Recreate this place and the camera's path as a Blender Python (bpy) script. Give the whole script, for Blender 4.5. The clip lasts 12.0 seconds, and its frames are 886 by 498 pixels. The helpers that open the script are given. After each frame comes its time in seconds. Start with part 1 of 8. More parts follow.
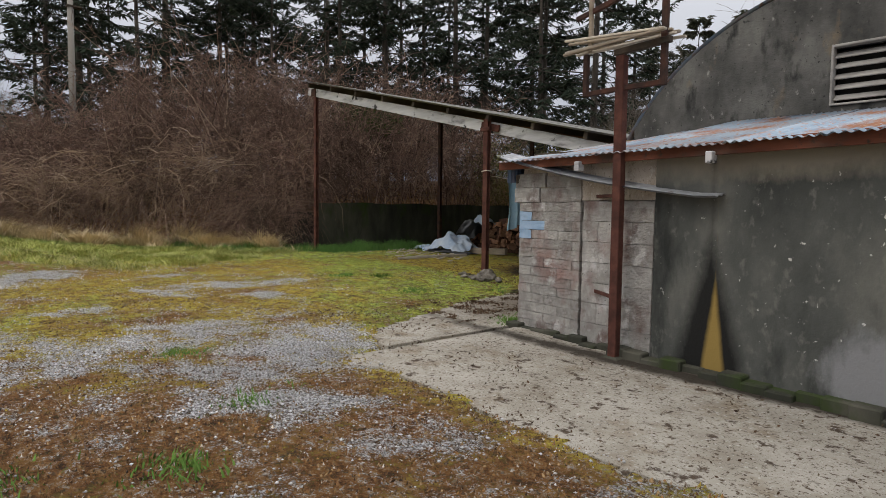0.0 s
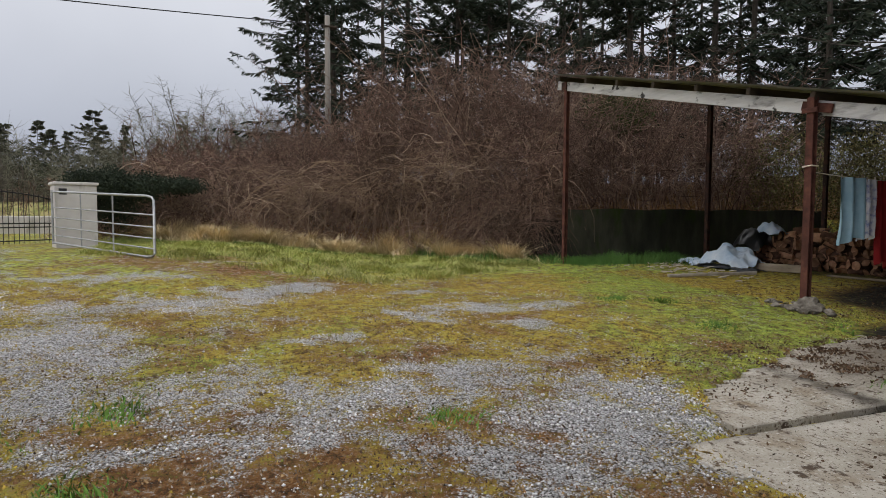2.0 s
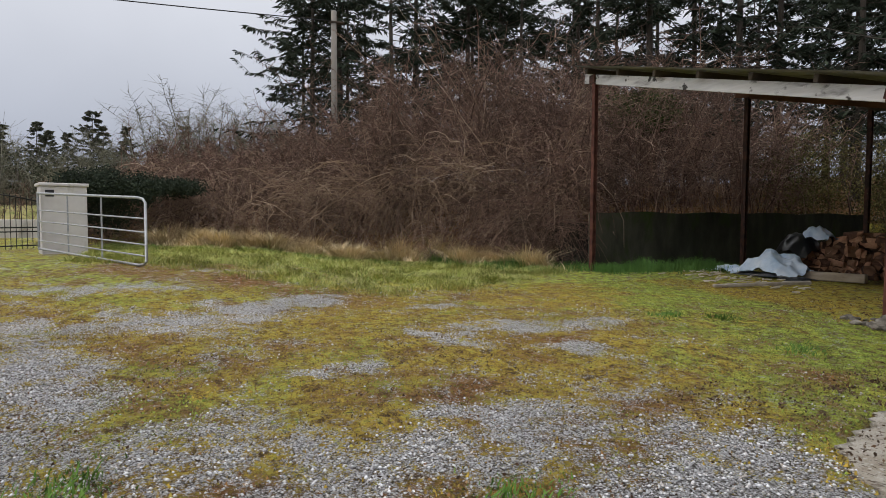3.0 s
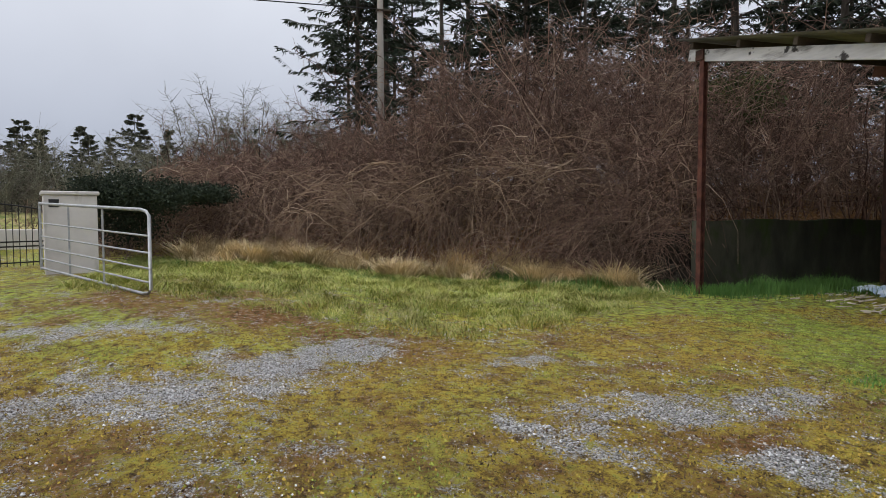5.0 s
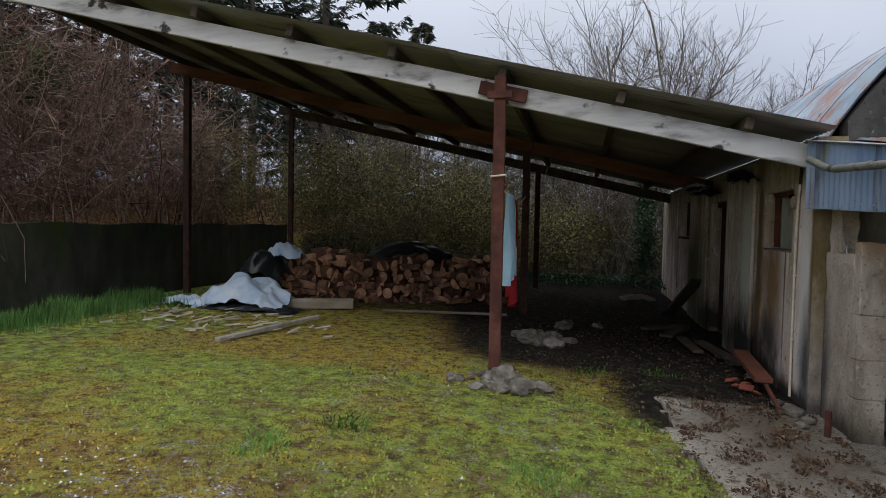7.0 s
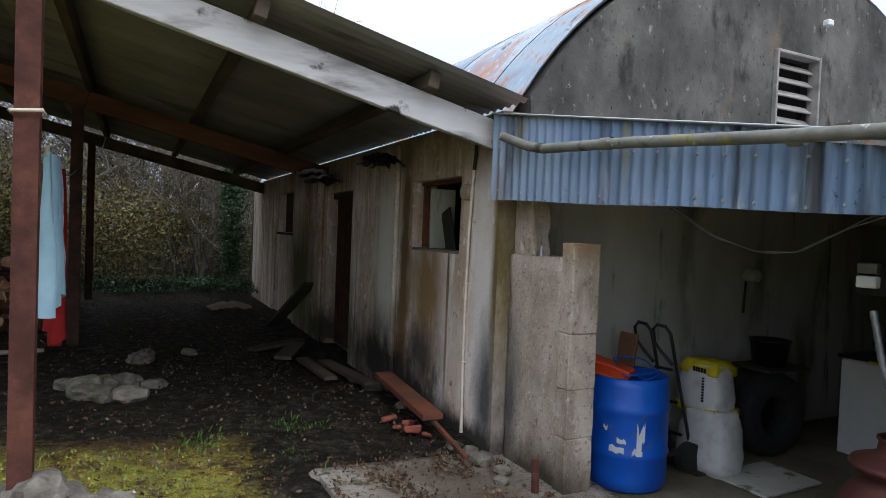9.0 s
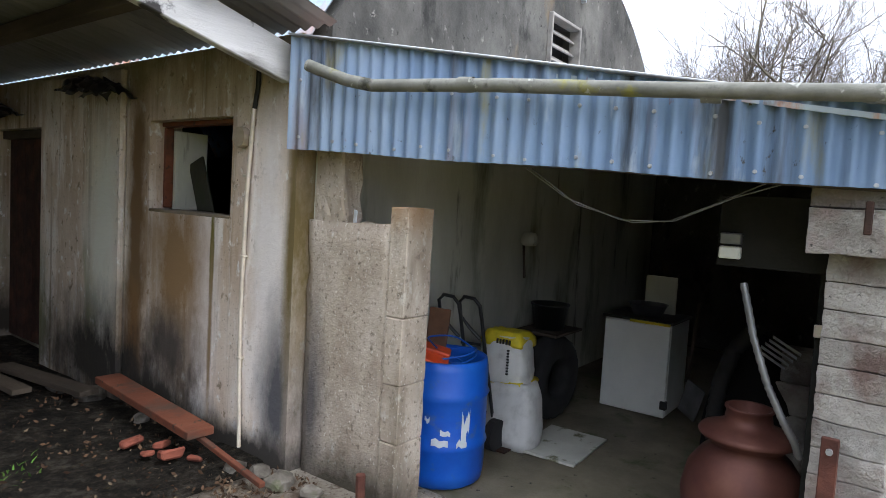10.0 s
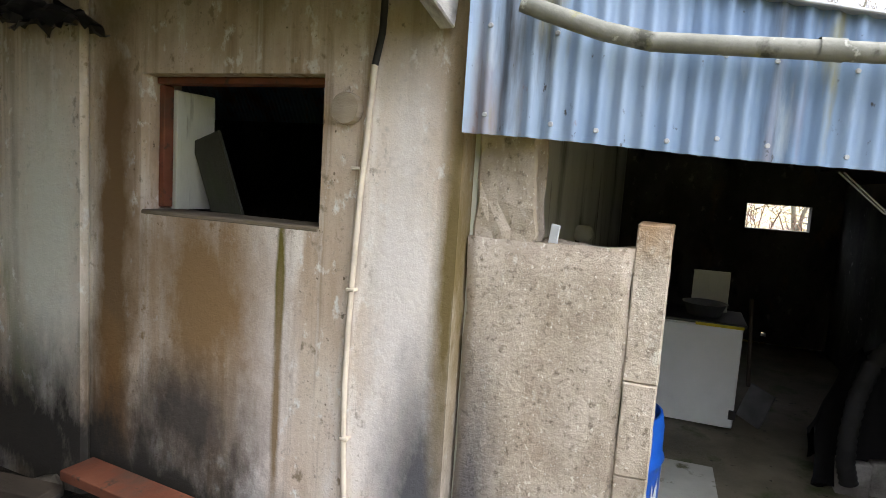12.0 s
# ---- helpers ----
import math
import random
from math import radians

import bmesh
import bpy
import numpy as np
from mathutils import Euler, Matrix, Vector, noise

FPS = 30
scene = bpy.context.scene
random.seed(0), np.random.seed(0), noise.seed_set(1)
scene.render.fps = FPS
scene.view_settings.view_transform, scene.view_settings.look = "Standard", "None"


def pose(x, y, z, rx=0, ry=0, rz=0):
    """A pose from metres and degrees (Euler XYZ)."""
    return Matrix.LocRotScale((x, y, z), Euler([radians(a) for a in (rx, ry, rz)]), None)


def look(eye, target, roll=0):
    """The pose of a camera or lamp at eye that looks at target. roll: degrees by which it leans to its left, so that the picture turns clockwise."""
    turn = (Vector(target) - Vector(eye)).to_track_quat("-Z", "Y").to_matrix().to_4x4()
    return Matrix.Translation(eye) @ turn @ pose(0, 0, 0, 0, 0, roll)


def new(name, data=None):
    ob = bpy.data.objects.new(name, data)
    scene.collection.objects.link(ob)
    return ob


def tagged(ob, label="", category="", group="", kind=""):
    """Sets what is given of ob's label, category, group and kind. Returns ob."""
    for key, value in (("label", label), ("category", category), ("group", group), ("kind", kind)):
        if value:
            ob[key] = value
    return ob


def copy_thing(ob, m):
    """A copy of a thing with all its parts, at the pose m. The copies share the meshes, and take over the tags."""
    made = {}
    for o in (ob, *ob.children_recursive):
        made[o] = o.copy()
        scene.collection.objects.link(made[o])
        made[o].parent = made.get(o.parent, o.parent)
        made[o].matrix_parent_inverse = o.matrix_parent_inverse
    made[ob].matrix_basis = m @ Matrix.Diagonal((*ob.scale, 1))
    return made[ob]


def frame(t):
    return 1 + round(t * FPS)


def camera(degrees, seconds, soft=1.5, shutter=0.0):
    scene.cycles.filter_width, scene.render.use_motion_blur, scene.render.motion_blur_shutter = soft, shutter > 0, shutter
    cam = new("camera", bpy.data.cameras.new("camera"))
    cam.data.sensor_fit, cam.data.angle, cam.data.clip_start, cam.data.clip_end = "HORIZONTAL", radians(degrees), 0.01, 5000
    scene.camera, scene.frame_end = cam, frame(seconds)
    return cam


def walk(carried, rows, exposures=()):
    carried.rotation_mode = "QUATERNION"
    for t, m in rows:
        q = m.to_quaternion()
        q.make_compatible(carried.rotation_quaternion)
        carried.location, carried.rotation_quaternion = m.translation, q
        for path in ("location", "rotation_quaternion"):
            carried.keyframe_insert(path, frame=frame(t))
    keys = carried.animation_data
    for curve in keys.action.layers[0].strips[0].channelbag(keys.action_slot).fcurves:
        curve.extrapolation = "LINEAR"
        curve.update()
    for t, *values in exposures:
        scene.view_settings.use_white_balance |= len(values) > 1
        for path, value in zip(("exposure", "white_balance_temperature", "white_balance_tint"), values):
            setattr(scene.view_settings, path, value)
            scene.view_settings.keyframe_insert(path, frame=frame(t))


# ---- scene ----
cam = camera(70.8, 12.0, 0.8)
PATH = [
    (0, (0.374, 0.396, 1.202), (-1.125, 1.714, 1.076), 0.7),
    (0.4, (0.083, 0.516, 1.186), (-1.6, 1.589, 1.057), 0.5),
    (0.5, (-0.005, 0.551, 1.188), (-1.733, 1.55, 1.061), 0.4),
    (1, (-0.492, 0.614, 1.189), (-2.328, 1.398, 1.066), 0.3),
    (1.5, (-1.045, 0.653, 1.215), (-2.891, 1.412, 1.096), 0.4),
    (2, (-1.592, 0.75, 1.257), (-3.453, 1.474, 1.14), 0.3),
    (2.5, (-2.186, 0.814, 1.247), (-4.049, 1.533, 1.135), 0.3),
    (3, (-2.78, 0.873, 1.255), (-4.645, 1.586, 1.149), 0.3),
    (3.2, (-3.047, 0.893, 1.256), (-4.925, 1.573, 1.151), 0.3),
    (4.8, (-4.948, 1.219, 1.426), (-6.878, 1.729, 1.319), -0.2),
    (5, (-5.199, 1.306, 1.436), (-7.111, 1.882, 1.332), -0.1),
    (5.5, (-5.802, 1.595, 1.405), (-7.548, 2.566, 1.313), -0.2),
    (6, (-6.358, 1.874, 1.512), (-7.744, 3.312, 1.411), 0.4),
    (6.5, (-6.86, 2.222, 1.481), (-7.745, 4.014, 1.393), 0.5),
    (7, (-7.207, 2.725, 1.459), (-7.635, 4.678, 1.379), 1.1),
    (7.5, (-7.437, 3.22, 1.449), (-7.433, 5.218, 1.369), 1.5),
    (7.6, (-7.474, 3.325, 1.449), (-7.391, 5.322, 1.38), 1.9),
    (7.7, (-7.502, 3.464, 1.462), (-7.336, 5.456, 1.391), 1.7),
    (9.3, (-7.503, 5.379, 1.405), (-6.447, 7.077, 1.349), 2.9),
    (9.5, (-7.492, 5.606, 1.401), (-6.301, 7.211, 1.335), 3.2),
    (10, (-7.484, 6.14, 1.4), (-5.874, 7.318, 1.26), 3.3),
    (10.5, (-7.51, 6.613, 1.388), (-5.675, 7.386, 1.203), 4.1),
    (11, (-7.505, 7.135, 1.405), (-5.647, 7.849, 1.205), 4.2),
    (11.2, (-7.496, 7.354, 1.388), (-5.635, 8.057, 1.186), 4.0),
    (11.5, (-7.473, 7.652, 1.425), (-5.608, 8.345, 1.226), 4.1),
    (12, (-7.34, 8.1, 1.494), (-5.484, 8.81, 1.266), 3.7),
]
exposures = [(0.0, 0.27, 6750, 10), (2.5, 0.27, 6650, 10), (5.0, 0.31, 6500, 10), (6.5, 0.20, 6250, 10), (7.7, 0.22, 6150, 10), (9.3, 1.15, 6000, 10), (10.0, 1.65, 6100, 10), (10.5, 1.58, 6100, 10), (11.0, 1.5, 6200, 10), (11.5, 1.82, 6300, 10), (12.0, 2.3, 6450, 10)]
walk(cam, [(t, look(eye, target, roll)) for t, eye, target, roll in PATH], exposures)

# ---- world and sun: a bright overcast day, zenith lighter than the horizon ----
world = bpy.data.worlds.new("overcast")
scene.world = world
world.use_nodes = True
wn, wl = world.node_tree.nodes, world.node_tree.links
bg = wn["Background"]
sky = wn.new("ShaderNodeTexSky")
sky.sky_type, sky.sun_disc = "NISHITA", False
sky.sun_elevation, sky.sun_rotation = radians(48), radians(200)
sky.air_density, sky.dust_density = 1.0, 4.0
wtc = wn.new("ShaderNodeTexCoord")
wsep = wn.new("ShaderNodeSeparateXYZ")
wl.new(wtc.outputs["Generated"], wsep.inputs[0])
wmap = wn.new("ShaderNodeMapRange")
wmap.inputs["From Min"].default_value, wmap.inputs["From Max"].default_value = 0.0, 0.9
wmap.inputs["To Min"].default_value, wmap.inputs["To Max"].default_value = 0.0, 1.0
wl.new(wsep.outputs[2], wmap.inputs[0])
wramp = wn.new("ShaderNodeValToRGB")
wramp.color_ramp.elements[0].color = (0.182, 0.208, 0.275, 1)
wramp.color_ramp.elements[1].color = (0.97, 0.98, 1.0, 1)
wl.new(wmap.outputs[0], wramp.inputs[0])
wnoise = wn.new("ShaderNodeTexNoise")
wnoise.inputs["Scale"].default_value, wnoise.inputs["Detail"].default_value = 2.2, 5
wl.new(wtc.outputs["Generated"], wnoise.inputs["Vector"])
wcl = wn.new("ShaderNodeMapRange")
wcl.inputs["To Min"].default_value, wcl.inputs["To Max"].default_value = 17.0, 25.0
wl.new(wnoise.outputs["Fac"], wcl.inputs[0])
wmul = wn.new("ShaderNodeVectorMath")
wmul.operation = "SCALE"
wl.new(wramp.outputs[0], wmul.inputs[0])
wl.new(wcl.outputs[0], wmul.inputs["Scale"])
wmix = wn.new("ShaderNodeMix")
wmix.data_type = "RGBA"
wmix.inputs[0].default_value = 0.9
wl.new(sky.outputs[0], wmix.inputs[6])
wl.new(wmul.outputs[0], wmix.inputs[7])
wl.new(wmix.outputs[2], bg.inputs[0])
bg.inputs[1].default_value = 0.065
sun = new("sun", bpy.data.lights.new("sun", "SUN"))
sun.data.energy, sun.data.angle, sun.data.color = 0.6, radians(25), (1.0, 0.97, 0.92)
sun.matrix_world = look((-6, -8, 14), (-6, 4, 0))

# ---- materials ----
MATS = {}


def surf(name, cols, scale=3.0, rough=0.85, metal=0.0, bump=0.3, bscale=60.0, stretch=(1, 1, 1), stains=(), detail=8.0, vary=0.0, spec=0.3, bdist=0.01, spots=(), bstretch=None, wedges=()):
    """Noise-graded surface: cols over one noise, then stains (colour, scale, low, high, stretch) laid on by further noises."""
    m = bpy.data.materials.new(name)
    m.use_nodes = True
    n, l = m.node_tree.nodes, m.node_tree.links
    p = n["Principled BSDF"]
    p.inputs["Roughness"].default_value, p.inputs["Metallic"].default_value = rough, metal
    p.inputs["Specular IOR Level"].default_value = spec
    tc = n.new("ShaderNodeTexCoord")

    def tex(sc, st, det=detail, rgh=0.6):
        mp = n.new("ShaderNodeMapping")
        mp.inputs["Scale"].default_value = st
        l.new(tc.outputs["Object"], mp.inputs["Vector"])
        t = n.new("ShaderNodeTexNoise")
        t.inputs["Scale"].default_value, t.inputs["Detail"].default_value, t.inputs["Roughness"].default_value = sc, det, rgh
        l.new(mp.outputs[0], t.inputs["Vector"])
        return t.outputs["Fac"]
    r = n.new("ShaderNodeValToRGB")
    e = r.color_ramp.elements
    while len(e) < len(cols):
        e.new(0.5)
    for i, c in enumerate(cols):
        e[i].position = 0.3 + 0.4 * i / max(1, len(cols) - 1)
        e[i].color = (*c, 1)
    l.new(tex(scale, stretch), r.inputs[0])
    out = r.outputs[0]
    for col, sc, lo, hi, st in stains:
        k = n.new("ShaderNodeMapRange")
        k.inputs["From Min"].default_value, k.inputs["From Max"].default_value = lo, hi
        l.new(tex(sc, st), k.inputs[0])
        x = n.new("ShaderNodeMix")
        x.data_type = "RGBA"
        l.new(k.outputs[0], x.inputs[0])
        l.new(out, x.inputs[6])
        x.inputs[7].default_value = (*col, 1)
        out = x.outputs[2]
    for col, centre, half, soft in spots:
        mp = n.new("ShaderNodeMapping")
        mp.inputs["Location"].default_value = [-c / s for c, s in zip(centre, half)]
        mp.inputs["Scale"].default_value = [1 / s for s in half]
        l.new(tc.outputs["Object"], mp.inputs["Vector"])
        ln = n.new("ShaderNodeVectorMath")
        ln.operation = "LENGTH"
        l.new(mp.outputs[0], ln.inputs[0])
        ad = n.new("ShaderNodeMath")
        ad.operation, ad.inputs[1].default_value = "MULTIPLY_ADD", 1.6
        l.new(tex(5.0, (1, 1, 0.5), 8.0, 0.7), ad.inputs[0])
        l.new(ln.outputs["Value"], ad.inputs[2])
        k = n.new("ShaderNodeMapRange")
        k.inputs["From Min"].default_value, k.inputs["From Max"].default_value = 1.8 + soft, 1.8 - soft
        l.new(ad.outputs[0], k.inputs[0])
        x = n.new("ShaderNodeMix")
        x.data_type = "RGBA"
        l.new(k.outputs[0], x.inputs[0])
        l.new(out, x.inputs[6])
        x.inputs[7].default_value = (*col, 1)
        out = x.outputs[2]
    for col, cx, half, zb, zt, soft in wedges:
        # a stain that narrows to a point upward
        sp = n.new("ShaderNodeSeparateXYZ")
        l.new(tc.outputs["Object"], sp.inputs[0])
        dx = n.new("ShaderNodeMath")
        dx.operation, dx.inputs[1].default_value = "SUBTRACT", cx
        l.new(sp.outputs[0], dx.inputs[0])
        ax = n.new("ShaderNodeMath")
        ax.operation = "ABSOLUTE"
        l.new(dx.outputs[0], ax.inputs[0])
        wz = n.new("ShaderNodeMapRange")
        wz.inputs["From Min"].default_value, wz.inputs["From Max"].default_value = zb, zt
        wz.inputs["To Min"].default_value, wz.inputs["To Max"].default_value = half, -0.02
        l.new(sp.outputs[2], wz.inputs[0])
        wn_ = n.new("ShaderNodeMath")
        wn_.operation, wn_.inputs[1].default_value = "MULTIPLY_ADD", soft * 1.5
        l.new(tex(9.0, (1, 1, 0.6), 6.0, 0.7), wn_.inputs[0])
        l.new(wz.outputs[0], wn_.inputs[2])
        df = n.new("ShaderNodeMath")
        df.operation = "SUBTRACT"
        l.new(wn_.outputs[0], df.inputs[0])
        l.new(ax.outputs[0], df.inputs[1])
        k = n.new("ShaderNodeMapRange")
        k.inputs["From Min"].default_value, k.inputs["From Max"].default_value = soft * 0.75 - soft, soft * 0.75 + soft
        l.new(df.outputs[0], k.inputs[0])
        x = n.new("ShaderNodeMix")
        x.data_type = "RGBA"
        l.new(k.outputs[0], x.inputs[0])
        l.new(out, x.inputs[6])
        x.inputs[7].default_value = (*col, 1)
        out = x.outputs[2]
    if vary:
        oi = n.new("ShaderNodeObjectInfo")
        k = n.new("ShaderNodeMapRange")
        k.inputs["To Min"].default_value, k.inputs["To Max"].default_value = 1 - vary, 1 + vary
        l.new(oi.outputs["Random"], k.inputs[0])
        h = n.new("ShaderNodeHueSaturation")
        l.new(k.outputs[0], h.inputs["Value"])
        l.new(out, h.inputs["Color"])
        out = h.outputs[0]
    l.new(out, p.inputs["Base Color"])
    if bump:
        b = n.new("ShaderNodeBump")
        b.inputs["Strength"].default_value, b.inputs["Distance"].default_value = bump, bdist
        l.new(tex(bscale, bstretch or stretch, 6.0, 0.7), b.inputs["Height"])
        l.new(b.outputs[0], p.inputs["Normal"])
    MATS[name] = m
    return m


SIDE_X = -5.16
BIG = 9.0
render_wall = surf("weathered_render", [(0.48, 0.36, 0.255), (0.66, 0.55, 0.45), (0.78, 0.70, 0.61)], 1.7, 0.92, bump=0.5, bscale=22, stretch=(1, 1.1, 0.5), bstretch=(1, 1, 0.8), detail=14, bdist=0.012,
                   stains=[((0.83, 0.77, 0.72), 2.2, 0.52, 0.60, (1, 1.6, 0.4)), ((0.38, 0.25, 0.14), 1.1, 0.53, 0.66, (1, 1.4, 0.3)), ((0.24, 0.165, 0.09), 4.0, 0.51, 0.68, (1, 2.2, 0.08)), ((0.82, 0.77, 0.73), 4.6, 0.57, 0.72, (1, 2.2, 0.10)),
                           ((0.22, 0.23, 0.10), 2.0, 0.60, 0.74, (1, 1.3, 0.25)), ((0.82, 0.80, 0.77), 14.0, 0.58, 0.66, (1, 1, 0.7)), ((0.30, 0.24, 0.17), 16.0, 0.60, 0.68, (1, 1, 0.8)), ((0.16, 0.125, 0.09), 30.0, 0.65, 0.71, (1, 1, 0.9)), ((0.42, 0.35, 0.28), 60.0, 0.58, 0.72, (1, 1, 1))],
                   spots=[((0.80, 0.75, 0.73), (SIDE_X, 9.74, 0.60), (BIG, 0.14, 0.60), 0.6), ((0.78, 0.73, 0.71), (SIDE_X, 9.10, 1.0), (BIG, 0.15, 0.85), 0.6), ((0.74, 0.74, 0.66), (SIDE_X, 11.0, 1.1), (BIG, 0.24, 0.75), 0.6),
                          ((0.30, 0.19, 0.095), (SIDE_X, 10.08, 0.85), (BIG, 0.34, 0.62), 0.6), ((0.19, 0.12, 0.06), (SIDE_X, 10.60, 1.0), (BIG, 0.12, 1.6), 0.5), ((0.34, 0.18, 0.06), (SIDE_X, 10.62, 0.25), (BIG, 0.10, 0.32), 0.6), ((0.10, 0.10, 0.11), (SIDE_X, 8.98, 0.22), (BIG, 0.14, 0.44), 0.7),
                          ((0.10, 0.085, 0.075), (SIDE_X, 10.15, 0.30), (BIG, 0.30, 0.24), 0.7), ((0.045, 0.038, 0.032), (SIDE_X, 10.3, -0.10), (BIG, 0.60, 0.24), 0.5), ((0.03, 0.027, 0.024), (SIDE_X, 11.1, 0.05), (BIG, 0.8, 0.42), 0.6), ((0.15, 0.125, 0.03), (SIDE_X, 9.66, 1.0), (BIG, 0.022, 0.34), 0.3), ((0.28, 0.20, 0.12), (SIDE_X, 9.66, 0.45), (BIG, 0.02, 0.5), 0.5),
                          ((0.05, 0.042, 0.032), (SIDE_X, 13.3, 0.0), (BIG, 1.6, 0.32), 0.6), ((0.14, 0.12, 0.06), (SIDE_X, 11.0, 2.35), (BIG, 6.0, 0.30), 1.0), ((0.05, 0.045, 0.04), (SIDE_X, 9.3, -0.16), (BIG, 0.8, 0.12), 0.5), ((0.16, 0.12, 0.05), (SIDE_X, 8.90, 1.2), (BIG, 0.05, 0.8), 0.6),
                          ((0.14, 0.16, 0.06), (SIDE_X, 12.4, 0.35), (BIG, 0.35, 0.5), 0.6), ((0.13, 0.14, 0.06), (SIDE_X, 14.6, 0.7), (BIG, 0.9, 0.7), 0.6)])
dark_render = surf("sooty_render", [(0.04, 0.043, 0.04), (0.085, 0.088, 0.08), (0.17, 0.165, 0.145)], 1.3, 0.92, bump=0.7, bscale=40, stretch=(1, 1, 0.6), detail=12,
                   wedges=[((0.012, 0.012, 0.011), -2.18, 0.36, -0.28, 1.05, 0.07), ((0.28, 0.19, 0.055), -2.13, 0.115, -0.26, 0.72, 0.022)],
                   spots=[((0.27, 0.24, 0.19), (-1.6, 5.8, 1.68), (2.2, BIG, 0.16), 0.5), ((0.22, 0.22, 0.225), (-0.85, 5.8, 0.0), (0.34, BIG, 0.32), 0.3)],
                   stains=[((0.36, 0.34, 0.28), 1.3, 0.66, 0.78, (1, 1, 0.5)), ((0.55, 0.54, 0.50), 17.0, 0.665, 0.69, (1, 1, 1)), ((0.13, 0.13, 0.115), 12.0, 0.56, 0.68, (1, 1, 0.7)), ((0.025, 0.027, 0.025), 2.4, 0.55, 0.7, (1, 1, 0.35))])
gable_render = surf("gable_render", [(0.04, 0.04, 0.037), (0.095, 0.092, 0.085), (0.17, 0.165, 0.15)], 1.8, 0.92, bump=0.8, bscale=26, stretch=(1, 1, 0.7), bstretch=(1, 1, 1), detail=12,
                    stains=[((0.26, 0.25, 0.23), 9.0, 0.62, 0.70, (1, 1, 0.8)), ((0.22, 0.16, 0.095), 1.6, 0.58, 0.72, (1, 1, 0.5)), ((0.03, 0.03, 0.028), 4.0, 0.56, 0.68, (1, 1, 0.5)), ((0.03, 0.03, 0.028), 22.0, 0.62, 0.69, (1, 1, 0.9))])
inner_render = surf("damp_inner_render", [(0.40, 0.40, 0.33), (0.54, 0.54, 0.46), (0.66, 0.66, 0.58)], 1.6, 0.9, bump=0.4, bscale=40, stretch=(1, 1, 0.35), detail=9,
                    stains=[((0.10, 0.11, 0.06), 2.2, 0.55, 0.72, (1, 1, 0.25)), ((0.08, 0.08, 0.06), 5.0, 0.62, 0.72, (1, 1, 0.15))])
concrete = surf("cast_concrete", [(0.33, 0.265, 0.205), (0.46, 0.395, 0.325), (0.56, 0.495, 0.425)], 4.5, 0.92, bump=0.9, bscale=32, stretch=(1, 1, 0.7), bstretch=(1, 1, 1), detail=14, bdist=0.012,
                stains=[((0.20, 0.165, 0.12), 3.0, 0.57, 0.72, (1, 1, 0.2)), ((0.20, 0.17, 0.13), 7.0, 0.62, 0.76, (1.2, 1.2, 0.15)), ((0.58, 0.55, 0.49), 11.0, 0.60, 0.70, (1, 1, 0.6)), ((0.22, 0.185, 0.145), 36.0, 0.56, 0.68, (1, 1, 0.9)), ((0.66, 0.62, 0.55), 60.0, 0.60, 0.68, (1, 1, 0.8))],
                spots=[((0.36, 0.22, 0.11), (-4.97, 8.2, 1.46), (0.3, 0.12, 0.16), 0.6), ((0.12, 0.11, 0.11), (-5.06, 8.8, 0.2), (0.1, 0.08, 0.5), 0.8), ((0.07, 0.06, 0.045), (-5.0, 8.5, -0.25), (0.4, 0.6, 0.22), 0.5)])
moss_concrete = surf("mossy_old_concrete", [(0.02, 0.022, 0.016), (0.048, 0.048, 0.036), (0.095, 0.09, 0.07)], 1.5, 0.95, bump=0.5, bscale=30, stretch=(1, 1, 0.4),
                     stains=[((0.035, 0.055, 0.012), 2.0, 0.52, 0.68, (1, 1, 0.5))])
slab_mat = surf("worn_slab", [(0.30, 0.265, 0.215), (0.42, 0.385, 0.33), (0.52, 0.485, 0.43)], 1.9, 0.9, bump=1.0, bscale=70, detail=14, bdist=0.02,
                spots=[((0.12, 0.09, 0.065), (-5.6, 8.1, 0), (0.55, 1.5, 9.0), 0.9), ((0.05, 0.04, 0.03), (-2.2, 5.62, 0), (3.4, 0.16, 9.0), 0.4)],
                stains=[((0.28, 0.225, 0.16), 2.2, 0.54, 0.70, (1, 1, 1)), ((0.075, 0.052, 0.036), 6.5, 0.58, 0.64, (1, 1, 1)), ((0.58, 0.56, 0.52), 34.0, 0.58, 0.66, (1, 1, 1)), ((0.13, 0.09, 0.055), 12.0, 0.60, 0.70, (1, 1, 1)), ((0.10, 0.07, 0.045), 26.0, 0.58, 0.64, (1, 1, 1)), ((0.10, 0.07, 0.045), 60.0, 0.57, 0.66, (1, 1, 1))])
floor_mat = surf("dirty_floor", [(0.098, 0.085, 0.058), (0.176, 0.156, 0.111), (0.273, 0.247, 0.182)], 1.6, 0.55, bump=0.4, bscale=40,
                 stains=[((0.06, 0.08, 0.02), 3.0, 0.56, 0.7, (1, 1, 1)), ((0.025, 0.02, 0.015), 16.0, 0.64, 0.7, (1, 1, 1))])
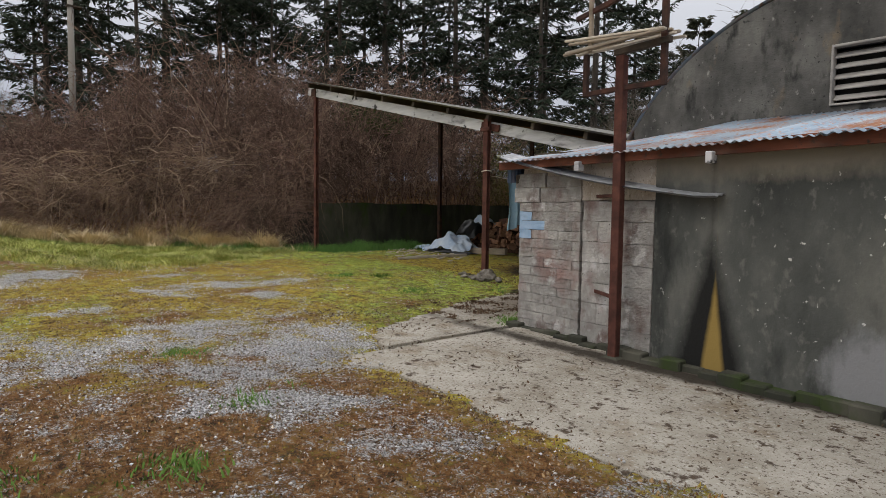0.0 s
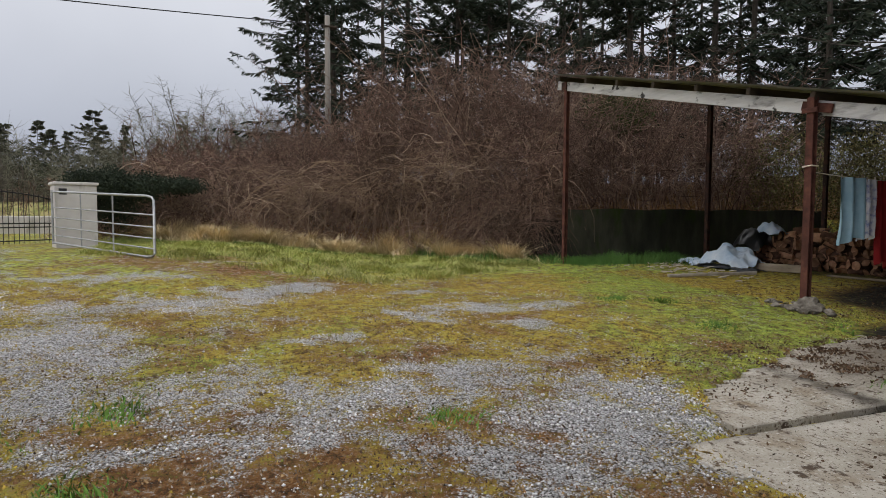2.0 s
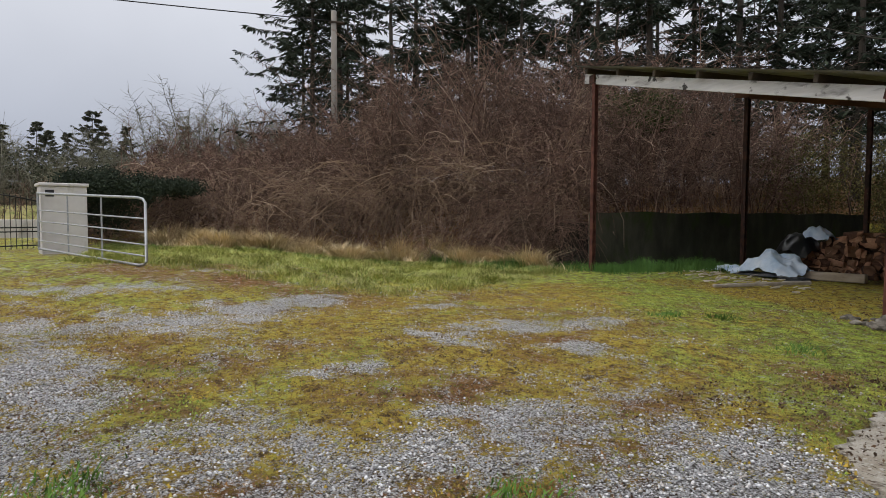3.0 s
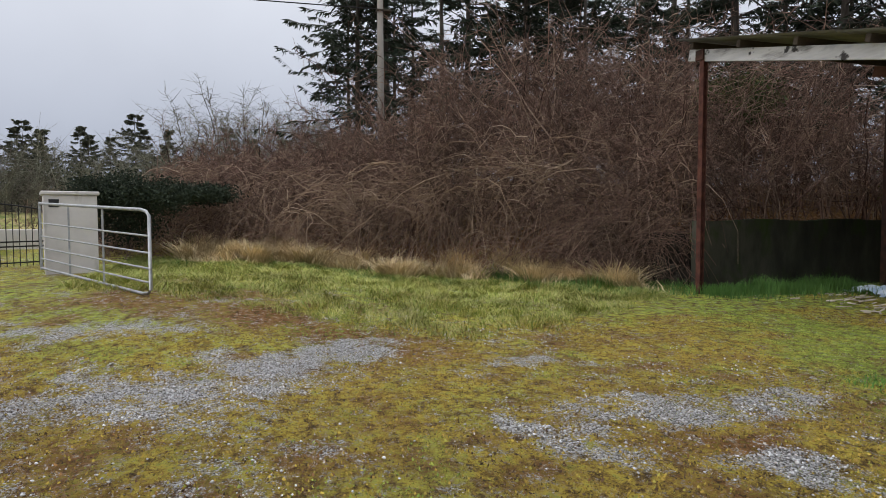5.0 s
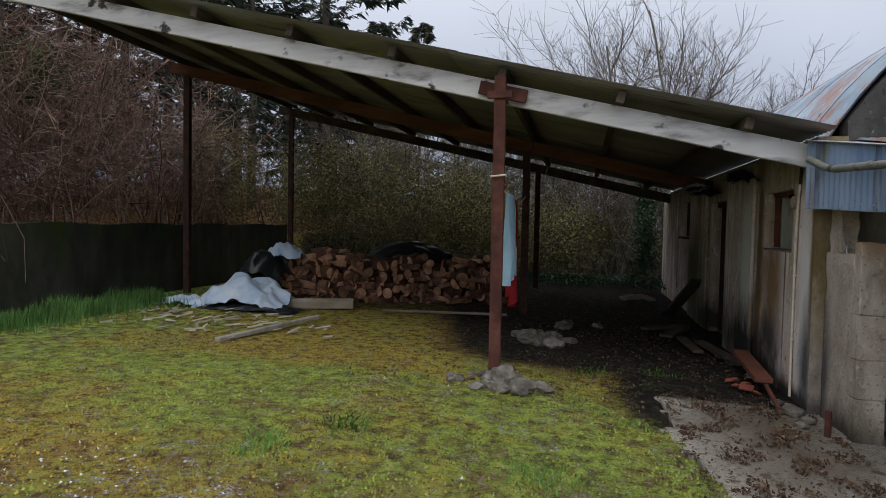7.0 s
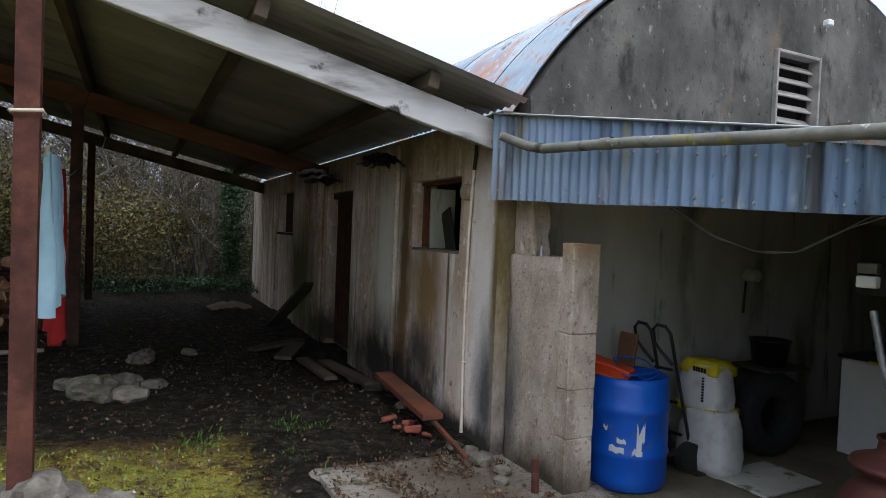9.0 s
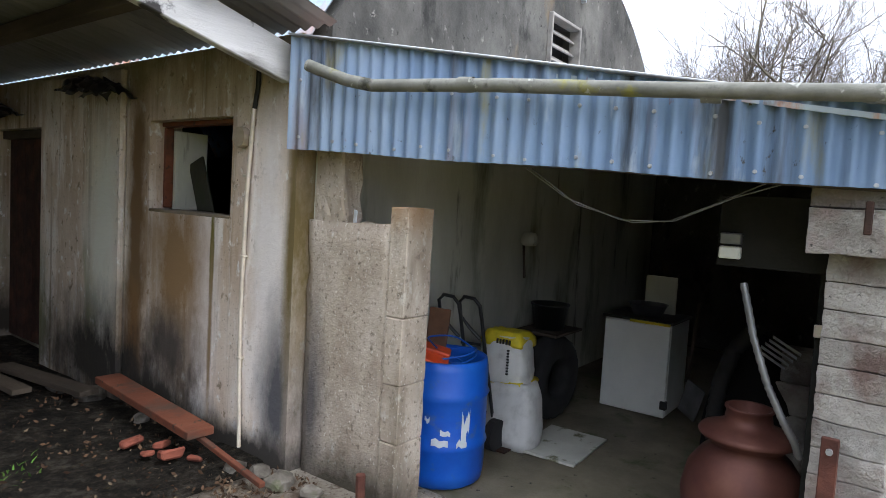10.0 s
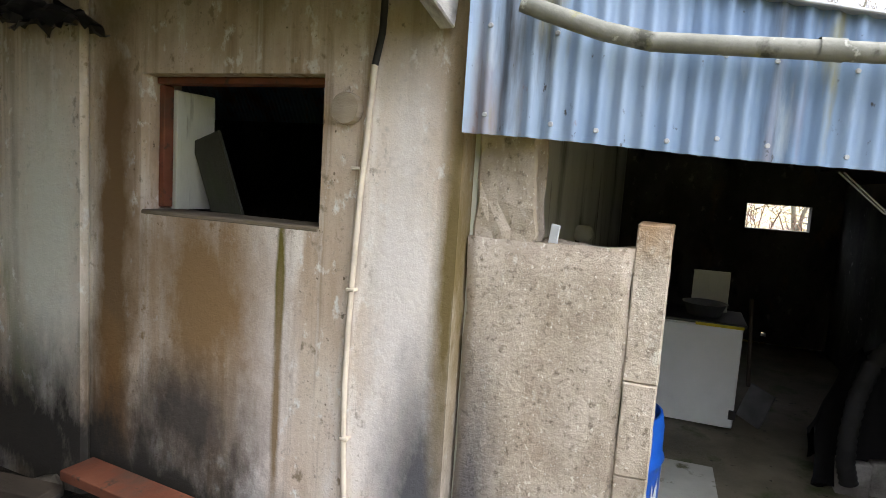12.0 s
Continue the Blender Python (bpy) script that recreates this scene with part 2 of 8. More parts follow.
block_mat = surf("concrete_block", [(0.27, 0.25, 0.23), (0.39, 0.37, 0.345), (0.49, 0.47, 0.44)], 6.0, 0.95, bump=1.0, bscale=34, vary=0.16, bdist=0.035,
                 stains=[((0.19, 0.135, 0.12), 3.0, 0.52, 0.66, (1, 1, 0.7)), ((0.30, 0.20, 0.18), 1.3, 0.54, 0.68, (1, 1, 1)), ((0.60, 0.58, 0.56), 4.0, 0.56, 0.66, (1, 1, 1)), ((0.06, 0.06, 0.055), 26.0, 0.66, 0.72, (1, 1, 1))])
blue_block = surf("painted_block", [(0.24, 0.36, 0.52), (0.36, 0.47, 0.60)], 8.0, 0.9, bump=0.7, bscale=70)
mortar = surf("mortar", [(0.16, 0.15, 0.13), (0.25, 0.23, 0.20)], 12.0, 0.95, bump=0.6)
rust = surf("rusted_steel", [(0.05, 0.02, 0.015), (0.09, 0.034, 0.025), (0.145, 0.058, 0.04)], 7.0, 0.85, 0.1, bump=0.4, bscale=80, detail=9, stains=[((0.06, 0.022, 0.016), 3.0, 0.55, 0.7, (1, 1, 0.5))])
dark_rust = surf("dark_rusted_steel", [(0.022, 0.015, 0.013), (0.05, 0.026, 0.02), (0.10, 0.04, 0.026)], 6.0, 0.85, 0.1, bump=0.4, bscale=80)
blue_tin = surf("faded_blue_tin", [(0.12, 0.19, 0.315), (0.19, 0.275, 0.42), (0.29, 0.365, 0.48)], 2.0, 0.5, 0.2, bump=0.12, bscale=40, stretch=(1, 1.2, 0.3), detail=11, vary=0.05,
                stains=[((0.24, 0.15, 0.11), 1.5, 0.57, 0.70, (1, 1.6, 0.2)), ((0.06, 0.065, 0.075), 3.0, 0.54, 0.68, (1, 2.0, 0.2)), ((0.24, 0.21, 0.06), 1.6, 0.60, 0.70, (1, 2.0, 0.35)), ((0.38, 0.44, 0.51), 5.0, 0.60, 0.74, (1, 1.6, 0.3)), ((0.21, 0.10, 0.06), 9.0, 0.66, 0.72, (1, 1.2, 0.5)), ((0.06, 0.06, 0.06), 24.0, 0.65, 0.71, (1, 1, 0.7))])
rust_tin = surf("rusting_blue_tin_roof", [(0.20, 0.28, 0.38), (0.32, 0.40, 0.49), (0.44, 0.48, 0.52)], 1.3, 0.6, 0.2, bump=0.2, bscale=40, stretch=(2.0, 0.5, 0.5), detail=9, vary=0.25,
                stains=[((0.36, 0.17, 0.10), 1.5, 0.50, 0.63, (0.9, 0.9, 0.5)), ((0.44, 0.25, 0.16), 7.0, 0.56, 0.66, (1.2, 1.2, 0.4)), ((0.14, 0.08, 0.06), 5.0, 0.62, 0.70, (1, 1, 0.5)), ((0.40, 0.47, 0.55), 9.0, 0.58, 0.68, (1, 1, 0.4))])
grey_tin = surf("grey_fibre_sheet", [(0.15, 0.147, 0.135), (0.22, 0.215, 0.20), (0.29, 0.285, 0.265)], 1.6, 0.85, 0.0, bump=0.2, bscale=40, stretch=(0.35, 1, 1),
                stains=[((0.10, 0.095, 0.085), 3.0, 0.57, 0.7, (0.25, 1.4, 1))])
galv = surf("galvanised_steel", [(0.28, 0.29, 0.31), (0.38, 0.39, 0.41), (0.48, 0.49, 0.51)], 9.0, 0.5, 0.6, bump=0.1, stains=[((0.18, 0.14, 0.11), 5.0, 0.64, 0.72, (1, 1, 1))])
white_timber = surf("weathered_white_timber", [(0.38, 0.375, 0.38), (0.54, 0.535, 0.54), (0.66, 0.65, 0.65)], 2.2, 0.85, bump=0.35, bscale=40, stretch=(0.3, 2.2, 2.2), detail=9,
                    stains=[((0.18, 0.17, 0.17), 3.2, 0.54, 0.68, (0.35, 1.6, 1.6)), ((0.07, 0.065, 0.065), 2.4, 0.62, 0.71, (0.9, 1.4, 1.4)), ((0.25, 0.27, 0.32), 1.4, 0.6, 0.72, (0.6, 1, 1)), ((0.05, 0.047, 0.047), 4.5, 0.61, 0.66, (0.8, 1, 1))])
dark_timber = surf("dark_old_timber", [(0.035, 0.028, 0.022), (0.07, 0.055, 0.042), (0.12, 0.095, 0.07)], 3.0, 0.9, bump=0.5, bscale=40, stretch=(1, 0.25, 1))
louvre_timber = surf("grey_weathered_louvre", [(0.16, 0.15, 0.14), (0.30, 0.285, 0.265), (0.42, 0.40, 0.37)], 5.0, 0.9, bump=0.4, bscale=50, stretch=(0.4, 1, 1))
red_timber = surf("red_painted_timber", [(0.10, 0.034, 0.02), (0.16, 0.054, 0.03), (0.23, 0.09, 0.05)], 4.0, 0.85, bump=0.4, bscale=50, stretch=(0.3, 0.6, 1), stains=[((0.09, 0.055, 0.04), 4.0, 0.50, 0.66, (0.6, 0.8, 1)), ((0.05, 0.04, 0.03), 14.0, 0.58, 0.68, (1, 1, 1))])
rust_beam = surf("red_brown_beam", [(0.06, 0.028, 0.018), (0.11, 0.05, 0.03), (0.17, 0.08, 0.05)], 4.0, 0.9, bump=0.4, bscale=50, stretch=(0.3, 1, 1))
bare_timber = surf("grey_bare_timber", [(0.16, 0.125, 0.09), (0.27, 0.22, 0.165), (0.37, 0.31, 0.24)], 4.0, 0.9, bump=0.5, bscale=50, stretch=(0.5, 0.5, 1.5), vary=0.3)
log_bark = surf("log_bark", [(0.05, 0.026, 0.017), (0.10, 0.05, 0.032), (0.17, 0.09, 0.055)], 7.0, 0.95, bump=0.7, bscale=40, vary=0.4)
log_cut = surf("split_log_face", [(0.20, 0.09, 0.05), (0.36, 0.19, 0.11), (0.50, 0.31, 0.19)], 6.0, 0.9, bump=0.5, bscale=50, vary=0.45)
bark = surf("tree_bark", [(0.035, 0.028, 0.022), (0.065, 0.055, 0.045), (0.11, 0.10, 0.085)], 5.0, 0.95, bump=0.8, bscale=25, stretch=(1, 1, 0.3))
lichen_bark = surf("lichen_bark", [(0.10, 0.09, 0.07), (0.18, 0.165, 0.13), (0.26, 0.25, 0.20)], 5.0, 0.95, bump=0.5, bscale=25, stretch=(1, 1, 0.4))
pole_wood = surf("grey_pole_wood", [(0.17, 0.155, 0.135), (0.27, 0.25, 0.225)], 4.0, 0.9, bump=0.4, stretch=(1, 1, 0.1))


def strands(name, cols, rough=0.9, trans=0.0):
    """Colours that differ from one strand or leaf to the next."""
    m = bpy.data.materials.new(name)
    m.use_nodes = True
    n, l = m.node_tree.nodes, m.node_tree.links
    p = n["Principled BSDF"]
    p.inputs["Roughness"].default_value, p.inputs["Specular IOR Level"].default_value = rough, 0.2
    g = n.new("ShaderNodeNewGeometry")
    r = n.new("ShaderNodeValToRGB")
    e = r.color_ramp.elements
    while len(e) < len(cols):
        e.new(0.5)
    for i, c in enumerate(cols):
        e[i].position, e[i].color = i / max(1, len(cols) - 1), (*c, 1)
    l.new(g.outputs["Random Per Island"], r.inputs[0])
    tc = n.new("ShaderNodeTexCoord")
    t = n.new("ShaderNodeTexNoise")
    t.inputs["Scale"].default_value = 0.8
    l.new(tc.outputs["Object"], t.inputs["Vector"])
    k = n.new("ShaderNodeMapRange")
    k.inputs["From Min"].default_value, k.inputs["From Max"].default_value = 0.3, 0.7
    k.inputs["To Min"].default_value, k.inputs["To Max"].default_value = 0.7, 1.35
    l.new(t.outputs["Fac"], k.inputs[0])
    h = n.new("ShaderNodeHueSaturation")
    l.new(k.outputs[0], h.inputs["Value"])
    l.new(r.outputs[0], h.inputs["Color"])
    l.new(h.outputs[0], p.inputs["Base Color"])
    return m


bramble_mat = strands("bramble_stems", [(0.045, 0.027, 0.022), (0.145, 0.086, 0.068), (0.25, 0.165, 0.125), (0.085, 0.05, 0.04), (0.38, 0.28, 0.21)])
cane_mat = strands("dry_canes", [(0.10, 0.062, 0.042), (0.29, 0.205, 0.14), (0.17, 0.11, 0.078), (0.46, 0.35, 0.26)])
straw_mat = strands("dead_grass", [(0.46, 0.35, 0.19), (0.74, 0.60, 0.38), (0.58, 0.45, 0.27), (0.82, 0.69, 0.47)])
grass_mat = strands("rough_grass", [(0.10, 0.16, 0.03), (0.28, 0.33, 0.07), (0.46, 0.43, 0.15), (0.15, 0.22, 0.04), (0.58, 0.50, 0.25), (0.20, 0.26, 0.05), (0.40, 0.36, 0.11)])
moss_mat = strands("moss_tips", [(0.060, 0.038, 0.018), (0.360, 0.250, 0.045), (0.200, 0.130, 0.035), (0.460, 0.340, 0.060), (0.070, 0.045, 0.020), (0.340, 0.300, 0.060), (0.220, 0.140, 0.035), (0.420, 0.290, 0.050)])
green_moss = strands("green_moss_tips", [(0.058, 0.054, 0.019), (0.234, 0.322, 0.054), (0.117, 0.117, 0.030), (0.332, 0.410, 0.073), (0.078, 0.063, 0.019), (0.312, 0.302, 0.058), (0.176, 0.254, 0.044)])
dry_moss = strands("dry_moss_tips", [(0.035, 0.022, 0.015), (0.30, 0.155, 0.055), (0.07, 0.042, 0.025), (0.36, 0.24, 0.12), (0.03, 0.021, 0.015), (0.20, 0.10, 0.04), (0.10, 0.065, 0.038), (0.56, 0.50, 0.44)])
lush_mat = strands("lush_grass", [(0.06, 0.145, 0.035), (0.11, 0.21, 0.05), (0.08, 0.16, 0.05)])
weed_mat = strands("weed_leaves", [(0.08, 0.17, 0.03), (0.14, 0.24, 0.05)])
needle_mat = strands("spruce_needles", [(0.015, 0.024, 0.016), (0.028, 0.038, 0.025), (0.046, 0.058, 0.038), (0.02, 0.03, 0.02)])
far_needle = strands("hedge_needles", [(0.035, 0.045, 0.028), (0.10, 0.105, 0.07), (0.06, 0.07, 0.042), (0.12, 0.10, 0.075)])
ivy_mat = strands("ivy_leaves", [(0.02, 0.045, 0.022), (0.035, 0.065, 0.03), (0.05, 0.09, 0.04)], 0.5)
hedge_mat = strands("evergreen_leaves", [(0.025, 0.04, 0.016), (0.05, 0.065, 0.022), (0.09, 0.085, 0.03)])
olive_mat = strands("olive_leaves", [(0.05, 0.05, 0.02), (0.13, 0.13, 0.045), (0.10, 0.07, 0.035), (0.20, 0.19, 0.07), (0.07, 0.045, 0.025)])
under_mat = strands("undergrowth_stems", [(0.045, 0.04, 0.03), (0.085, 0.075, 0.055), (0.13, 0.12, 0.085), (0.06, 0.05, 0.04)])
twig_mat = strands("bare_twigs", [(0.12, 0.10, 0.085), (0.19, 0.165, 0.135), (0.08, 0.065, 0.055)])
lichen_twigs = strands("lichened_twigs", [(0.09, 0.085, 0.06), (0.17, 0.165, 0.12), (0.25, 0.245, 0.19), (0.12, 0.11, 0.08)])
litter_mat = strands("leaf_litter", [(0.06, 0.036, 0.022), (0.12, 0.07, 0.04), (0.04, 0.025, 0.017), (0.20, 0.15, 0.10)])
stone_mat = strands("gravel_stones", [(0.22, 0.21, 0.205), (0.50, 0.50, 0.515), (0.68, 0.68, 0.71), (0.34, 0.30, 0.26), (0.78, 0.78, 0.81)])


def plain(name, col, rough=0.5, metal=0.0, spec=0.4, dirt=0.12, scale=8.0):
    """A painted or moulded colour with slight dirt and tone changes."""
    c2 = tuple(max(0.0, v * (1 - dirt * 2.5)) for v in col)
    return surf(name, [c2, col, tuple(min(1, v * (1 + dirt)) for v in col)], scale, rough, metal, bump=0.06, bscale=90, spec=spec)


blue_plastic = surf("blue_plastic", [(0.008, 0.07, 0.42), (0.01, 0.10, 0.55), (0.02, 0.14, 0.62)], 3.0, 0.4, bump=0.05, spec=0.5, stains=[((0.10, 0.14, 0.25), 7.0, 0.62, 0.75, (1, 1, 1))])
label_white = plain("torn_label_white", (0.62, 0.66, 0.70), 0.7)
sack_white = plain("white_sack", (0.58, 0.58, 0.57), 0.6)
sack_yellow = plain("yellow_sack_print", (0.62, 0.50, 0.02), 0.55)
matt_black = plain("dull_black_plastic", (0.008, 0.008, 0.009), 0.7, spec=0.15)
pale_scrap = surf("pale_broken_wood", [(0.30, 0.26, 0.21), (0.46, 0.41, 0.34), (0.58, 0.53, 0.46)], 6.0, 0.9, bump=0.4, vary=0.3)
black_rubber = plain("black_rubber", (0.022, 0.022, 0.023), 0.8, dirt=0.2)
black_plastic = plain("black_plastic", (0.012, 0.013, 0.014), 0.35, spec=0.6)
appliance_white = surf("old_white_enamel", [(0.68, 0.70, 0.67), (0.78, 0.80, 0.77), (0.84, 0.85, 0.82)], 2.0, 0.4, bump=0.04, stains=[((0.30, 0.25, 0.17), 4.0, 0.66, 0.78, (1, 1, 0.5))])
board_mat = surf("dirty_white_board", [(0.42, 0.42, 0.38), (0.55, 0.55, 0.50)], 4.0, 0.7, bump=0.1, stains=[((0.14, 0.14, 0.08), 7.0, 0.58, 0.68, (1, 1, 1)), ((0.02, 0.02, 0.02), 5.0, 0.70, 0.74, (1, 1, 1))])
iron_brown = surf("brown_cast_iron", [(0.06, 0.022, 0.018), (0.095, 0.036, 0.028), (0.14, 0.06, 0.044)], 4.0, 0.55, 0.3, bump=0.1, bscale=40)
orange_plastic = plain("orange_plastic", (0.62, 0.075, 0.02), 0.4)
brown_board = plain("brown_board", (0.16, 0.08, 0.045), 0.7)
pvc_cream = plain("cream_pvc", (0.62, 0.55, 0.45), 0.5)
pvc_grey = surf("lichened_grey_pipe", [(0.09, 0.092, 0.08), (0.16, 0.16, 0.14), (0.25, 0.25, 0.23)], 5.0, 0.65, bump=0.2, stains=[((0.22, 0.21, 0.04), 3.5, 0.54, 0.62, (1, 1, 1)), ((0.04, 0.04, 0.03), 5.0, 0.56, 0.65, (1, 1, 1)), ((0.45, 0.46, 0.42), 11.0, 0.62, 0.68, (1, 1, 1))])
tarp_white = surf("pale_blue_tarpaulin", [(0.30, 0.42, 0.58), (0.48, 0.58, 0.70), (0.64, 0.70, 0.77)], 3.0, 0.5, bump=0.25, bscale=25, spec=0.4)
towel_blue = surf("pale_blue_towel", [(0.27, 0.44, 0.56), (0.36, 0.53, 0.63)], 6.0, 0.95, bump=0.3, bscale=120)
towel_pattern = surf("patterned_white_towel", [(0.20, 0.24, 0.48), (0.62, 0.62, 0.68), (0.68, 0.68, 0.70)], 14.0, 0.95, bump=0.2)
towel_red = surf("red_cloth", [(0.20, 0.010, 0.012), (0.30, 0.016, 0.018)], 6.0, 0.9, bump=0.3, bscale=60)
pier_white = surf("pale_painted_pier", [(0.54, 0.51, 0.50), (0.63, 0.60, 0.59)], 3.0, 0.85, bump=0.2, stains=[((0.30, 0.28, 0.24), 2.0, 0.58, 0.75, (1, 1, 0.3))])
black_iron = plain("black_painted_iron", (0.012, 0.012, 0.013), 0.5)
car_white = plain("white_car_paint", (0.62, 0.63, 0.65), 0.3, dirt=0.04)
car_glass = plain("dark_car_glass", (0.02, 0.025, 0.03), 0.1, dirt=0.02)
lamp_red = plain("red_lamp_lens", (0.45, 0.015, 0.012), 0.25, dirt=0.03)
asphalt = surf("asphalt", [(0.055, 0.055, 0.06), (0.09, 0.09, 0.095)], 8.0, 0.9, bump=0.4)
flap_metal = surf("silver_duct", [(0.15, 0.155, 0.16), (0.26, 0.265, 0.27)], 6.0, 0.45, 0.6, bump=0.1)
rubble_mat = surf("broken_stone", [(0.07, 0.06, 0.05), (0.14, 0.125, 0.105), (0.24, 0.22, 0.19)], 9.0, 0.95, bump=0.8, bscale=40, vary=0.3, stains=[((0.06, 0.08, 0.02), 3.0, 0.58, 0.7, (1, 1, 1))])
brick_red = plain("broken_red_brick", (0.22, 0.065, 0.04), 0.9, dirt=0.2)
field_mat = surf("rough_field", [(0.16, 0.19, 0.05), (0.32, 0.30, 0.12), (0.46, 0.38, 0.20)], 1.2, 1.0, bump=1.0, bscale=14, detail=10, stains=[((0.10, 0.15, 0.035), 2.5, 0.55, 0.66, (1, 1, 1))])
# near-black fill for small dark parts and for shade put into the colour
near_black = surf("near_black_fill", [(0.012, 0.012, 0.012), (0.03, 0.03, 0.028)], 4.0, 0.95, bump=0.4)
wire_mat = plain("dark_wire", (0.02, 0.02, 0.022), 0.6)


def ground_material():
    """Gravel yard under moss: the zone attribute says how much gravel (r), green (g) and red litter (b) lies at a place."""
    m = bpy.data.materials.new("moss_and_gravel")
    m.use_nodes = True
    n, l = m.node_tree.nodes, m.node_tree.links
    p = n["Principled BSDF"]
    p.inputs["Roughness"].default_value, p.inputs["Specular IOR Level"].default_value = 0.92, 0.2
    tc = n.new("ShaderNodeTexCoord")

    def nz(sc, det=6, rgh=0.65):
        t = n.new("ShaderNodeTexNoise")
        t.inputs["Scale"].default_value, t.inputs["Detail"].default_value, t.inputs["Roughness"].default_value = sc, det, rgh
        l.new(tc.outputs["Object"], t.inputs["Vector"])
        return t.outputs["Fac"]

    def ramp(f, *cols, span=(0.40, 0.60)):
        r = n.new("ShaderNodeValToRGB")
        e = r.color_ramp.elements
        while len(e) < len(cols):
            e.new(0.5)
        for i, c in enumerate(cols):
            e[i].position, e[i].color = span[0] + (span[1] - span[0]) * i / (len(cols) - 1), (*c, 1)
        l.new(f, r.inputs[0])
        return r.outputs[0]

    def mix(f, a, b):
        x = n.new("ShaderNodeMix")
        x.data_type = "RGBA"
        l.new(f, x.inputs[0]), l.new(a, x.inputs[6]), l.new(b, x.inputs[7])
        return x.outputs[2]

    def edge(z, f, amount, soft):
        """zone value roughened by a noise, cut to a patch edge"""
        a = n.new("ShaderNodeMath")
        a.operation, a.inputs[1].default_value = "MULTIPLY_ADD", amount
        l.new(f, a.inputs[0])
        l.new(z, a.inputs[2])
        k = n.new("ShaderNodeMapRange")
        k.inputs["From Min"].default_value, k.inputs["From Max"].default_value = 0.5 + amount / 2 - soft, 0.5 + amount / 2 + soft
        l.new(a.outputs[0], k.inputs[0])
        return k.outputs[0]
    at = n.new("ShaderNodeAttribute")
    at.attribute_name = "zone"
    s = n.new("ShaderNodeSeparateColor")
    l.new(at.outputs["Color"], s.inputs[0])
    vor = n.new("ShaderNodeTexVoronoi")
    vor.inputs["Scale"].default_value = 75.0
    l.new(tc.outputs["Object"], vor.inputs["Vector"])
    vs = n.new("ShaderNodeSeparateColor")
    l.new(vor.outputs["Color"], vs.inputs[0])
    gravel = ramp(vs.outputs[0], (0.20, 0.19, 0.18), (0.44, 0.43, 0.435), (0.58, 0.58, 0.60), (0.70, 0.70, 0.73), (0.80, 0.80, 0.83), span=(0.05, 0.95))
    gap = n.new("ShaderNodeMapRange")
    gap.inputs["From Min"].default_value, gap.inputs["From Max"].default_value = 0.50, 0.78
    l.new(vor.outputs["Distance"], gap.inputs[0])
    grit = n.new("ShaderNodeRGB")
    grit.outputs[0].default_value = (0.07, 0.06, 0.05, 1)
    gravel = mix(gap.outputs[0], gravel, grit.outputs[0])
    moss = ramp(nz(7.0, 12, 0.8), (0.069, 0.043, 0.020), (0.229, 0.149, 0.038), (0.458, 0.332, 0.057), (0.595, 0.469, 0.080), (0.378, 0.378, 0.080))
    green = ramp(nz(7.0, 12, 0.8), (0.108, 0.081, 0.041), (0.216, 0.189, 0.061), (0.270, 0.378, 0.061), (0.405, 0.540, 0.088), (0.567, 0.581, 0.121))
    brown = ramp(nz(10.0, 12, 0.85), (0.028, 0.016, 0.011), (0.11, 0.05, 0.02), (0.26, 0.115, 0.036), (0.32, 0.18, 0.07), (0.46, 0.41, 0.35))
    # wet mud, taken near black so the colour also carries the shed roof's shade
    mud_shade = ramp(nz(9.0, 12, 0.8), (0.008, 0.007, 0.005), (0.019, 0.016, 0.012), (0.036, 0.029, 0.021), (0.078, 0.068, 0.055))

    def blend(*fs):
        """mean of several noises, so that edges break up at every size"""
        o = fs[0]
        for f in fs[1:]:
            a = n.new("ShaderNodeMath")
            a.operation = "ADD"
            l.new(o, a.inputs[0]), l.new(f, a.inputs[1])
            o = a.outputs[0]
        a = n.new("ShaderNodeMath")
        a.operation, a.inputs[1].default_value = "MULTIPLY", 1 / len(fs)
        l.new(o, a.inputs[0])
        return a.outputs[0]
    fine, mid, big, grain, patch = nz(20.0, 10, 0.85), nz(5.0, 10, 0.75), nz(1.7, 8, 0.7), nz(60.0, 4, 0.8), nz(2.6, 10, 0.8)
    c = mix(edge(s.outputs[1], blend(mid, big), 4.5, 0.45), moss, green)
    c = mix(edge(s.outputs[2], blend(mid, fine, big), 5.5, 0.35), c, brown)
    speck = n.new("ShaderNodeMapRange")
    speck.inputs["From Min"].default_value, speck.inputs["From Max"].default_value = 0.60, 0.66
    l.new(nz(38.0, 4, 0.7), speck.inputs[0])
    dark = n.new("ShaderNodeRGB")
    dark.outputs[0].default_value = (0.045, 0.032, 0.016, 1)
    c = mix(speck.outputs[0], c, dark.outputs[0])
    clod = n.new("ShaderNodeMapRange")
    clod.inputs["From Min"].default_value, clod.inputs["From Max"].default_value = 0.565, 0.63
    l.new(nz(15.0, 8, 0.75), clod.inputs[0])
    damp = n.new("ShaderNodeRGB")
    damp.outputs[0].default_value = (0.075, 0.055, 0.028, 1)
    c = mix(clod.outputs[0], c, damp.outputs[0])
    c = mix(edge(s.outputs[0], blend(mid, fine, grain, patch), 8.5, 0.16), c, gravel)
    c = mix(edge(at.outputs["Alpha"], blend(mid, fine), 1.6, 0.2), c, mud_shade)
    l.new(c, p.inputs["Base Color"])
    b = n.new("ShaderNodeBump")
    b.inputs["Strength"].default_value, b.inputs["Distance"].default_value = 1.0, 0.07
    l.new(nz(18.0, 10, 0.85), b.inputs["Height"])
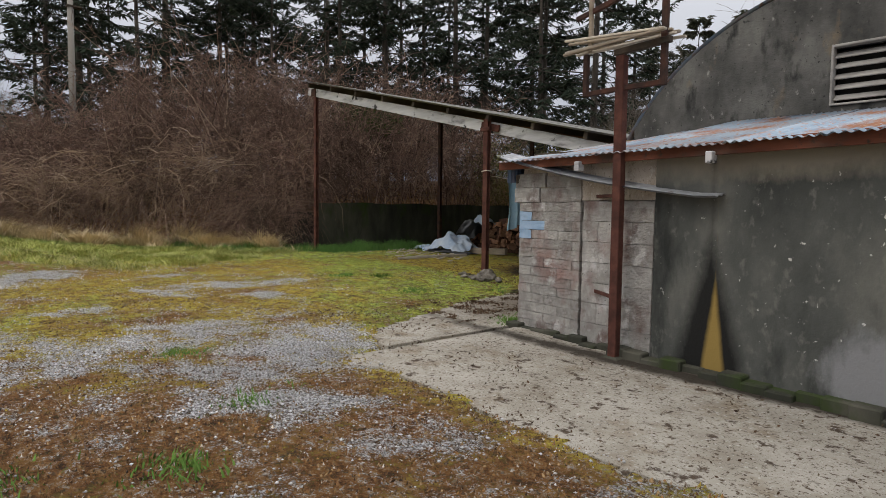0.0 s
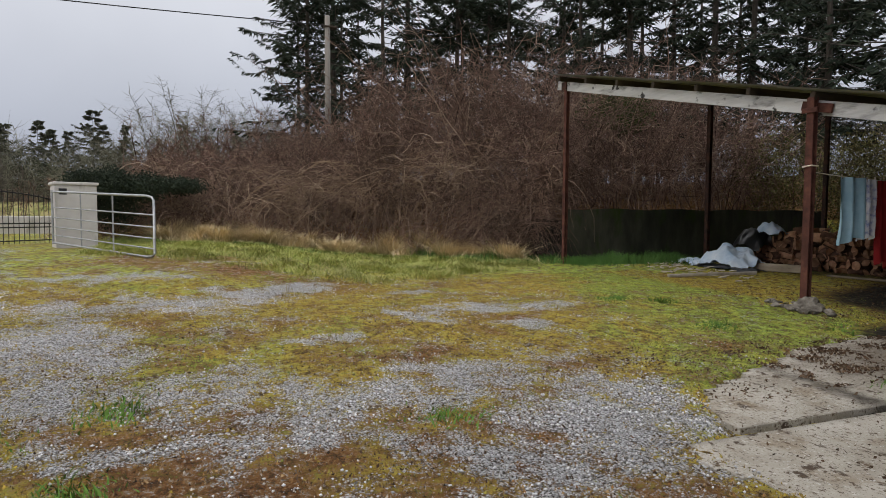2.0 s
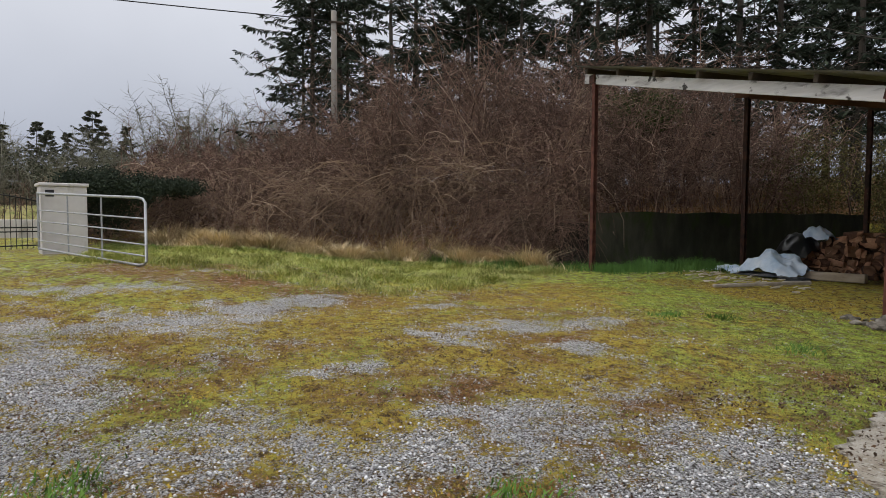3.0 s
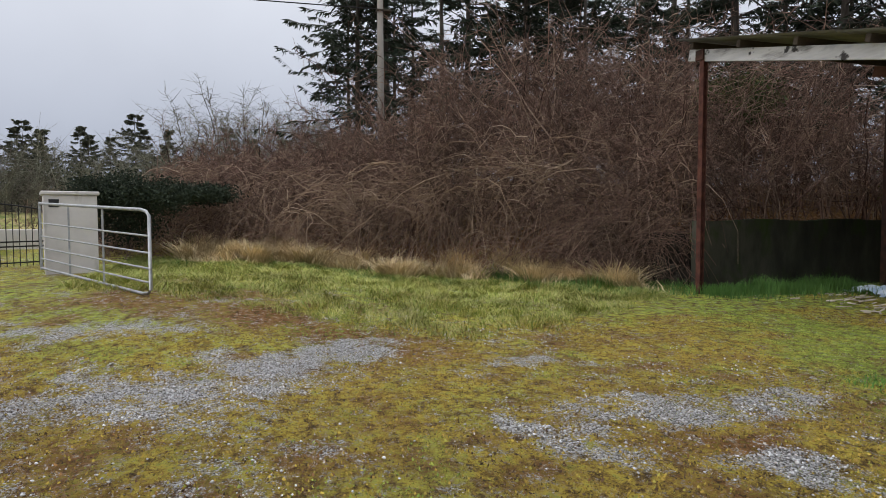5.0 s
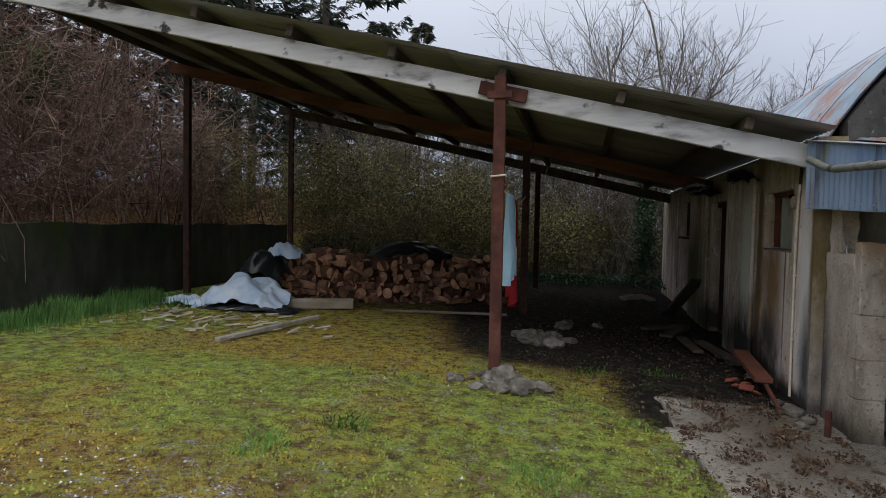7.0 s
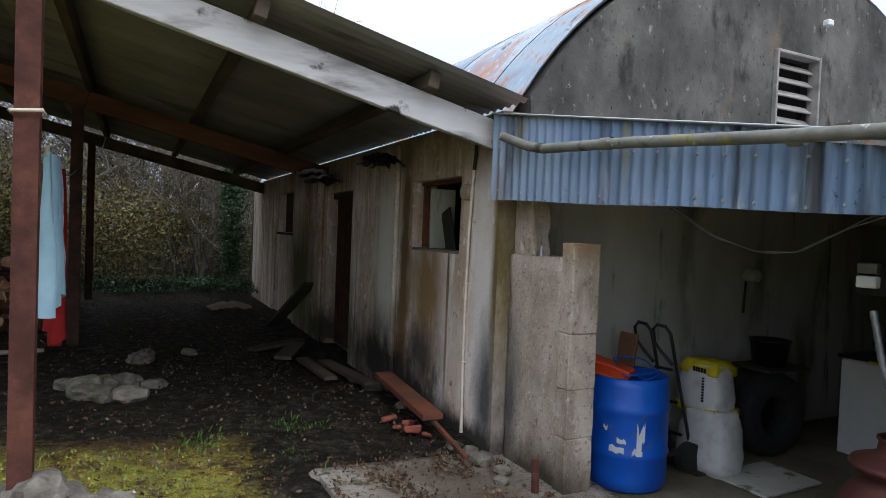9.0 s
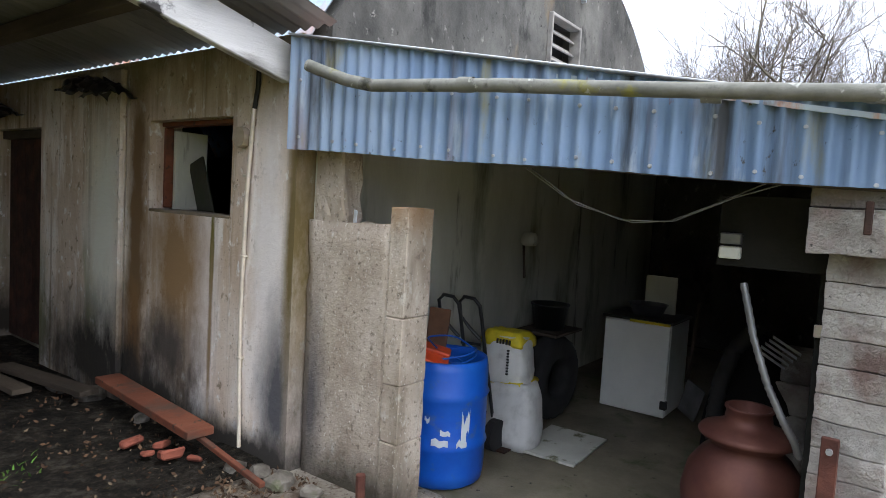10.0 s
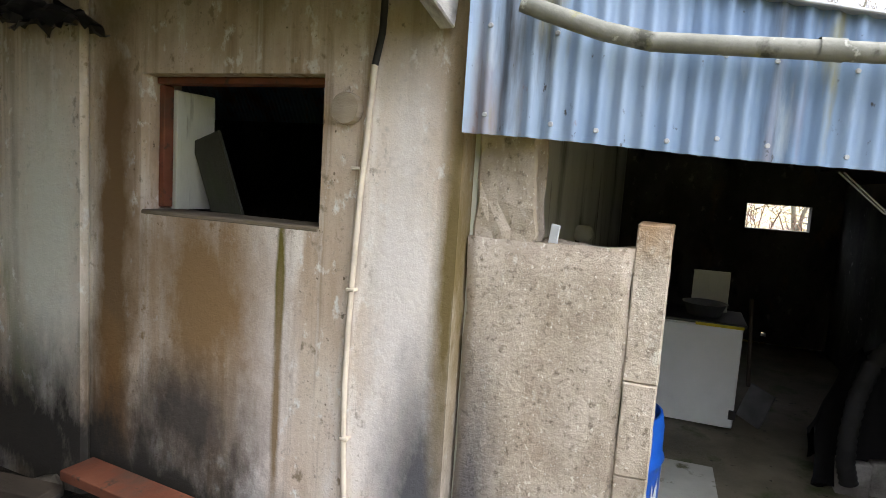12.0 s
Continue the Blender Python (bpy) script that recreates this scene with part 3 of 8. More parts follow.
    l.new(b.outputs[0], p.inputs["Normal"])
    return m


ground_mat = ground_material()

# ---- building helpers ----
rng = np.random.default_rng(7)


def fill(name, verts, faces, mat, smooth=False):
    """Mesh data from arrays of points and of faces with equal corner counts."""
    verts, faces = np.asarray(verts, dtype=np.float32), np.asarray(faces, dtype=np.int32)
    me = bpy.data.meshes.new(name)
    nf, k = faces.shape
    me.vertices.add(len(verts))
    me.vertices.foreach_set("co", verts.ravel())
    me.loops.add(nf * k)
    me.loops.foreach_set("vertex_index", faces.ravel())
    me.polygons.add(nf)
    me.polygons.foreach_set("loop_start", np.arange(0, nf * k, k, dtype=np.int32))
    me.polygons.foreach_set("loop_total", np.full(nf, k, dtype=np.int32))
    if smooth:
        me.polygons.foreach_set("use_smooth", np.ones(nf, dtype=bool))
    me.update(calc_edges=True)
    if mat:
        me.materials.append(mat)
    return me


def under(ob, parent):
    ob.parent = parent
    if parent.type == "EMPTY" and parent.parent is None:
        ob.matrix_parent_inverse = Matrix.Translation(-parent.location)
    return ob


def part(name, bm, mat, parent=None, label="", smooth=False):
    """Links a bmesh (or mesh data) as one mesh object, under a thing or a part if one is given."""
    if isinstance(bm, bmesh.types.BMesh):
        me = bpy.data.meshes.new(name)
        bmesh.ops.recalc_face_normals(bm, faces=bm.faces)
        bm.to_mesh(me)
        bm.free()
        me.materials.append(mat)
        if smooth:
            me.polygons.foreach_set("use_smooth", np.ones(len(me.polygons), dtype=bool))
    else:
        me = bm
    ob = new(name, me)
    if parent:
        under(ob, parent)
    if label:
        ob["label"] = label
    return ob


def thing(name, label, category, loc=(0, 0, 0), group=""):
    ob = new(name)
    ob.empty_display_size = 0.1
    ob.location = loc
    return tagged(ob, label, category, group)


def structure(name, bm, mat, label, category, smooth=False):
    return tagged(part(name, bm, mat, smooth=smooth), label, category, kind="structure")


def box(bm, lo, hi, bevel=0.0, m=None):
    """A box, slightly bevelled, turned by m if given."""
    lo, hi = Vector(lo), Vector(hi)
    made = bmesh.ops.create_cube(bm, size=1.0, matrix=Matrix.Translation((lo + hi) / 2) @ Matrix.Diagonal((*(hi - lo), 1)))
    vs = made["verts"]
    if bevel:
        es = list({e for v in vs for e in v.link_edges})
        out = bmesh.ops.bevel(bm, geom=es, offset=bevel, segments=1, affect="EDGES")
        vs = list({v for f in out["faces"] for v in f.verts} | {v for v in vs if v.is_valid})
    if m:
        bmesh.ops.transform(bm, matrix=m, verts=vs)
    return vs


def boxed(lo, hi, bevel=0.0, m=None):
    bm = bmesh.new()
    box(bm, lo, hi, bevel, m)
    return bm


def rod(bm, a, b, r1, r2=None, seg=10):
    a, b = Vector(a), Vector(b)
    d = b - a
    m = Matrix.Translation((a + b) / 2) @ d.to_track_quat("Z", "Y").to_matrix().to_4x4()
    return bmesh.ops.create_cone(bm, cap_ends=True, segments=seg, radius1=r1, radius2=r1 if r2 is None else r2, depth=d.length, matrix=m)["verts"]


def beam_between(a, b, w, h, bevel=0.004):
    """A squared bar from a to b, w wide and h high."""
    a, b = Vector(a), Vector(b)
    d = b - a
    x = d.normalized()
    y = Vector((0, 0, 1)).cross(x)
    y = y.normalized() if y.length > 1e-4 else Vector((0, 1, 0))
    z = x.cross(y)
    m = Matrix((x, y, z)).transposed().to_4x4()
    return boxed((-d.length / 2, -w / 2, -h / 2), (d.length / 2, w / 2, h / 2), bevel, Matrix.Translation((a + b) / 2) @ m)


def pipe(points, r, seg=8, closed_ends=True):
    """A round tube along points, as mesh data arrays."""
    v, f = tubes(np.array([points], dtype=float), np.full((1, len(points)), r), seg)
    return v, f


def tubes(paths, radii, sides=3):
    """Tubes along many paths of equal point count: paths (n,k,3), radii (n,k)."""
    n, k, _ = paths.shape
    t = np.gradient(paths, axis=1)
    t /= np.linalg.norm(t, axis=2, keepdims=True) + 1e-9
    ref = np.where(np.abs(t[..., 2:3]) > 0.9, np.array([1.0, 0, 0]), np.array([0, 0, 1.0]))
    a = np.cross(t, ref)
    a /= np.linalg.norm(a, axis=2, keepdims=True) + 1e-9
    b = np.cross(t, a)
    ang = np.arange(sides) * 2 * np.pi / sides
    v = paths[:, :, None, :] + radii[:, :, None, None] * (np.cos(ang)[:, None] * a[:, :, None, :] + np.sin(ang)[:, None] * b[:, :, None, :])
    i = np.arange(n)[:, None, None] * k * sides + np.arange(k - 1)[None, :, None] * sides
    s, s2 = np.arange(sides), (np.arange(sides) + 1) % sides
    q = np.stack([i + s, i + s2, i + sides + s2, i + sides + s], axis=-1)
    return v.reshape(-1, 3), q.reshape(-1, 4)


def lathe(profile, seg=28, centre=(0, 0, 0), squash=None):
    """A turned body from (radius, height) pairs."""
    bm = bmesh.new()
    rings = []
    for r, z in profile:
        rings.append([bm.verts.new((centre[0] + r * math.cos(2 * math.pi * i / seg), centre[1] + r * math.sin(2 * math.pi * i / seg), centre[2] + z)) for i in range(seg)])
    for p, q in zip(rings, rings[1:]):
        for i in range(seg):
            bm.faces.new((p[i], p[(i + 1) % seg], q[(i + 1) % seg], q[i]))
    for ring in (rings[0], rings[-1]):
        if len({v.co.to_tuple(4) for v in ring}) > 2:
            bm.faces.new(ring)
    return bm


def corrugated(origin, along, across, length, width, pitch=0.076, depth=0.018, thick=0.003, dent=0.0, seg=8, steps=1, bend=None):
    """A corrugated sheet: straight along one way, waves across it. bend maps a point on to a curved roof."""
    o, u, w = np.array(origin, float), np.array(along, float), np.array(across, float)
    u, w = u / np.linalg.norm(u), w / np.linalg.norm(w)
    nrm = np.cross(u, w)
    m = max(8, int(round(width / pitch * seg)))
    s, t = np.linspace(0, width, m + 1), np.linspace(0, length, steps + 1)
    wave = 0.5 * depth * np.cos(2 * np.pi * s / pitch)
    P = o + t[:, None, None] * u + s[None, :, None] * w + wave[None, :, None] * nrm
    if dent:
        P += (dent * np.sin(s * 2.1 + 0.7)[None, :, None] * np.linspace(0, 1, steps + 1)[:, None, None]) * nrm
    a, b = P + nrm * thick / 2, P - nrm * thick / 2
    v = np.concatenate([a.reshape(-1, 3), b.reshape(-1, 3)])
    c, N = m + 1, (steps + 1) * (m + 1)
    i = (np.arange(steps)[:, None] * c + np.arange(m)[None, :]).ravel()
    top = np.stack([i, i + 1, i + 1 + c, i + c], 1)
    bot = top[:, ::-1] + N
    e0, e1 = np.arange(m), np.arange(m) + steps * c
    f0 = np.stack([e0 + 1, e0, e0 + N, e0 + 1 + N], 1)
    f1 = np.stack([e1, e1 + 1, e1 + 1 + N, e1 + N], 1)
    if bend:
        v = bend(v)
    return v, np.concatenate([top, bot, f0, f1])


def jitter(ob, amount, scale, axis=None):
    """Uneven, worn faces: shifts a mesh's points by a smooth noise."""
    for v in ob.data.vertices:
        d = noise.noise_vector(v.co * scale) * amount
        if axis is not None:
            d = Vector([d[i] if i in axis else 0 for i in range(3)])
        v.co += d
    return ob


# ---- lie of the land ----
def step(e0, e1, x):
    t = np.clip((x - e0) / (e1 - e0), 0, 1)
    return t * t * (3 - 2 * t)


TOE_Y = [-40, -8, -2, 0.5, 3, 5.5, 7.2, 8.6, 9.2, 18, 24, 60]
TOE_X = [-24, -22.5, -21.6, -21.2, -20.4, -19.0, -17.4, -15.9, -15.25, -15.25, -13.5, -9]


def toe(y):
    return np.interp(y, TOE_Y, TOE_X)


def yard(x, y):
    z = np.interp(x, [-40, -15, -12, -9, -7, -5, -3, 0, 30], [0.05, 0.04, 0.01, -0.01, -0.13, -0.19, -0.24, -0.27, -0.3])
    z = z + 0.36 * step(-10.5, -15.5, x) * step(5.5, 0.5, y)
    z = z + 0.06 * step(11.0, 17.0, y) * step(-9.5, -6.0, x)
    return z


def bank(x, y):
    d = toe(y) - x
    h = 1.5 * step(0.0, 3.2, d) + 1.0 * step(3.0, 9.0, d)
    h = h * step(-3.6, -0.5, y)
    h = np.where(y > 9.0, np.maximum(h, 1.05 * step(0.0, 0.35, d)) * 1.0, h)
    north = 0.5 * step(21.0, 27.0, y)
    return h + north


def ground_z(x, y):
    return yard(x, y) + bank(x, y)


# ---- ground ----
GRAVEL = [(-6.2, 2.25, 1.35, 0.42, 112), (-5.3, 3.6, 0.85, 0.45, 150), (-6.85, 0.85, 0.62, 0.4, 130), (-8.3, -0.5, 1.7, 0.5, 12), (-12.95, -0.55, 0.8, 0.28, 85), (-11.6, 1.7, 0.85, 0.3, 92),
          (-10.6, 0.2, 1.1, 0.5, 95), (-10.65, 3.8, 0.75, 0.17, 90), (-9.1, 4.5, 0.8, 0.27, 82), (-8.85, 3.1, 0.3, 0.16, 40), (-7.9, 2.0, 0.4, 0.13, 50), (-4.9, 2.1, 0.55, 0.22, 45), (-5.5, 0.4, 0.4, 0.2, 90),
          (-3.7, 2.5, 0.5, 0.2, 60), (-9.6, -2.3, 2.5, 0.7, 10), (-16.5, -4.5, 3.5, 1.0, 20), (-1.0, -1.5, 2.0, 0.6, 0), (2.0, 1.0, 1.8, 0.9, 10), (-8.0, 4.3, 0.45, 0.16, 60)]


def patches(x, y, rows):
    out = np.zeros_like(x)
    x, y = x + 0.55 * smooth_noise(x, y, 2.2, 21) + 0.34 * smooth_noise(x, y, 5.6, 22), y + 0.50 * smooth_noise(x, y, 2.4, 23) + 0.32 * smooth_noise(x, y, 6.0, 24)
    for cx, cy, rx, ry, deg in rows:
        c, s = math.cos(radians(deg)), math.sin(radians(deg))
        dx, dy = x - cx, y - cy
        q = ((dx * c + dy * s) / rx) ** 2 + ((-dx * s + dy * c) / ry) ** 2
        out = np.maximum(out, 0.76 - 0.22 * q)
    return np.clip(out, 0, 1)


def smooth_noise(x, y, sc, seed):
    """Cheap layered waves, uneven at several sizes."""
    r = np.random.default_rng(seed)
    out = np.zeros_like(x)
    for i in range(9):
        a, f, p = r.uniform(0, 2 * np.pi), sc * r.uniform(0.5, 2.4), r.uniform(0, 6.28)
        out += np.sin((x * np.cos(a) + y * np.sin(a)) * f + p + 1.3 * np.sin((x * np.sin(a) - y * np.cos(a)) * f * 0.7 + p)) / 9
    return out


def verge_edge(y):
    """x at which the grass verge gives way to the mossy yard"""
    return np.interp(y, [-1.5, 0, 1.5, 2.5, 3.45, 5.1, 6.7, 9.0], [-15.6, -14.65, -13.6, -12.35, -11.95, -12.3, -13.55, -15.0])


def build_ground():
    xs = np.concatenate([[-2000, -600, -200, -90], np.arange(-60, -24, 1.5), np.arange(-24, -14, 0.3), np.arange(-14, 2.0, 0.08), np.arange(2.0, 12, 0.5), [14, 20, 30, 45, 70, 120, 300, 900, 2000]])
    ys = np.concatenate([[-2000, -600, -200, -80, -40, -25, -15], np.arange(-10, -3, 0.5), np.arange(-3, 10.0, 0.08), np.arange(10.0, 24, 0.3), np.arange(24, 50, 1.5), [60, 90, 200, 600, 2000]])
    X, Y = np.meshgrid(xs, ys)
    Z = ground_z(X, Y)
    near = step(-16, -13, X) * step(3, 1, X) * step(-4, -2, Y) * step(18, 10, Y)
    Z = Z + near * (0.022 * smooth_noise(X, Y, 3.0, 4) + 0.012 * smooth_noise(X, Y, 16.0, 5))
    # dug out under the building and the slabs
    inside = (X > -4.95) & (X < 1.1) & (Y > 5.9 - 0.13 * (X + 4.7)) & (Y < 19.2)
    Z = np.where(inside, Z - 0.35, Z)
    slab = slab_cover(X, Y)
    Z = Z - 0.05 * slab
    me = fill("ground", np.stack([X, Y, Z], -1).reshape(-1, 3), grid_faces(len(ys), len(xs)), ground_mat, True)
    g = patches(X, Y, GRAVEL) + 0.42 * smooth_noise(X, Y, 2.6, 6) + 0.48 * smooth_noise(X, Y, 7.0, 16) - 0.08
    g = g + 0.13 * step(5.6, 4.6, Y) + 0.14 * step(-5.4, -4.4, X) * step(3.4, 2.9, Y)
    g = np.where(Y > 6.5, g - 0.35, g)
    green = 0.22 + 0.60 * step(8.9, 8.3, Y) * step(4.8, 7.0, Y + 0.35 * (X + 8)) * step(-15, -11, X) * step(-4.6, -5.6, X) + 0.5 * smooth_noise(X, Y, 1.4, 8) + 0.4 * smooth_noise(X, Y, 4.2, 18)
    green = green + 0.5 * step(-11.5, -13.5, X)
    litter = 0.62 * step(2.6, 0.6, Y + 0.55 * (X + 2.2)) * step(-7.5, -3.5, X) + 0.45 * smooth_noise(X, Y, 1.3, 9) + 0.5 * smooth_noise(X, Y, 4.2, 19) + 0.24
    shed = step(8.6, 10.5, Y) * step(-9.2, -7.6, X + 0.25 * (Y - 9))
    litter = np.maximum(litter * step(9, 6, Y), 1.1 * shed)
    litter = np.maximum(litter, 0.95 * step(1.4, 0.5, np.abs(Y - 2.5)) * step(-4.9, -3.9, X))
    litter = np.maximum(litter, 0.75 * step(0.6, 0.1, np.abs(X + 14.2)) * step(-3, 0, Y) * step(3, 1, Y))
    strip = step(1.3, 0.2, np.abs(X - verge_edge(Y) - 0.5)) * step(-1.5, -0.5, Y) * step(4.2, 2.6, Y)
    litter = np.maximum(litter, 0.85 * strip)
    litter = litter + 0.14 * step(-12, -10, X) * step(5.5, 4, Y + 0.35 * (X + 8))
    g = g * step(12, 9, Y) * (1 - 0.9 * shed)
    onbank = step(0.2, 1.0, toe(Y) - X) * step(-3.6, -0.5, Y)
    litter = np.maximum(litter, onbank)
    litter = np.maximum(litter, step(19.0, 20.5, Y))
    g = g * (1 - onbank)
    g = np.where(X > -1.5, np.maximum(g, 0.45 + 0.2 * smooth_noise(X, Y, 2.0, 10)), g)
    col = me.color_attributes.new("zone", "FLOAT_COLOR", "POINT")
    # alpha zone: mud plus painted shade, covering the ground below and behind the shed roof
    mud_shade = np.clip(1.0 * shed * step(8.6, 10.0, Y) * step(20, 17.5, Y) * step(-15.5, -14, X) + 0.9 * step(0.7, 0.2, np.abs(Y - 5.55 + 0.13 * (X + 4.7))) * step(-5, -4.6, X), 0, 1)
    mud_shade = np.maximum(mud_shade, 0.9 * step(17.0, 18.5, Y) * step(-16, -14.5, X))
    mud_shade = np.maximum(mud_shade, 0.55 * step(12.0, 13.0, Y) * step(20, 18, Y) * step(-14.6, -13.5, X) * step(-4, -6, X))
    mud_shade = np.maximum(mud_shade, 0.85 * step(7.4, 8.4, Y + 0.3 * smooth_noise(X, Y, 3.0, 33)) * step(-7.3, -6.5, X) * step(12, 11, Y))
    mud_shade = np.maximum(mud_shade, 0.9 * step(7.6, 8.4, Y) * step(9.8, 9.4, Y) * step(0.45, 0.05, X - toe(Y)))
    rgba = np.stack([np.clip(g, 0, 1), np.clip(green, 0, 1), np.clip(litter, 0, 1), mud_shade], -1).astype(np.float32)
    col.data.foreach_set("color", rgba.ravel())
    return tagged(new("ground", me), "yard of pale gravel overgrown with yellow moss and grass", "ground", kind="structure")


def grid_faces(rows, cols):
    i = (np.arange(rows - 1)[:, None] * cols + np.arange(cols - 1)[None, :]).ravel()
    return np.stack([i, i + 1, i + 1 + cols, i + cols], 1)


def slab_west(Y):
    """where the western edge of the second apron lies"""
    return np.interp(Y, [3.9, 4.6, 5.5, 6.5, 7.5, 9.0], [-4.65, -5.6, -5.85, -6.3, -6.48, -6.5])


def slab_cover(X, Y):
    """1 where one of the two concrete aprons lies"""
    wob = 0.10 * smooth_noise(X, Y, 5.0, 12)
    a = (X > -4.66) & (Y > 3.55 - 0.05 * (X + 2.0) + wob * 2) & (Y < 6.2) & (X < 4)
    b = (X > slab_west(Y) + 0.05 + wob) & (X <= -4.66) & (Y > 4.0 + wob) & (Y < 9.0 + wob)
    return (a | b).astype(float)


build_ground()


def build_slab(name, x0, x1, y0, y1, lift, outline):
    xs, ys = np.arange(x0, x1 + 1e-6, 0.07), np.arange(y0, y1 + 1e-6, 0.07)
    X, Y = np.meshgrid(xs, ys)
    Z = yard(X, Y) + lift + 0.004 * smooth_noise(X, Y, 4.0, 14)
    keep = outline(X, Y)
    f = grid_faces(len(ys), len(xs))
    f = f[keep.ravel()[f].all(1)]
    v = np.stack([X, Y, Z], -1).reshape(-1, 3)
    low = v - np.array([0, 0, 0.12])
    me = fill(name, np.concatenate([v, low]), np.concatenate([f, f[:, ::-1] + len(v)]), slab_mat, True)
    bm = bmesh.new()
    bm.from_mesh(me)
    n = len(v)
    bm.verts.ensure_lookup_table()
    rim = [(e.verts[0].index, e.verts[1].index) for e in bm.edges if e.is_boundary and e.verts[0].index < n]
    for a, b in rim:
        bm.faces.new((bm.verts[a], bm.verts[b], bm.verts[b + n], bm.verts[a + n]))
    bmesh.ops.delete(bm, geom=[q for q in bm.verts if not q.link_faces], context="VERTS")
    bmesh.ops.recalc_face_normals(bm, faces=bm.faces)
    bm.to_mesh(me)
    bm.free()
    return tagged(new(name, me), "worn pale concrete apron with leaf litter and gritty stains", "concrete slab", kind="structure")


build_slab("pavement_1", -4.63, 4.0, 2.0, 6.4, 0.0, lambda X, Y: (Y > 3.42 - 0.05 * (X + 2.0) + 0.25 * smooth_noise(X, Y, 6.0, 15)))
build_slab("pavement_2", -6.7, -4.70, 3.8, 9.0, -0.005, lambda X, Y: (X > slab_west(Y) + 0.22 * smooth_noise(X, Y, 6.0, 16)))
tagged(part("floor", boxed((-4.72, 5.2, -0.45), (1.2, 8.9, -0.288)), floor_mat), "dirty damp concrete shed floor", "floor", kind="structure")
tagged(part("floor_barn", boxed((-5.0, 8.95, -0.40), (1.0, 19.2, -0.16)), floor_mat), "dark dirt floor of the barn", "floor", kind="structure")

# ---- barn ----
ARCH_X, ARCH_Z, ARCH_R = -1.95, 0.555, 3.53
SIDE = SIDE_X


def arch(x, r=ARCH_R):
    return ARCH_Z + math.sqrt(max(0.0, r * r - (x - ARCH_X) ** 2))


def slab_wall(name, axis, at, thick, spans, height, holes, mat, label, cell=0.16, rough=0.006):
    """A wall on the plane axis=at, thick behind it, along the other axis over spans, up to height(s), with rectangular holes (s0,s1,z0,z1)."""
    s0, s1 = spans
    z0 = -0.45
    cuts = sorted({s0, s1, *[h[0] for h in holes], *[h[1] for h in holes]})
    S = []
    for a, b in zip(cuts, cuts[1:]):
        k = max(1, int((b - a) / cell))
        S += [a + (b - a) * i / k for i in range(k)]
    S.append(s1)
    bm = bmesh.new()
    for a, b in zip(S, S[1:]):
        mid = (a + b) / 2
        hs = [h for h in holes if h[0] - 1e-6 < mid < h[1] + 1e-6]
        runs, lo = [], z0
        for h in sorted(hs, key=lambda q: q[2]):
            runs.append((lo, h[2], h[2]))
            lo = h[3]
        runs.append((lo, height(a), height(b)))
        for lo_, ta, tb in runs:
            for face, off in ((0, 0.0), (1, thick)):
                pts = [(a, lo_), (b, lo_), (b, tb), (a, ta)]
                vs = [bm.verts.new(((at + off, s, z) if axis == "x" else (s, at + off, z))) for s, z in pts]
                bm.faces.new(vs)
            for (p, q) in (((a, ta), (b, tb)), ((a, lo_), (b, lo_))):
                vs = [bm.verts.new(((at + o, s, z) if axis == "x" else (s, at + o, z))) for (s, z), o in ((p, 0), (q, 0), (q, thick), (p, thick))]
                bm.faces.new(vs)
    for h in holes:
        for s in (h[0], h[1]):
            vs = [bm.verts.new(((at + o, s, z) if axis == "x" else (s, at + o, z))) for z, o in ((h[2], 0), (h[3], 0), (h[3], thick), (h[2], thick))]
            bm.faces.new(vs)
    for s in (s0, s1):
        vs = [bm.verts.new(((at + o, s, z) if axis == "x" else (s, at + o, z))) for z, o in ((z0, 0), (height(s), 0), (height(s), thick), (z0, thick))]
        bm.faces.new(vs)
    bmesh.ops.remove_doubles(bm, verts=bm.verts, dist=1e-4)
    return structure(name, bm, mat, label, "wall")


WIN = (9.48, 10.44, 1.25, 1.872)
DOOR = (12.2, 13.35, -0.45, 1.88)
WIN2 = (15.4, 16.5, 1.30, 1.99)
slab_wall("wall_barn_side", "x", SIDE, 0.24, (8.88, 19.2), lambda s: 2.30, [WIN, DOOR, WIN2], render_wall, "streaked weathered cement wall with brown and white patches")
slab_wall("wall_barn_gable", "y", 8.9, 0.2, (-4.92, ARCH_X + ARCH_R - 0.45), lambda s: arch(s) - 0.02, [(-2.28, -1.64, 2.52, 3.2)], gable_render, "grey rendered arched gable wall with lichen spots")
slab_wall("wall_barn_back", "y", 19.2, 0.2, (-5.16, ARCH_X + ARCH_R - 0.45), lambda s: max(2.0, arch(s) - 0.02), [], gable_render, "grey rendered rear gable of the barn")
slab_wall("wall_barn_far", "x", ARCH_X + ARCH_R - 0.45, 0.2, (8.9, 19.4), lambda s: 2.2, [(15.5, 16.35, 1.30, 1.91)], gable_render, "grey rendered barn wall with a small window")
# inner lining of the shed's gable side, damp and pale
tagged(part("wall_shed_inner", boxed((-5.02, 8.86, -0.3), (1.0, 8.896, 2.2)), inner_render), "damp greenish rendered inner wall of the lean-to", "wall", kind="structure")

# raised plaster bands that stand proud between the openings
for y0, y1, out in ((10.74, 12.12, 0.055), (13.5, 15.1, 0.05), (16.7, 18.9, 0.05)):
    o = structure("trim", boxed((SIDE - out, y0, -0.3), (SIDE - 0.003, y1, 2.26), 0.02), render_wall, "pale raised plaster band on the barn wall", "plaster band")


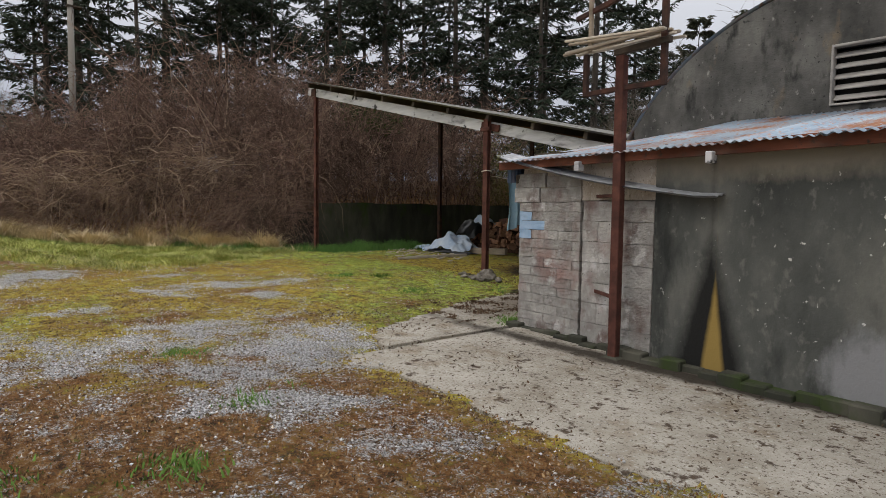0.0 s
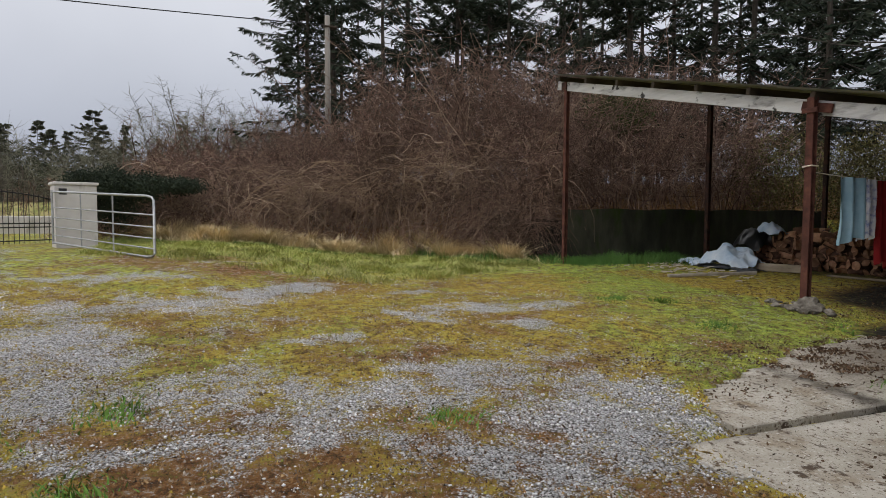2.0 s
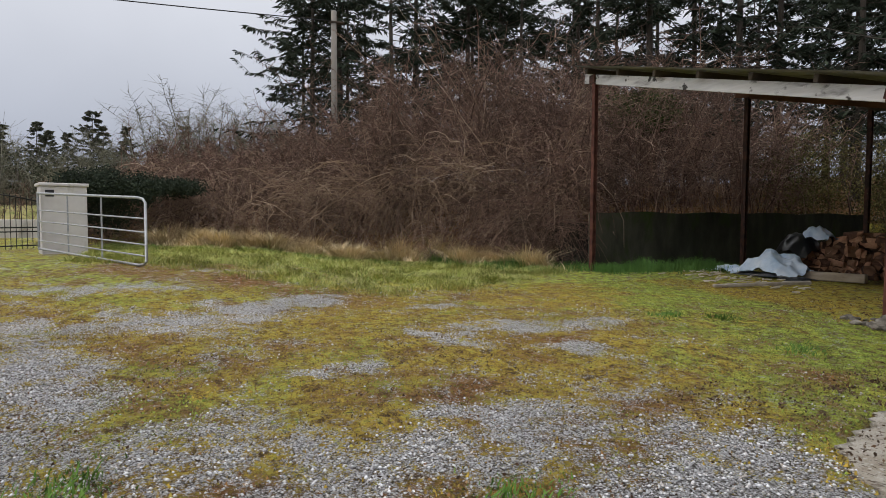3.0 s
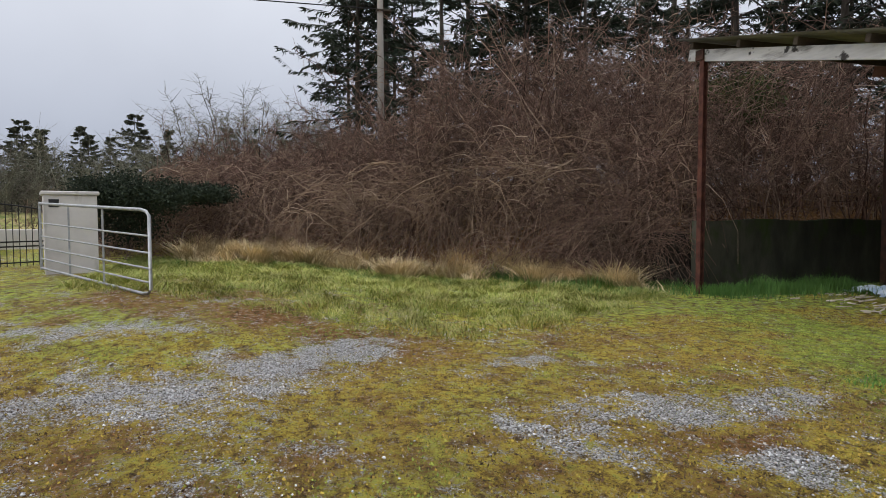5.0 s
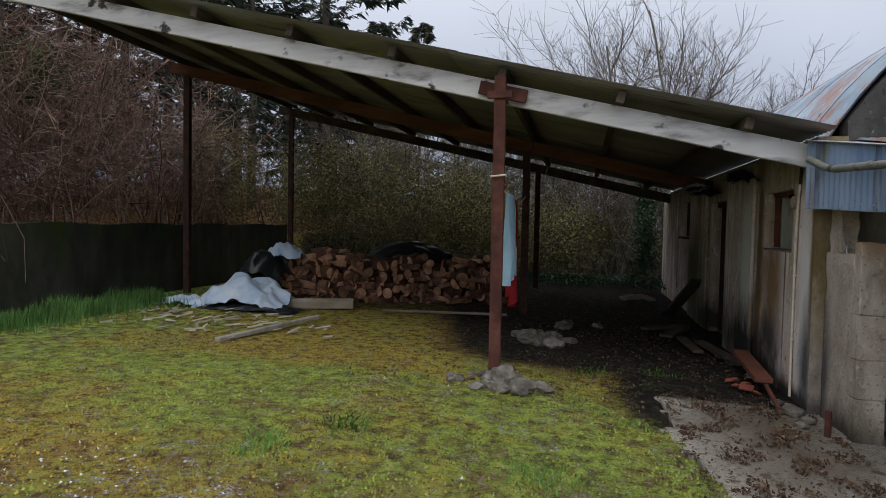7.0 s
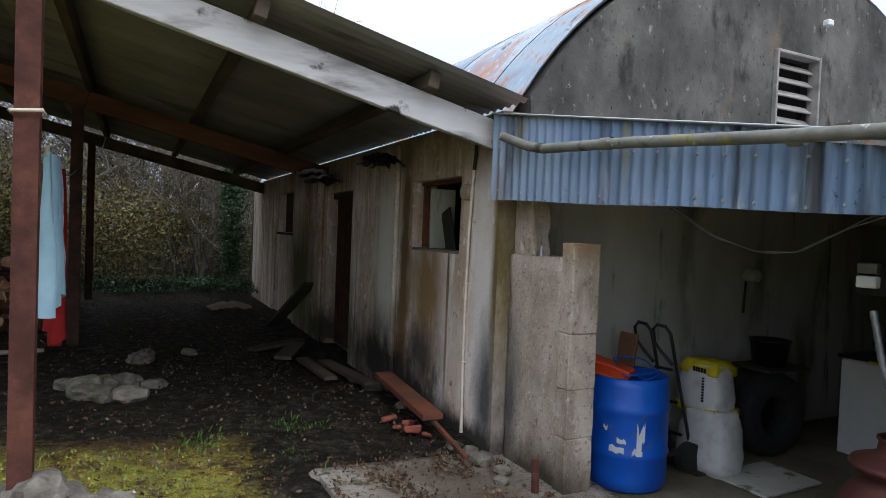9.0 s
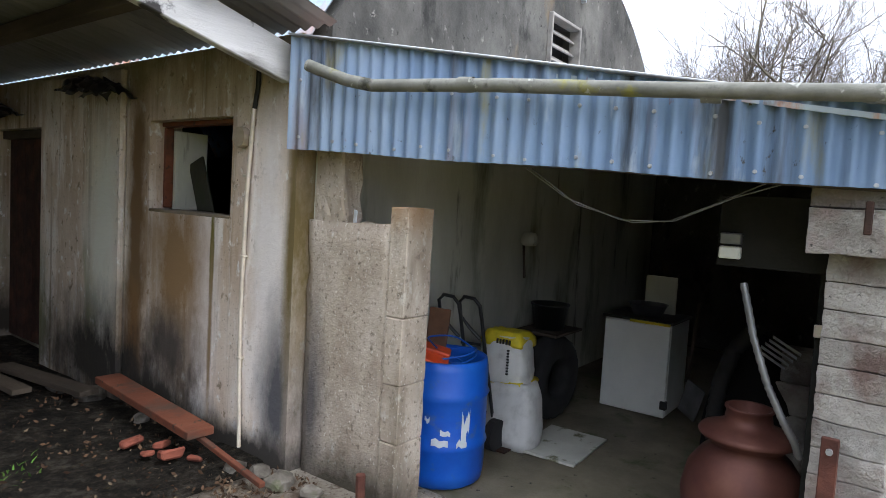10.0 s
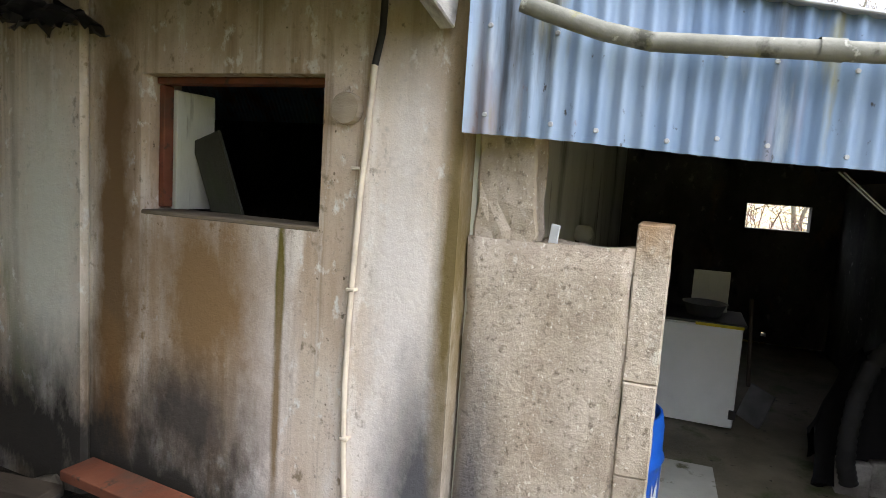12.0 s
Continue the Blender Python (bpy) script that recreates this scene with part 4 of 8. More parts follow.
def round_roof():
    """Curved tin sheets over the barn, one ring beside the other."""
    roof = thing("barn_roof", "curved corrugated tin barn roof, faded blue and rusting orange", "roof", (ARCH_X, 14, 4.0))
    roof["kind"] = "structure"
    a0, a1 = math.asin(-0.880), math.asin(0.893)
    y = 8.92
    i = 0
    while y < 19.3:
        w = min(0.76, 19.4 - y)
        m = max(8, int(w / 0.076 * 6))
        s = np.linspace(0, w, m + 1)
        A = np.linspace(a0, a1, 33)
        for k, (lo, hi) in enumerate(((0, 16), (16, 32))):
            a = A[lo:hi + 1]
            R = ARCH_R + 0.035 + 0.010 * np.cos(2 * np.pi * s / 0.076) + 0.004 * (i % 2)
            P = np.stack([ARCH_X + np.sin(a)[:, None] * R, np.broadcast_to(y + s, (len(a), m + 1)), ARCH_Z + np.cos(a)[:, None] * R], -1)
            Q = P - np.stack([np.sin(a)[:, None] * 0.004 + 0 * s, 0 * a[:, None] + 0 * s, np.cos(a)[:, None] * 0.004 + 0 * s], -1)
            f = grid_faces(len(a), m + 1)
            part("roof_sheet", fill("roof_sheet", np.concatenate([P.reshape(-1, 3), Q.reshape(-1, 3)]), np.concatenate([f, f[:, ::-1] + P.shape[0] * P.shape[1]]), rust_tin), None, roof)
        y += 0.69
        i += 1
    return roof


round_roof()


def louvre():
    t = thing("louvre_vent", "weathered grey wooden louvre vent with tilted slats", "vent", (-1.96, 8.9, 2.52))
    for n, lo, hi in (("frame_side", (-2.275, 8.86, 2.50), (-2.25, 8.98, 3.22)), ("frame_side", (-1.67, 8.86, 2.50), (-1.645, 8.98, 3.22)), ("frame_head", (-2.25, 8.865, 3.19), (-1.67, 8.98, 3.22)), ("frame_sill", (-2.25, 8.865, 2.50), (-1.67, 8.98, 2.525))):
        part(n, boxed(lo, hi, 0.005), louvre_timber, t)
    for i in range(5):
        z = 2.60 + 0.125 * i
        part("slat", boxed((-0.29, -0.05, -0.008), (0.29, 0.05, 0.008), 0.003, pose(-1.96, 8.96, z, 42, 0, 0)), louvre_timber, t)
    # added black sheet, stands in for the darkness between the slats
    part("backing", boxed((-2.25, 9.05, 2.54), (-1.67, 9.06, 3.17)), near_black, t)


louvre()


def windows():
    w = tagged(new("window_1"), "open glassless barn window with red painted timber frame", "window", kind="structure")
    y0, y1, z0, z1 = WIN
    part("frame_head", boxed((SIDE + 0.08, y0 + 0.01, z1 - 0.032), (SIDE + 0.16, y1 - 0.01, z1 - 0.002), 0.004), red_timber, w, "red-brown painted head")
    part("frame_side", boxed((SIDE + 0.10, y1 - 0.035, z0 + 0.02), (SIDE + 0.16, y1 - 0.003, z1 - 0.034), 0.004), red_timber, w, "red-brown painted jamb")
    part("reveal_board", boxed((SIDE + 0.165, y1 - 0.05, z0 + 0.005), (SIDE + 0.42, y1 - 0.012, z1 - 0.05), 0.004), inner_render, w)
    part("window_sill", boxed((SIDE - 0.004, y0 + 0.003, z0 - 0.012), (SIDE + 0.2, y1 - 0.003, z0 + 0.010), 0.006), bare_timber, w, "weathered timber sill")
    b = thing("leaning_board", "grey-green board leaning inside the dark window opening", "board", (SIDE + 0.3, 10.1, 1.2))
    part("board", beam_between((SIDE + 0.29, 10.10, 1.03), (SIDE + 0.29, 10.33, 1.62), 0.02, 0.18), moss_concrete, b)
    tagged(part("shelf", boxed((SIDE + 0.245, 9.45, 0.98), (SIDE + 0.75, 10.6, 1.018), 0.004), dark_timber), "dark timber bench inside the barn window", "bench")
    part("bench_leg", boxed((SIDE + 0.3, 9.5, -0.16), (SIDE + 0.36, 9.56, 0.98)), dark_timber, bpy.data.objects["shelf"])
    part("bench_leg", boxed((SIDE + 0.3, 10.5, -0.16), (SIDE + 0.36, 10.56, 0.98)), dark_timber, bpy.data.objects["shelf"])
    d = tagged(new("door_1"), "dark brown plank barn door standing in a deep opening", "door", kind="structure")
    for i in range(6):
        part("plank", boxed((SIDE + 0.14, 12.22 + i * 0.187, -0.14), (SIDE + 0.17, 12.40 + i * 0.187, 1.86), 0.004), dark_rust, d)
    part("door_frame", boxed((SIDE + 0.08, 12.2, 1.80), (SIDE + 0.2, 13.35, 1.877), 0.004), dark_timber, d)
    w2 = tagged(new("window_2"), "small dark window opening boarded inside", "window", kind="structure")
    part("shutter", boxed((SIDE + 0.12, 15.4, 1.30), (SIDE + 0.15, 16.5, 1.99), 0.003), dark_timber, w2)
    part("window_sill", boxed((SIDE - 0.03, 15.35, 1.26), (SIDE + 0.2, 16.55, 1.297), 0.01), moss_concrete, w2)
    w3 = tagged(new("window_3"), "small bare window in the far barn wall", "window", kind="structure")
    xw = ARCH_X + ARCH_R - 0.45
    part("glazing_bar", boxed((xw + 0.08, 15.90, 1.30), (xw + 0.12, 15.94, 1.91)), dark_timber, w3)
    part("frame_head", boxed((xw + 0.06, 15.5, 1.87), (xw + 0.14, 16.35, 1.908)), dark_timber, w3)


windows()

# ---- lean-to shed ----
K = Vector((-5.16, 8.87, 0))
PIER = Vector((-4.74, 6.1, 0))
FRONT = (PIER - K).normalized()
FN = Vector((FRONT.y, -FRONT.x, 0))  # outward, away from the shed


def dark_y(x):
    return 6.12 - 0.13 * (x + 4.72)


def dark_wall():
    bm = bmesh.new()
    xs = np.linspace(-2.78, 1.25, 26)
    for a, b in zip(xs, xs[1:]):
        pts = [(a, dark_y(a)), (b, dark_y(b)), (b, dark_y(b) + 0.22), (a, dark_y(a) + 0.22)]
        lo, hi = [bm.verts.new((x, y, -0.45)) for x, y in pts], [bm.verts.new((x, y, 1.80)) for x, y in pts]
        for i in range(4):
            bm.faces.new((lo[i], lo[(i + 1) % 4], hi[(i + 1) % 4], hi[i]))
        bm.faces.new(hi)
    bmesh.ops.remove_doubles(bm, verts=bm.verts, dist=1e-4)
    structure("wall_shed_front", bm, dark_render, "black-stained rendered wall with pale spots and a scorched patch", "wall")
    # pale band at the head above the block stacks
    bm = boxed((0, -0.004, 0), (1.95, 0.2, 0.5))
    bmesh.ops.transform(bm, matrix=pose(-4.68, dark_y(-4.68) + 0.02, 1.32, 0, 0, math.degrees(math.atan(-0.13))), verts=bm.verts)
    structure("wall_shed_head", bm, concrete, "pale rendered band above the block stacks", "wall")
    # mossy ledge along the foot
    bm = bmesh.new()
    for a, b in zip(np.linspace(-4.8, 1.2, 31), np.linspace(-4.8, 1.2, 31)[1:]):
        h = random.uniform(-0.05, 0.03)
        vs = box(bm, (a, dark_y(a) - random.uniform(0.06, 0.19), -0.4), (b + 0.01, dark_y(a) + 0.02, -0.17 + h), 0.012)
    structure("plinth", bm, moss_concrete, "crumbling dark mossy ledge at the foot of the wall", "ledge")


dark_wall()
slab_wall("wall_shed_end", "x", 1.15, 0.2, (5.3, 8.95), lambda s: 1.785 + 0.124 * (s - 5.1), [(6.7, 7.4, 1.12, 1.42), (7.48, 7.53, -0.13, -0.04), (7.30, 7.335, -0.14, -0.04), (7.02, 7.08, -0.20, -0.15)], gable_render, "dark end wall of the lean-to with a small opening")
slab_wall("wall_shed_lining", "y", 6.36, 0.03, (-4.4, 1.1), lambda s: 1.7, [], dark_render, "dark inner face of the shed wall")


def lean_roof():
    roof = thing("shed_roof", "low corrugated tin lean-to roof, faded blue with orange rust", "roof", (-2, 7.4, 2.0))
    roof["kind"] = "structure"
    x = -4.86
    while x < 1.2:
        xm = x + 0.38
        y0, y1 = dark_y(xm) - 0.26, 8.89
        z0, z1 = 1.775, float(np.interp(x, [-4.86, -3.4, 1.2], [2.28, 2.43, 2.40]))
        d = Vector((0, y1 - y0, z1 - z0))
        v, f = corrugated((x, y0, z0), d, (1, 0, 0), d.length, 0.79)
        part("roof_sheet", fill("roof_sheet", v, f, rust_tin), None, roof)
        x += 0.72
    bm = bmesh.new()
    lo = [bm.verts.new(c) for c in ((-5.20, 8.88, 2.22), (-4.84, 8.88, 2.235), (-4.84, 6.0, 1.74))]
    hi = [bm.verts.new(v.co + Vector((0, 0, 0.02))) for v in lo]
    bm.faces.new(lo), bm.faces.new(hi)
    for i in range(3):
        bm.faces.new((lo[i], lo[(i + 1) % 3], hi[(i + 1) % 3], hi[i]))
    part("filler_sheet", bm, rust_tin, roof)
    part("fascia_board", beam_between((-4.95, dark_y(-4.95) - 0.16, 1.745), (1.2, dark_y(1.2) - 0.16, 1.745), 0.03, 0.11), red_timber, roof, "red-brown fascia board")
    for x in (-3.62, -2.12, -0.6):
        part("rafter_end", boxed((x - 0.03, dark_y(x) - 0.24, 1.62), (x + 0.03, dark_y(x) - 0.14, 1.72), 0.006), white_timber, roof, "whitened rafter end")
    for yy, zz in ((6.6, 1.84), (7.8, 2.02)):
        part("purlin", boxed((-4.9, yy, zz), (1.15, yy + 0.07, zz + 0.09)), dark_timber, roof)


lean_roof()


def cladding():
    t = thing("front_cladding", "vertical corrugated tin cladding, faded blue with rust and moss streaks", "cladding", (*((K + PIER) / 2).xy, 1.6))
    t["kind"] = "structure"
    L = (PIER - K).length + 0.12
    n = 4
    for i in range(n):
        s0, w = L * i / n, L / n + 0.06 if i < n - 1 else L / n
        m = int(w / 0.076 * 8)
        s = np.linspace(s0, s0 + w, m + 1)
        off = 0.085 + 0.012 * np.cos(2 * np.pi * s / 0.076) + (0.003 if i % 2 else 0)
        f = s / L
        lo = 1.655 - 0.125 * f + 0.004 * np.sin(s * 5.0)
        hi = 2.255 - 0.45 * f
        rows = []
        for k in range(4):
            z = lo + (hi - lo) * k / 3
            rows.append(np.stack([K.x + FRONT.x * s + FN.x * off, K.y + FRONT.y * s + FN.y * off, z], -1))
        P = np.stack(rows)
        Q = P - 0.004 * np.array([FN.x, FN.y, 0])
        g = grid_faces(4, m + 1)
        sh = part("cladding_sheet", fill("cladding_sheet", np.concatenate([P.reshape(-1, 3), Q.reshape(-1, 3)]), np.concatenate([g, g[:, ::-1] + P.shape[0] * P.shape[1]]), blue_tin), None, t)
        for j in range(4):
            for zz in (0.12, 0.62):
                q = s0 + 0.1 + j * w / 4.3
                q = round(q / 0.076) * 0.076
                fz = lo[0] + (hi[0] - lo[0]) * zz - (q - s0) * 0.10
                bm = bmesh.new()
                c = Vector((K.x + FRONT.x * q + FN.x * 0.097, K.y + FRONT.y * q + FN.y * 0.097, fz))
                rod(bm, c - FN * 0.003, c + FN * 0.006, 0.010, 0.007, 8)
                part("screw", bm, galv, sh)
    bm = beam_between((K.x, K.y, 1.72), (PIER.x, PIER.y, 1.58), 0.07, 0.10)
    part("lintel", bm, dark_timber, t)
    # pale metal capping along the top
    a, b = K + FN * 0.075 + Vector((0, 0, 2.263)), PIER + FN * 0.075 + FRONT * 0.1 + Vector((0, 0, 1.797))
    part("capping", beam_between(a, b, 0.10, 0.012), galv, t, "pale metal capping strip")


cladding()


def gutter():
    t = thing("gutter_pipe", "old grey pipe gutter speckled with yellow lichen", "gutter pipe", (-5.2, 7.4, 1.9))
    pts = [(-5.30, 8.66, 2.075), (-5.285, 8.58, 2.045), (-5.27, 8.40, 1.985), (-5.245, 8.25, 1.955), (-5.20, 7.95, 1.945), (-5.16, 7.6, 1.93), (-5.06, 6.9, 1.885), (-4.97, 6.3, 1.855), (-4.90, 5.85, 1.835)]
    v, f = pipe(pts, 0.031, 12)
    part("pipe", fill("pipe", v, f, pvc_grey, True), None, t)
    for y in (7.75, 6.75):
        f_ = (8.87 - y) / 2.77
        c = Vector((-5.18 + 0.16 * (7.75 - y), y, 1.938 - 0.07 * (7.75 - y)))
        v, f = pipe([c + Vector((-0.005, 0.035, 0.002)), c - Vector((-0.005, 0.035, 0.002))], 0.035, 12)
        part("collar", fill("collar", v, f, pvc_grey, True), None, t)


gutter()


def stub_wall():
    bm = bmesh.new()
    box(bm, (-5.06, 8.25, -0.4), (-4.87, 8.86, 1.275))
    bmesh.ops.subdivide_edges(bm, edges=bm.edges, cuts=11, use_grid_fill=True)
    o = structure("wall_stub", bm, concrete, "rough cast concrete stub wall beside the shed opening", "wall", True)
    jitter(o, 0.016, 7.0)
    jitter(o, 0.008, 22.0)
    pil = tagged(new("pillar"), "rough concrete door pillar with orange-stained top", "pillar", kind="structure")
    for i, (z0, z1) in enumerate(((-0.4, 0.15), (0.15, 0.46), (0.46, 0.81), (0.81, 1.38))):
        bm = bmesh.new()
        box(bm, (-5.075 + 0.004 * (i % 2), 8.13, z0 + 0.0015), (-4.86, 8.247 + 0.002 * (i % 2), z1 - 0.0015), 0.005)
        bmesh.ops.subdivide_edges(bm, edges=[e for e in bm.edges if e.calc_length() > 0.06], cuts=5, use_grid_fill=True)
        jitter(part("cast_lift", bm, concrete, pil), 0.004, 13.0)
    t = thing("white_tag", "small white plastic tag standing on the stub wall", "tag", (-5.02, 8.42, 1.275))
    part("tag", boxed((-0.02, -0.004, 0), (0.02, 0.004, 0.075), 0.002, pose(-5.02, 8.55, 1.272, 0, -8, 65)), label_white, t)
    bm = bmesh.new()
    box(bm, (-5.05, 8.62, 1.2), (-4.90, 8.855, 1.72), 0.01)
    bmesh.ops.subdivide_edges(bm, edges=bm.edges, cuts=4, use_grid_fill=True)
    o = structure("wall_patch", bm, concrete, "flaking pale render at the broken wall corner", "render patch")
    jitter(o, 0.026, 11.0)


stub_wall()

# ---- block stacks, pier and pole stand ----
TURN_D = math.degrees(math.atan(-0.13))


def block(parent, x0, x1, z0, z1, depth, mat, proud=0.0):
    """One rough block in the plane of the dark wall."""
    bm = boxed((x0 + 0.002, -proud, z0 + 0.002), (x1 - 0.002, depth, z1 - 0.002), 0.003)
    bmesh.ops.subdivide_edges(bm, edges=[e for e in bm.edges if e.calc_length() > 0.09], cuts=2, use_grid_fill=True)
    for v in bm.verts:
        v.co += noise.noise_vector(v.co * 9.0) * 0.007 + noise.noise_vector(v.co * 27.0) * 0.005
    bmesh.ops.transform(bm, matrix=pose(-4.72, 6.12, 0, 0, 0, TURN_D), verts=bm.verts)
    painted = mat == blue_block
    o = part("block", bm, block_mat, parent)
    if painted:
        o.data.materials.append(blue_block)
        for f in o.data.polygons:
            f.material_index = 1 if f.normal.y < -0.6 else 0
    return o


def block_stacks():
    a = thing("block_stack", "stack of thin grey concrete blocks laid flat, some painted blue", "block stack", (-4.2, 6.1, -0.2))
    part("mortar_bed", boxed((0.02, 0.02, -0.25), (0.98, 0.24, 1.52), 0, pose(-4.72, 6.12, 0, 0, 0, TURN_D)), mortar, a)
    z, i = -0.21, 0
    while z < 1.20:
        h = 0.108
        cuts = [0, 0.44, 0.88, 1.0] if i % 2 else [0, 0.22, 0.66, 1.0]
        for p, q in zip(cuts, cuts[1:]):
            blue = (p == 0 and i in (10, 11, 12))
            block(a, p, q, z, z + h, 0.24, blue_block if blue else block_mat, random.uniform(0, 0.012))
        z += h
        i += 1
    block(a, -0.09, 0.36, z, z + 0.17, 0.30, block_mat, 0.02)
    block(a, 0.37, 1.0, z, z + 0.17, 0.28, block_mat, 0.01)
    block(a, -0.07, 0.45, z + 0.17, z + 0.34, 0.30, block_mat, 0.02)
    block(a, 0.46, 1.0, z + 0.17, z + 0.30, 0.28, block_mat, 0.01)
    b = thing("block_stack", "stack of large grey concrete blocks stained brown", "block stack", (-3.3, 6.0, -0.2))
    part("mortar_bed", boxed((1.05, 0.02, -0.25), (1.93, 0.24, 1.28), 0, pose(-4.72, 6.12, 0, 0, 0, TURN_D)), mortar, b)
    z, i = -0.21, 0
    while z < 1.25:
        cuts = [1.03, 1.25, 1.69, 1.95] if i % 2 else [1.03, 1.47, 1.95]
        for p, q in zip(cuts, cuts[1:]):
            block(b, p, q, z, z + 0.218, 0.24, block_mat, random.uniform(0, 0.01))
        z += 0.218
        i += 1
    # rusty hinge straps on the opening side
    s = thing("iron_strap", "rusted iron hinge strap bolted to the block pier", "hinge", (-4.78, 6.28, 0.5))
    part("strap", boxed((-4.785, 6.255, 0.28), (-4.765, 6.315, 0.62), 0.004), rust, s)
    part("tail", boxed((-4.79, 6.265, -0.2), (-4.76, 6.305, 0.28), 0.004), bare_timber, s)
    bm = bmesh.new()
    rod(bm, (-4.80, 6.285, 0.57), (-4.76, 6.285, 0.57), 0.012)
    part("bolt", bm, galv, s)
    s = thing("iron_hook", "rusted iron hook fixed high on the block pier", "hinge", (-4.83, 6.25, 1.4))
    part("strap", boxed((-4.845, 6.225, 1.38), (-4.82, 6.25, 1.50), 0.004), dark_rust, s)


block_stacks()


def side_sheet():
    t = thing("roof_offcut", "loose curled corrugated sheet sloping over the block stacks", "tin sheet", (-3.5, 5.9, 1.6))
    a, b = np.array([-4.95, 5.88, 1.845]), np.array([-2.08, 5.60, 1.315])
    d = b - a
    v, f = corrugated(a, d, (0.06, 0.92, 0.18), np.linalg.norm(d), 0.30, steps=14, seg=6, thick=0.006)
    t_ = (v - a) @ d / (d @ d)
    v[:, 2] -= 0.06 * np.sin(np.pi * t_) - 0.05 * np.clip(t_ - 0.93, 0, 1) * 6
    part("sheet", fill("sheet", v, f, galv), None, t)


side_sheet()


def pole_stand():
    t = thing("pole_stand", "rusted steel pole carrying a slatted timber platform frame", "pole stand", (-3.08, 5.7, -0.2))
    part("pole", boxed((-3.13, 5.66, -0.26), (-3.04, 5.75, 2.70), 0.006), rust, t)
    part("foot", boxed((-3.18, 5.60, -0.30), (-2.98, 5.80, -0.225), 0.02), moss_concrete, t)
    for z in (1.36, 0.36):
        part("bracket", beam_between((-3.12, 5.70, z), (-3.5, 5.96, z), 0.03, 0.035), rust, t)
    for a, b in (((-3.50, 5.7, 2.38), (-3.13, 5.7, 2.39)), ((-3.04, 5.7, 2.39), (-2.62, 5.7, 2.39)), ((-3.64, 5.72, 3.16), (-2.58, 5.72, 3.38))):
        part("frame_bar", beam_between(a, b, 0.035, 0.05), dark_rust, t)
    part("bearer", beam_between((-3.16, 5.7, 2.735), (-2.58, 5.7, 2.765), 0.06, 0.06), dark_timber, t)
    part("upright", boxed((-2.67, 5.675, 2.36), (-2.615, 5.725, 3.75), 0.004), dark_rust, t)
    part("upright", boxed((-3.52, 5.675, 2.36), (-3.47, 5.725, 2.78), 0.004), dark_rust, t)
    part("upright", boxed((-3.48, 5.695, 2.80), (-3.44, 5.735, 3.7), 0.004), bare_timber, t)
    for i in range(9):
        y = 5.56 + i * 0.045
        z = 2.77 + 0.026 * ((i * 5) % 9)
        r = random.uniform(-0.04, 0.04)
        part("slat", beam_between((-3.68 + r, y, z + random.uniform(-0.02, 0.03)), (-2.57 + 0.5 * r, y + random.uniform(-0.05, 0.05), 2.82 + 0.012 * (i % 4)), 0.045, 0.022), pale_scrap if i % 3 else bare_timber, t)


pole_stand()

# ---- open pole shed ----
POSTS = [(-14.58, 8.96), (-8.0, 8.96), (-14.58, 13.38), (-8.12, 13.4), (-14.6, 17.8), (-8.22, 17.8)]


def beam_low(x):
    return 4.25 - 0.2288 * (x + 14.93)


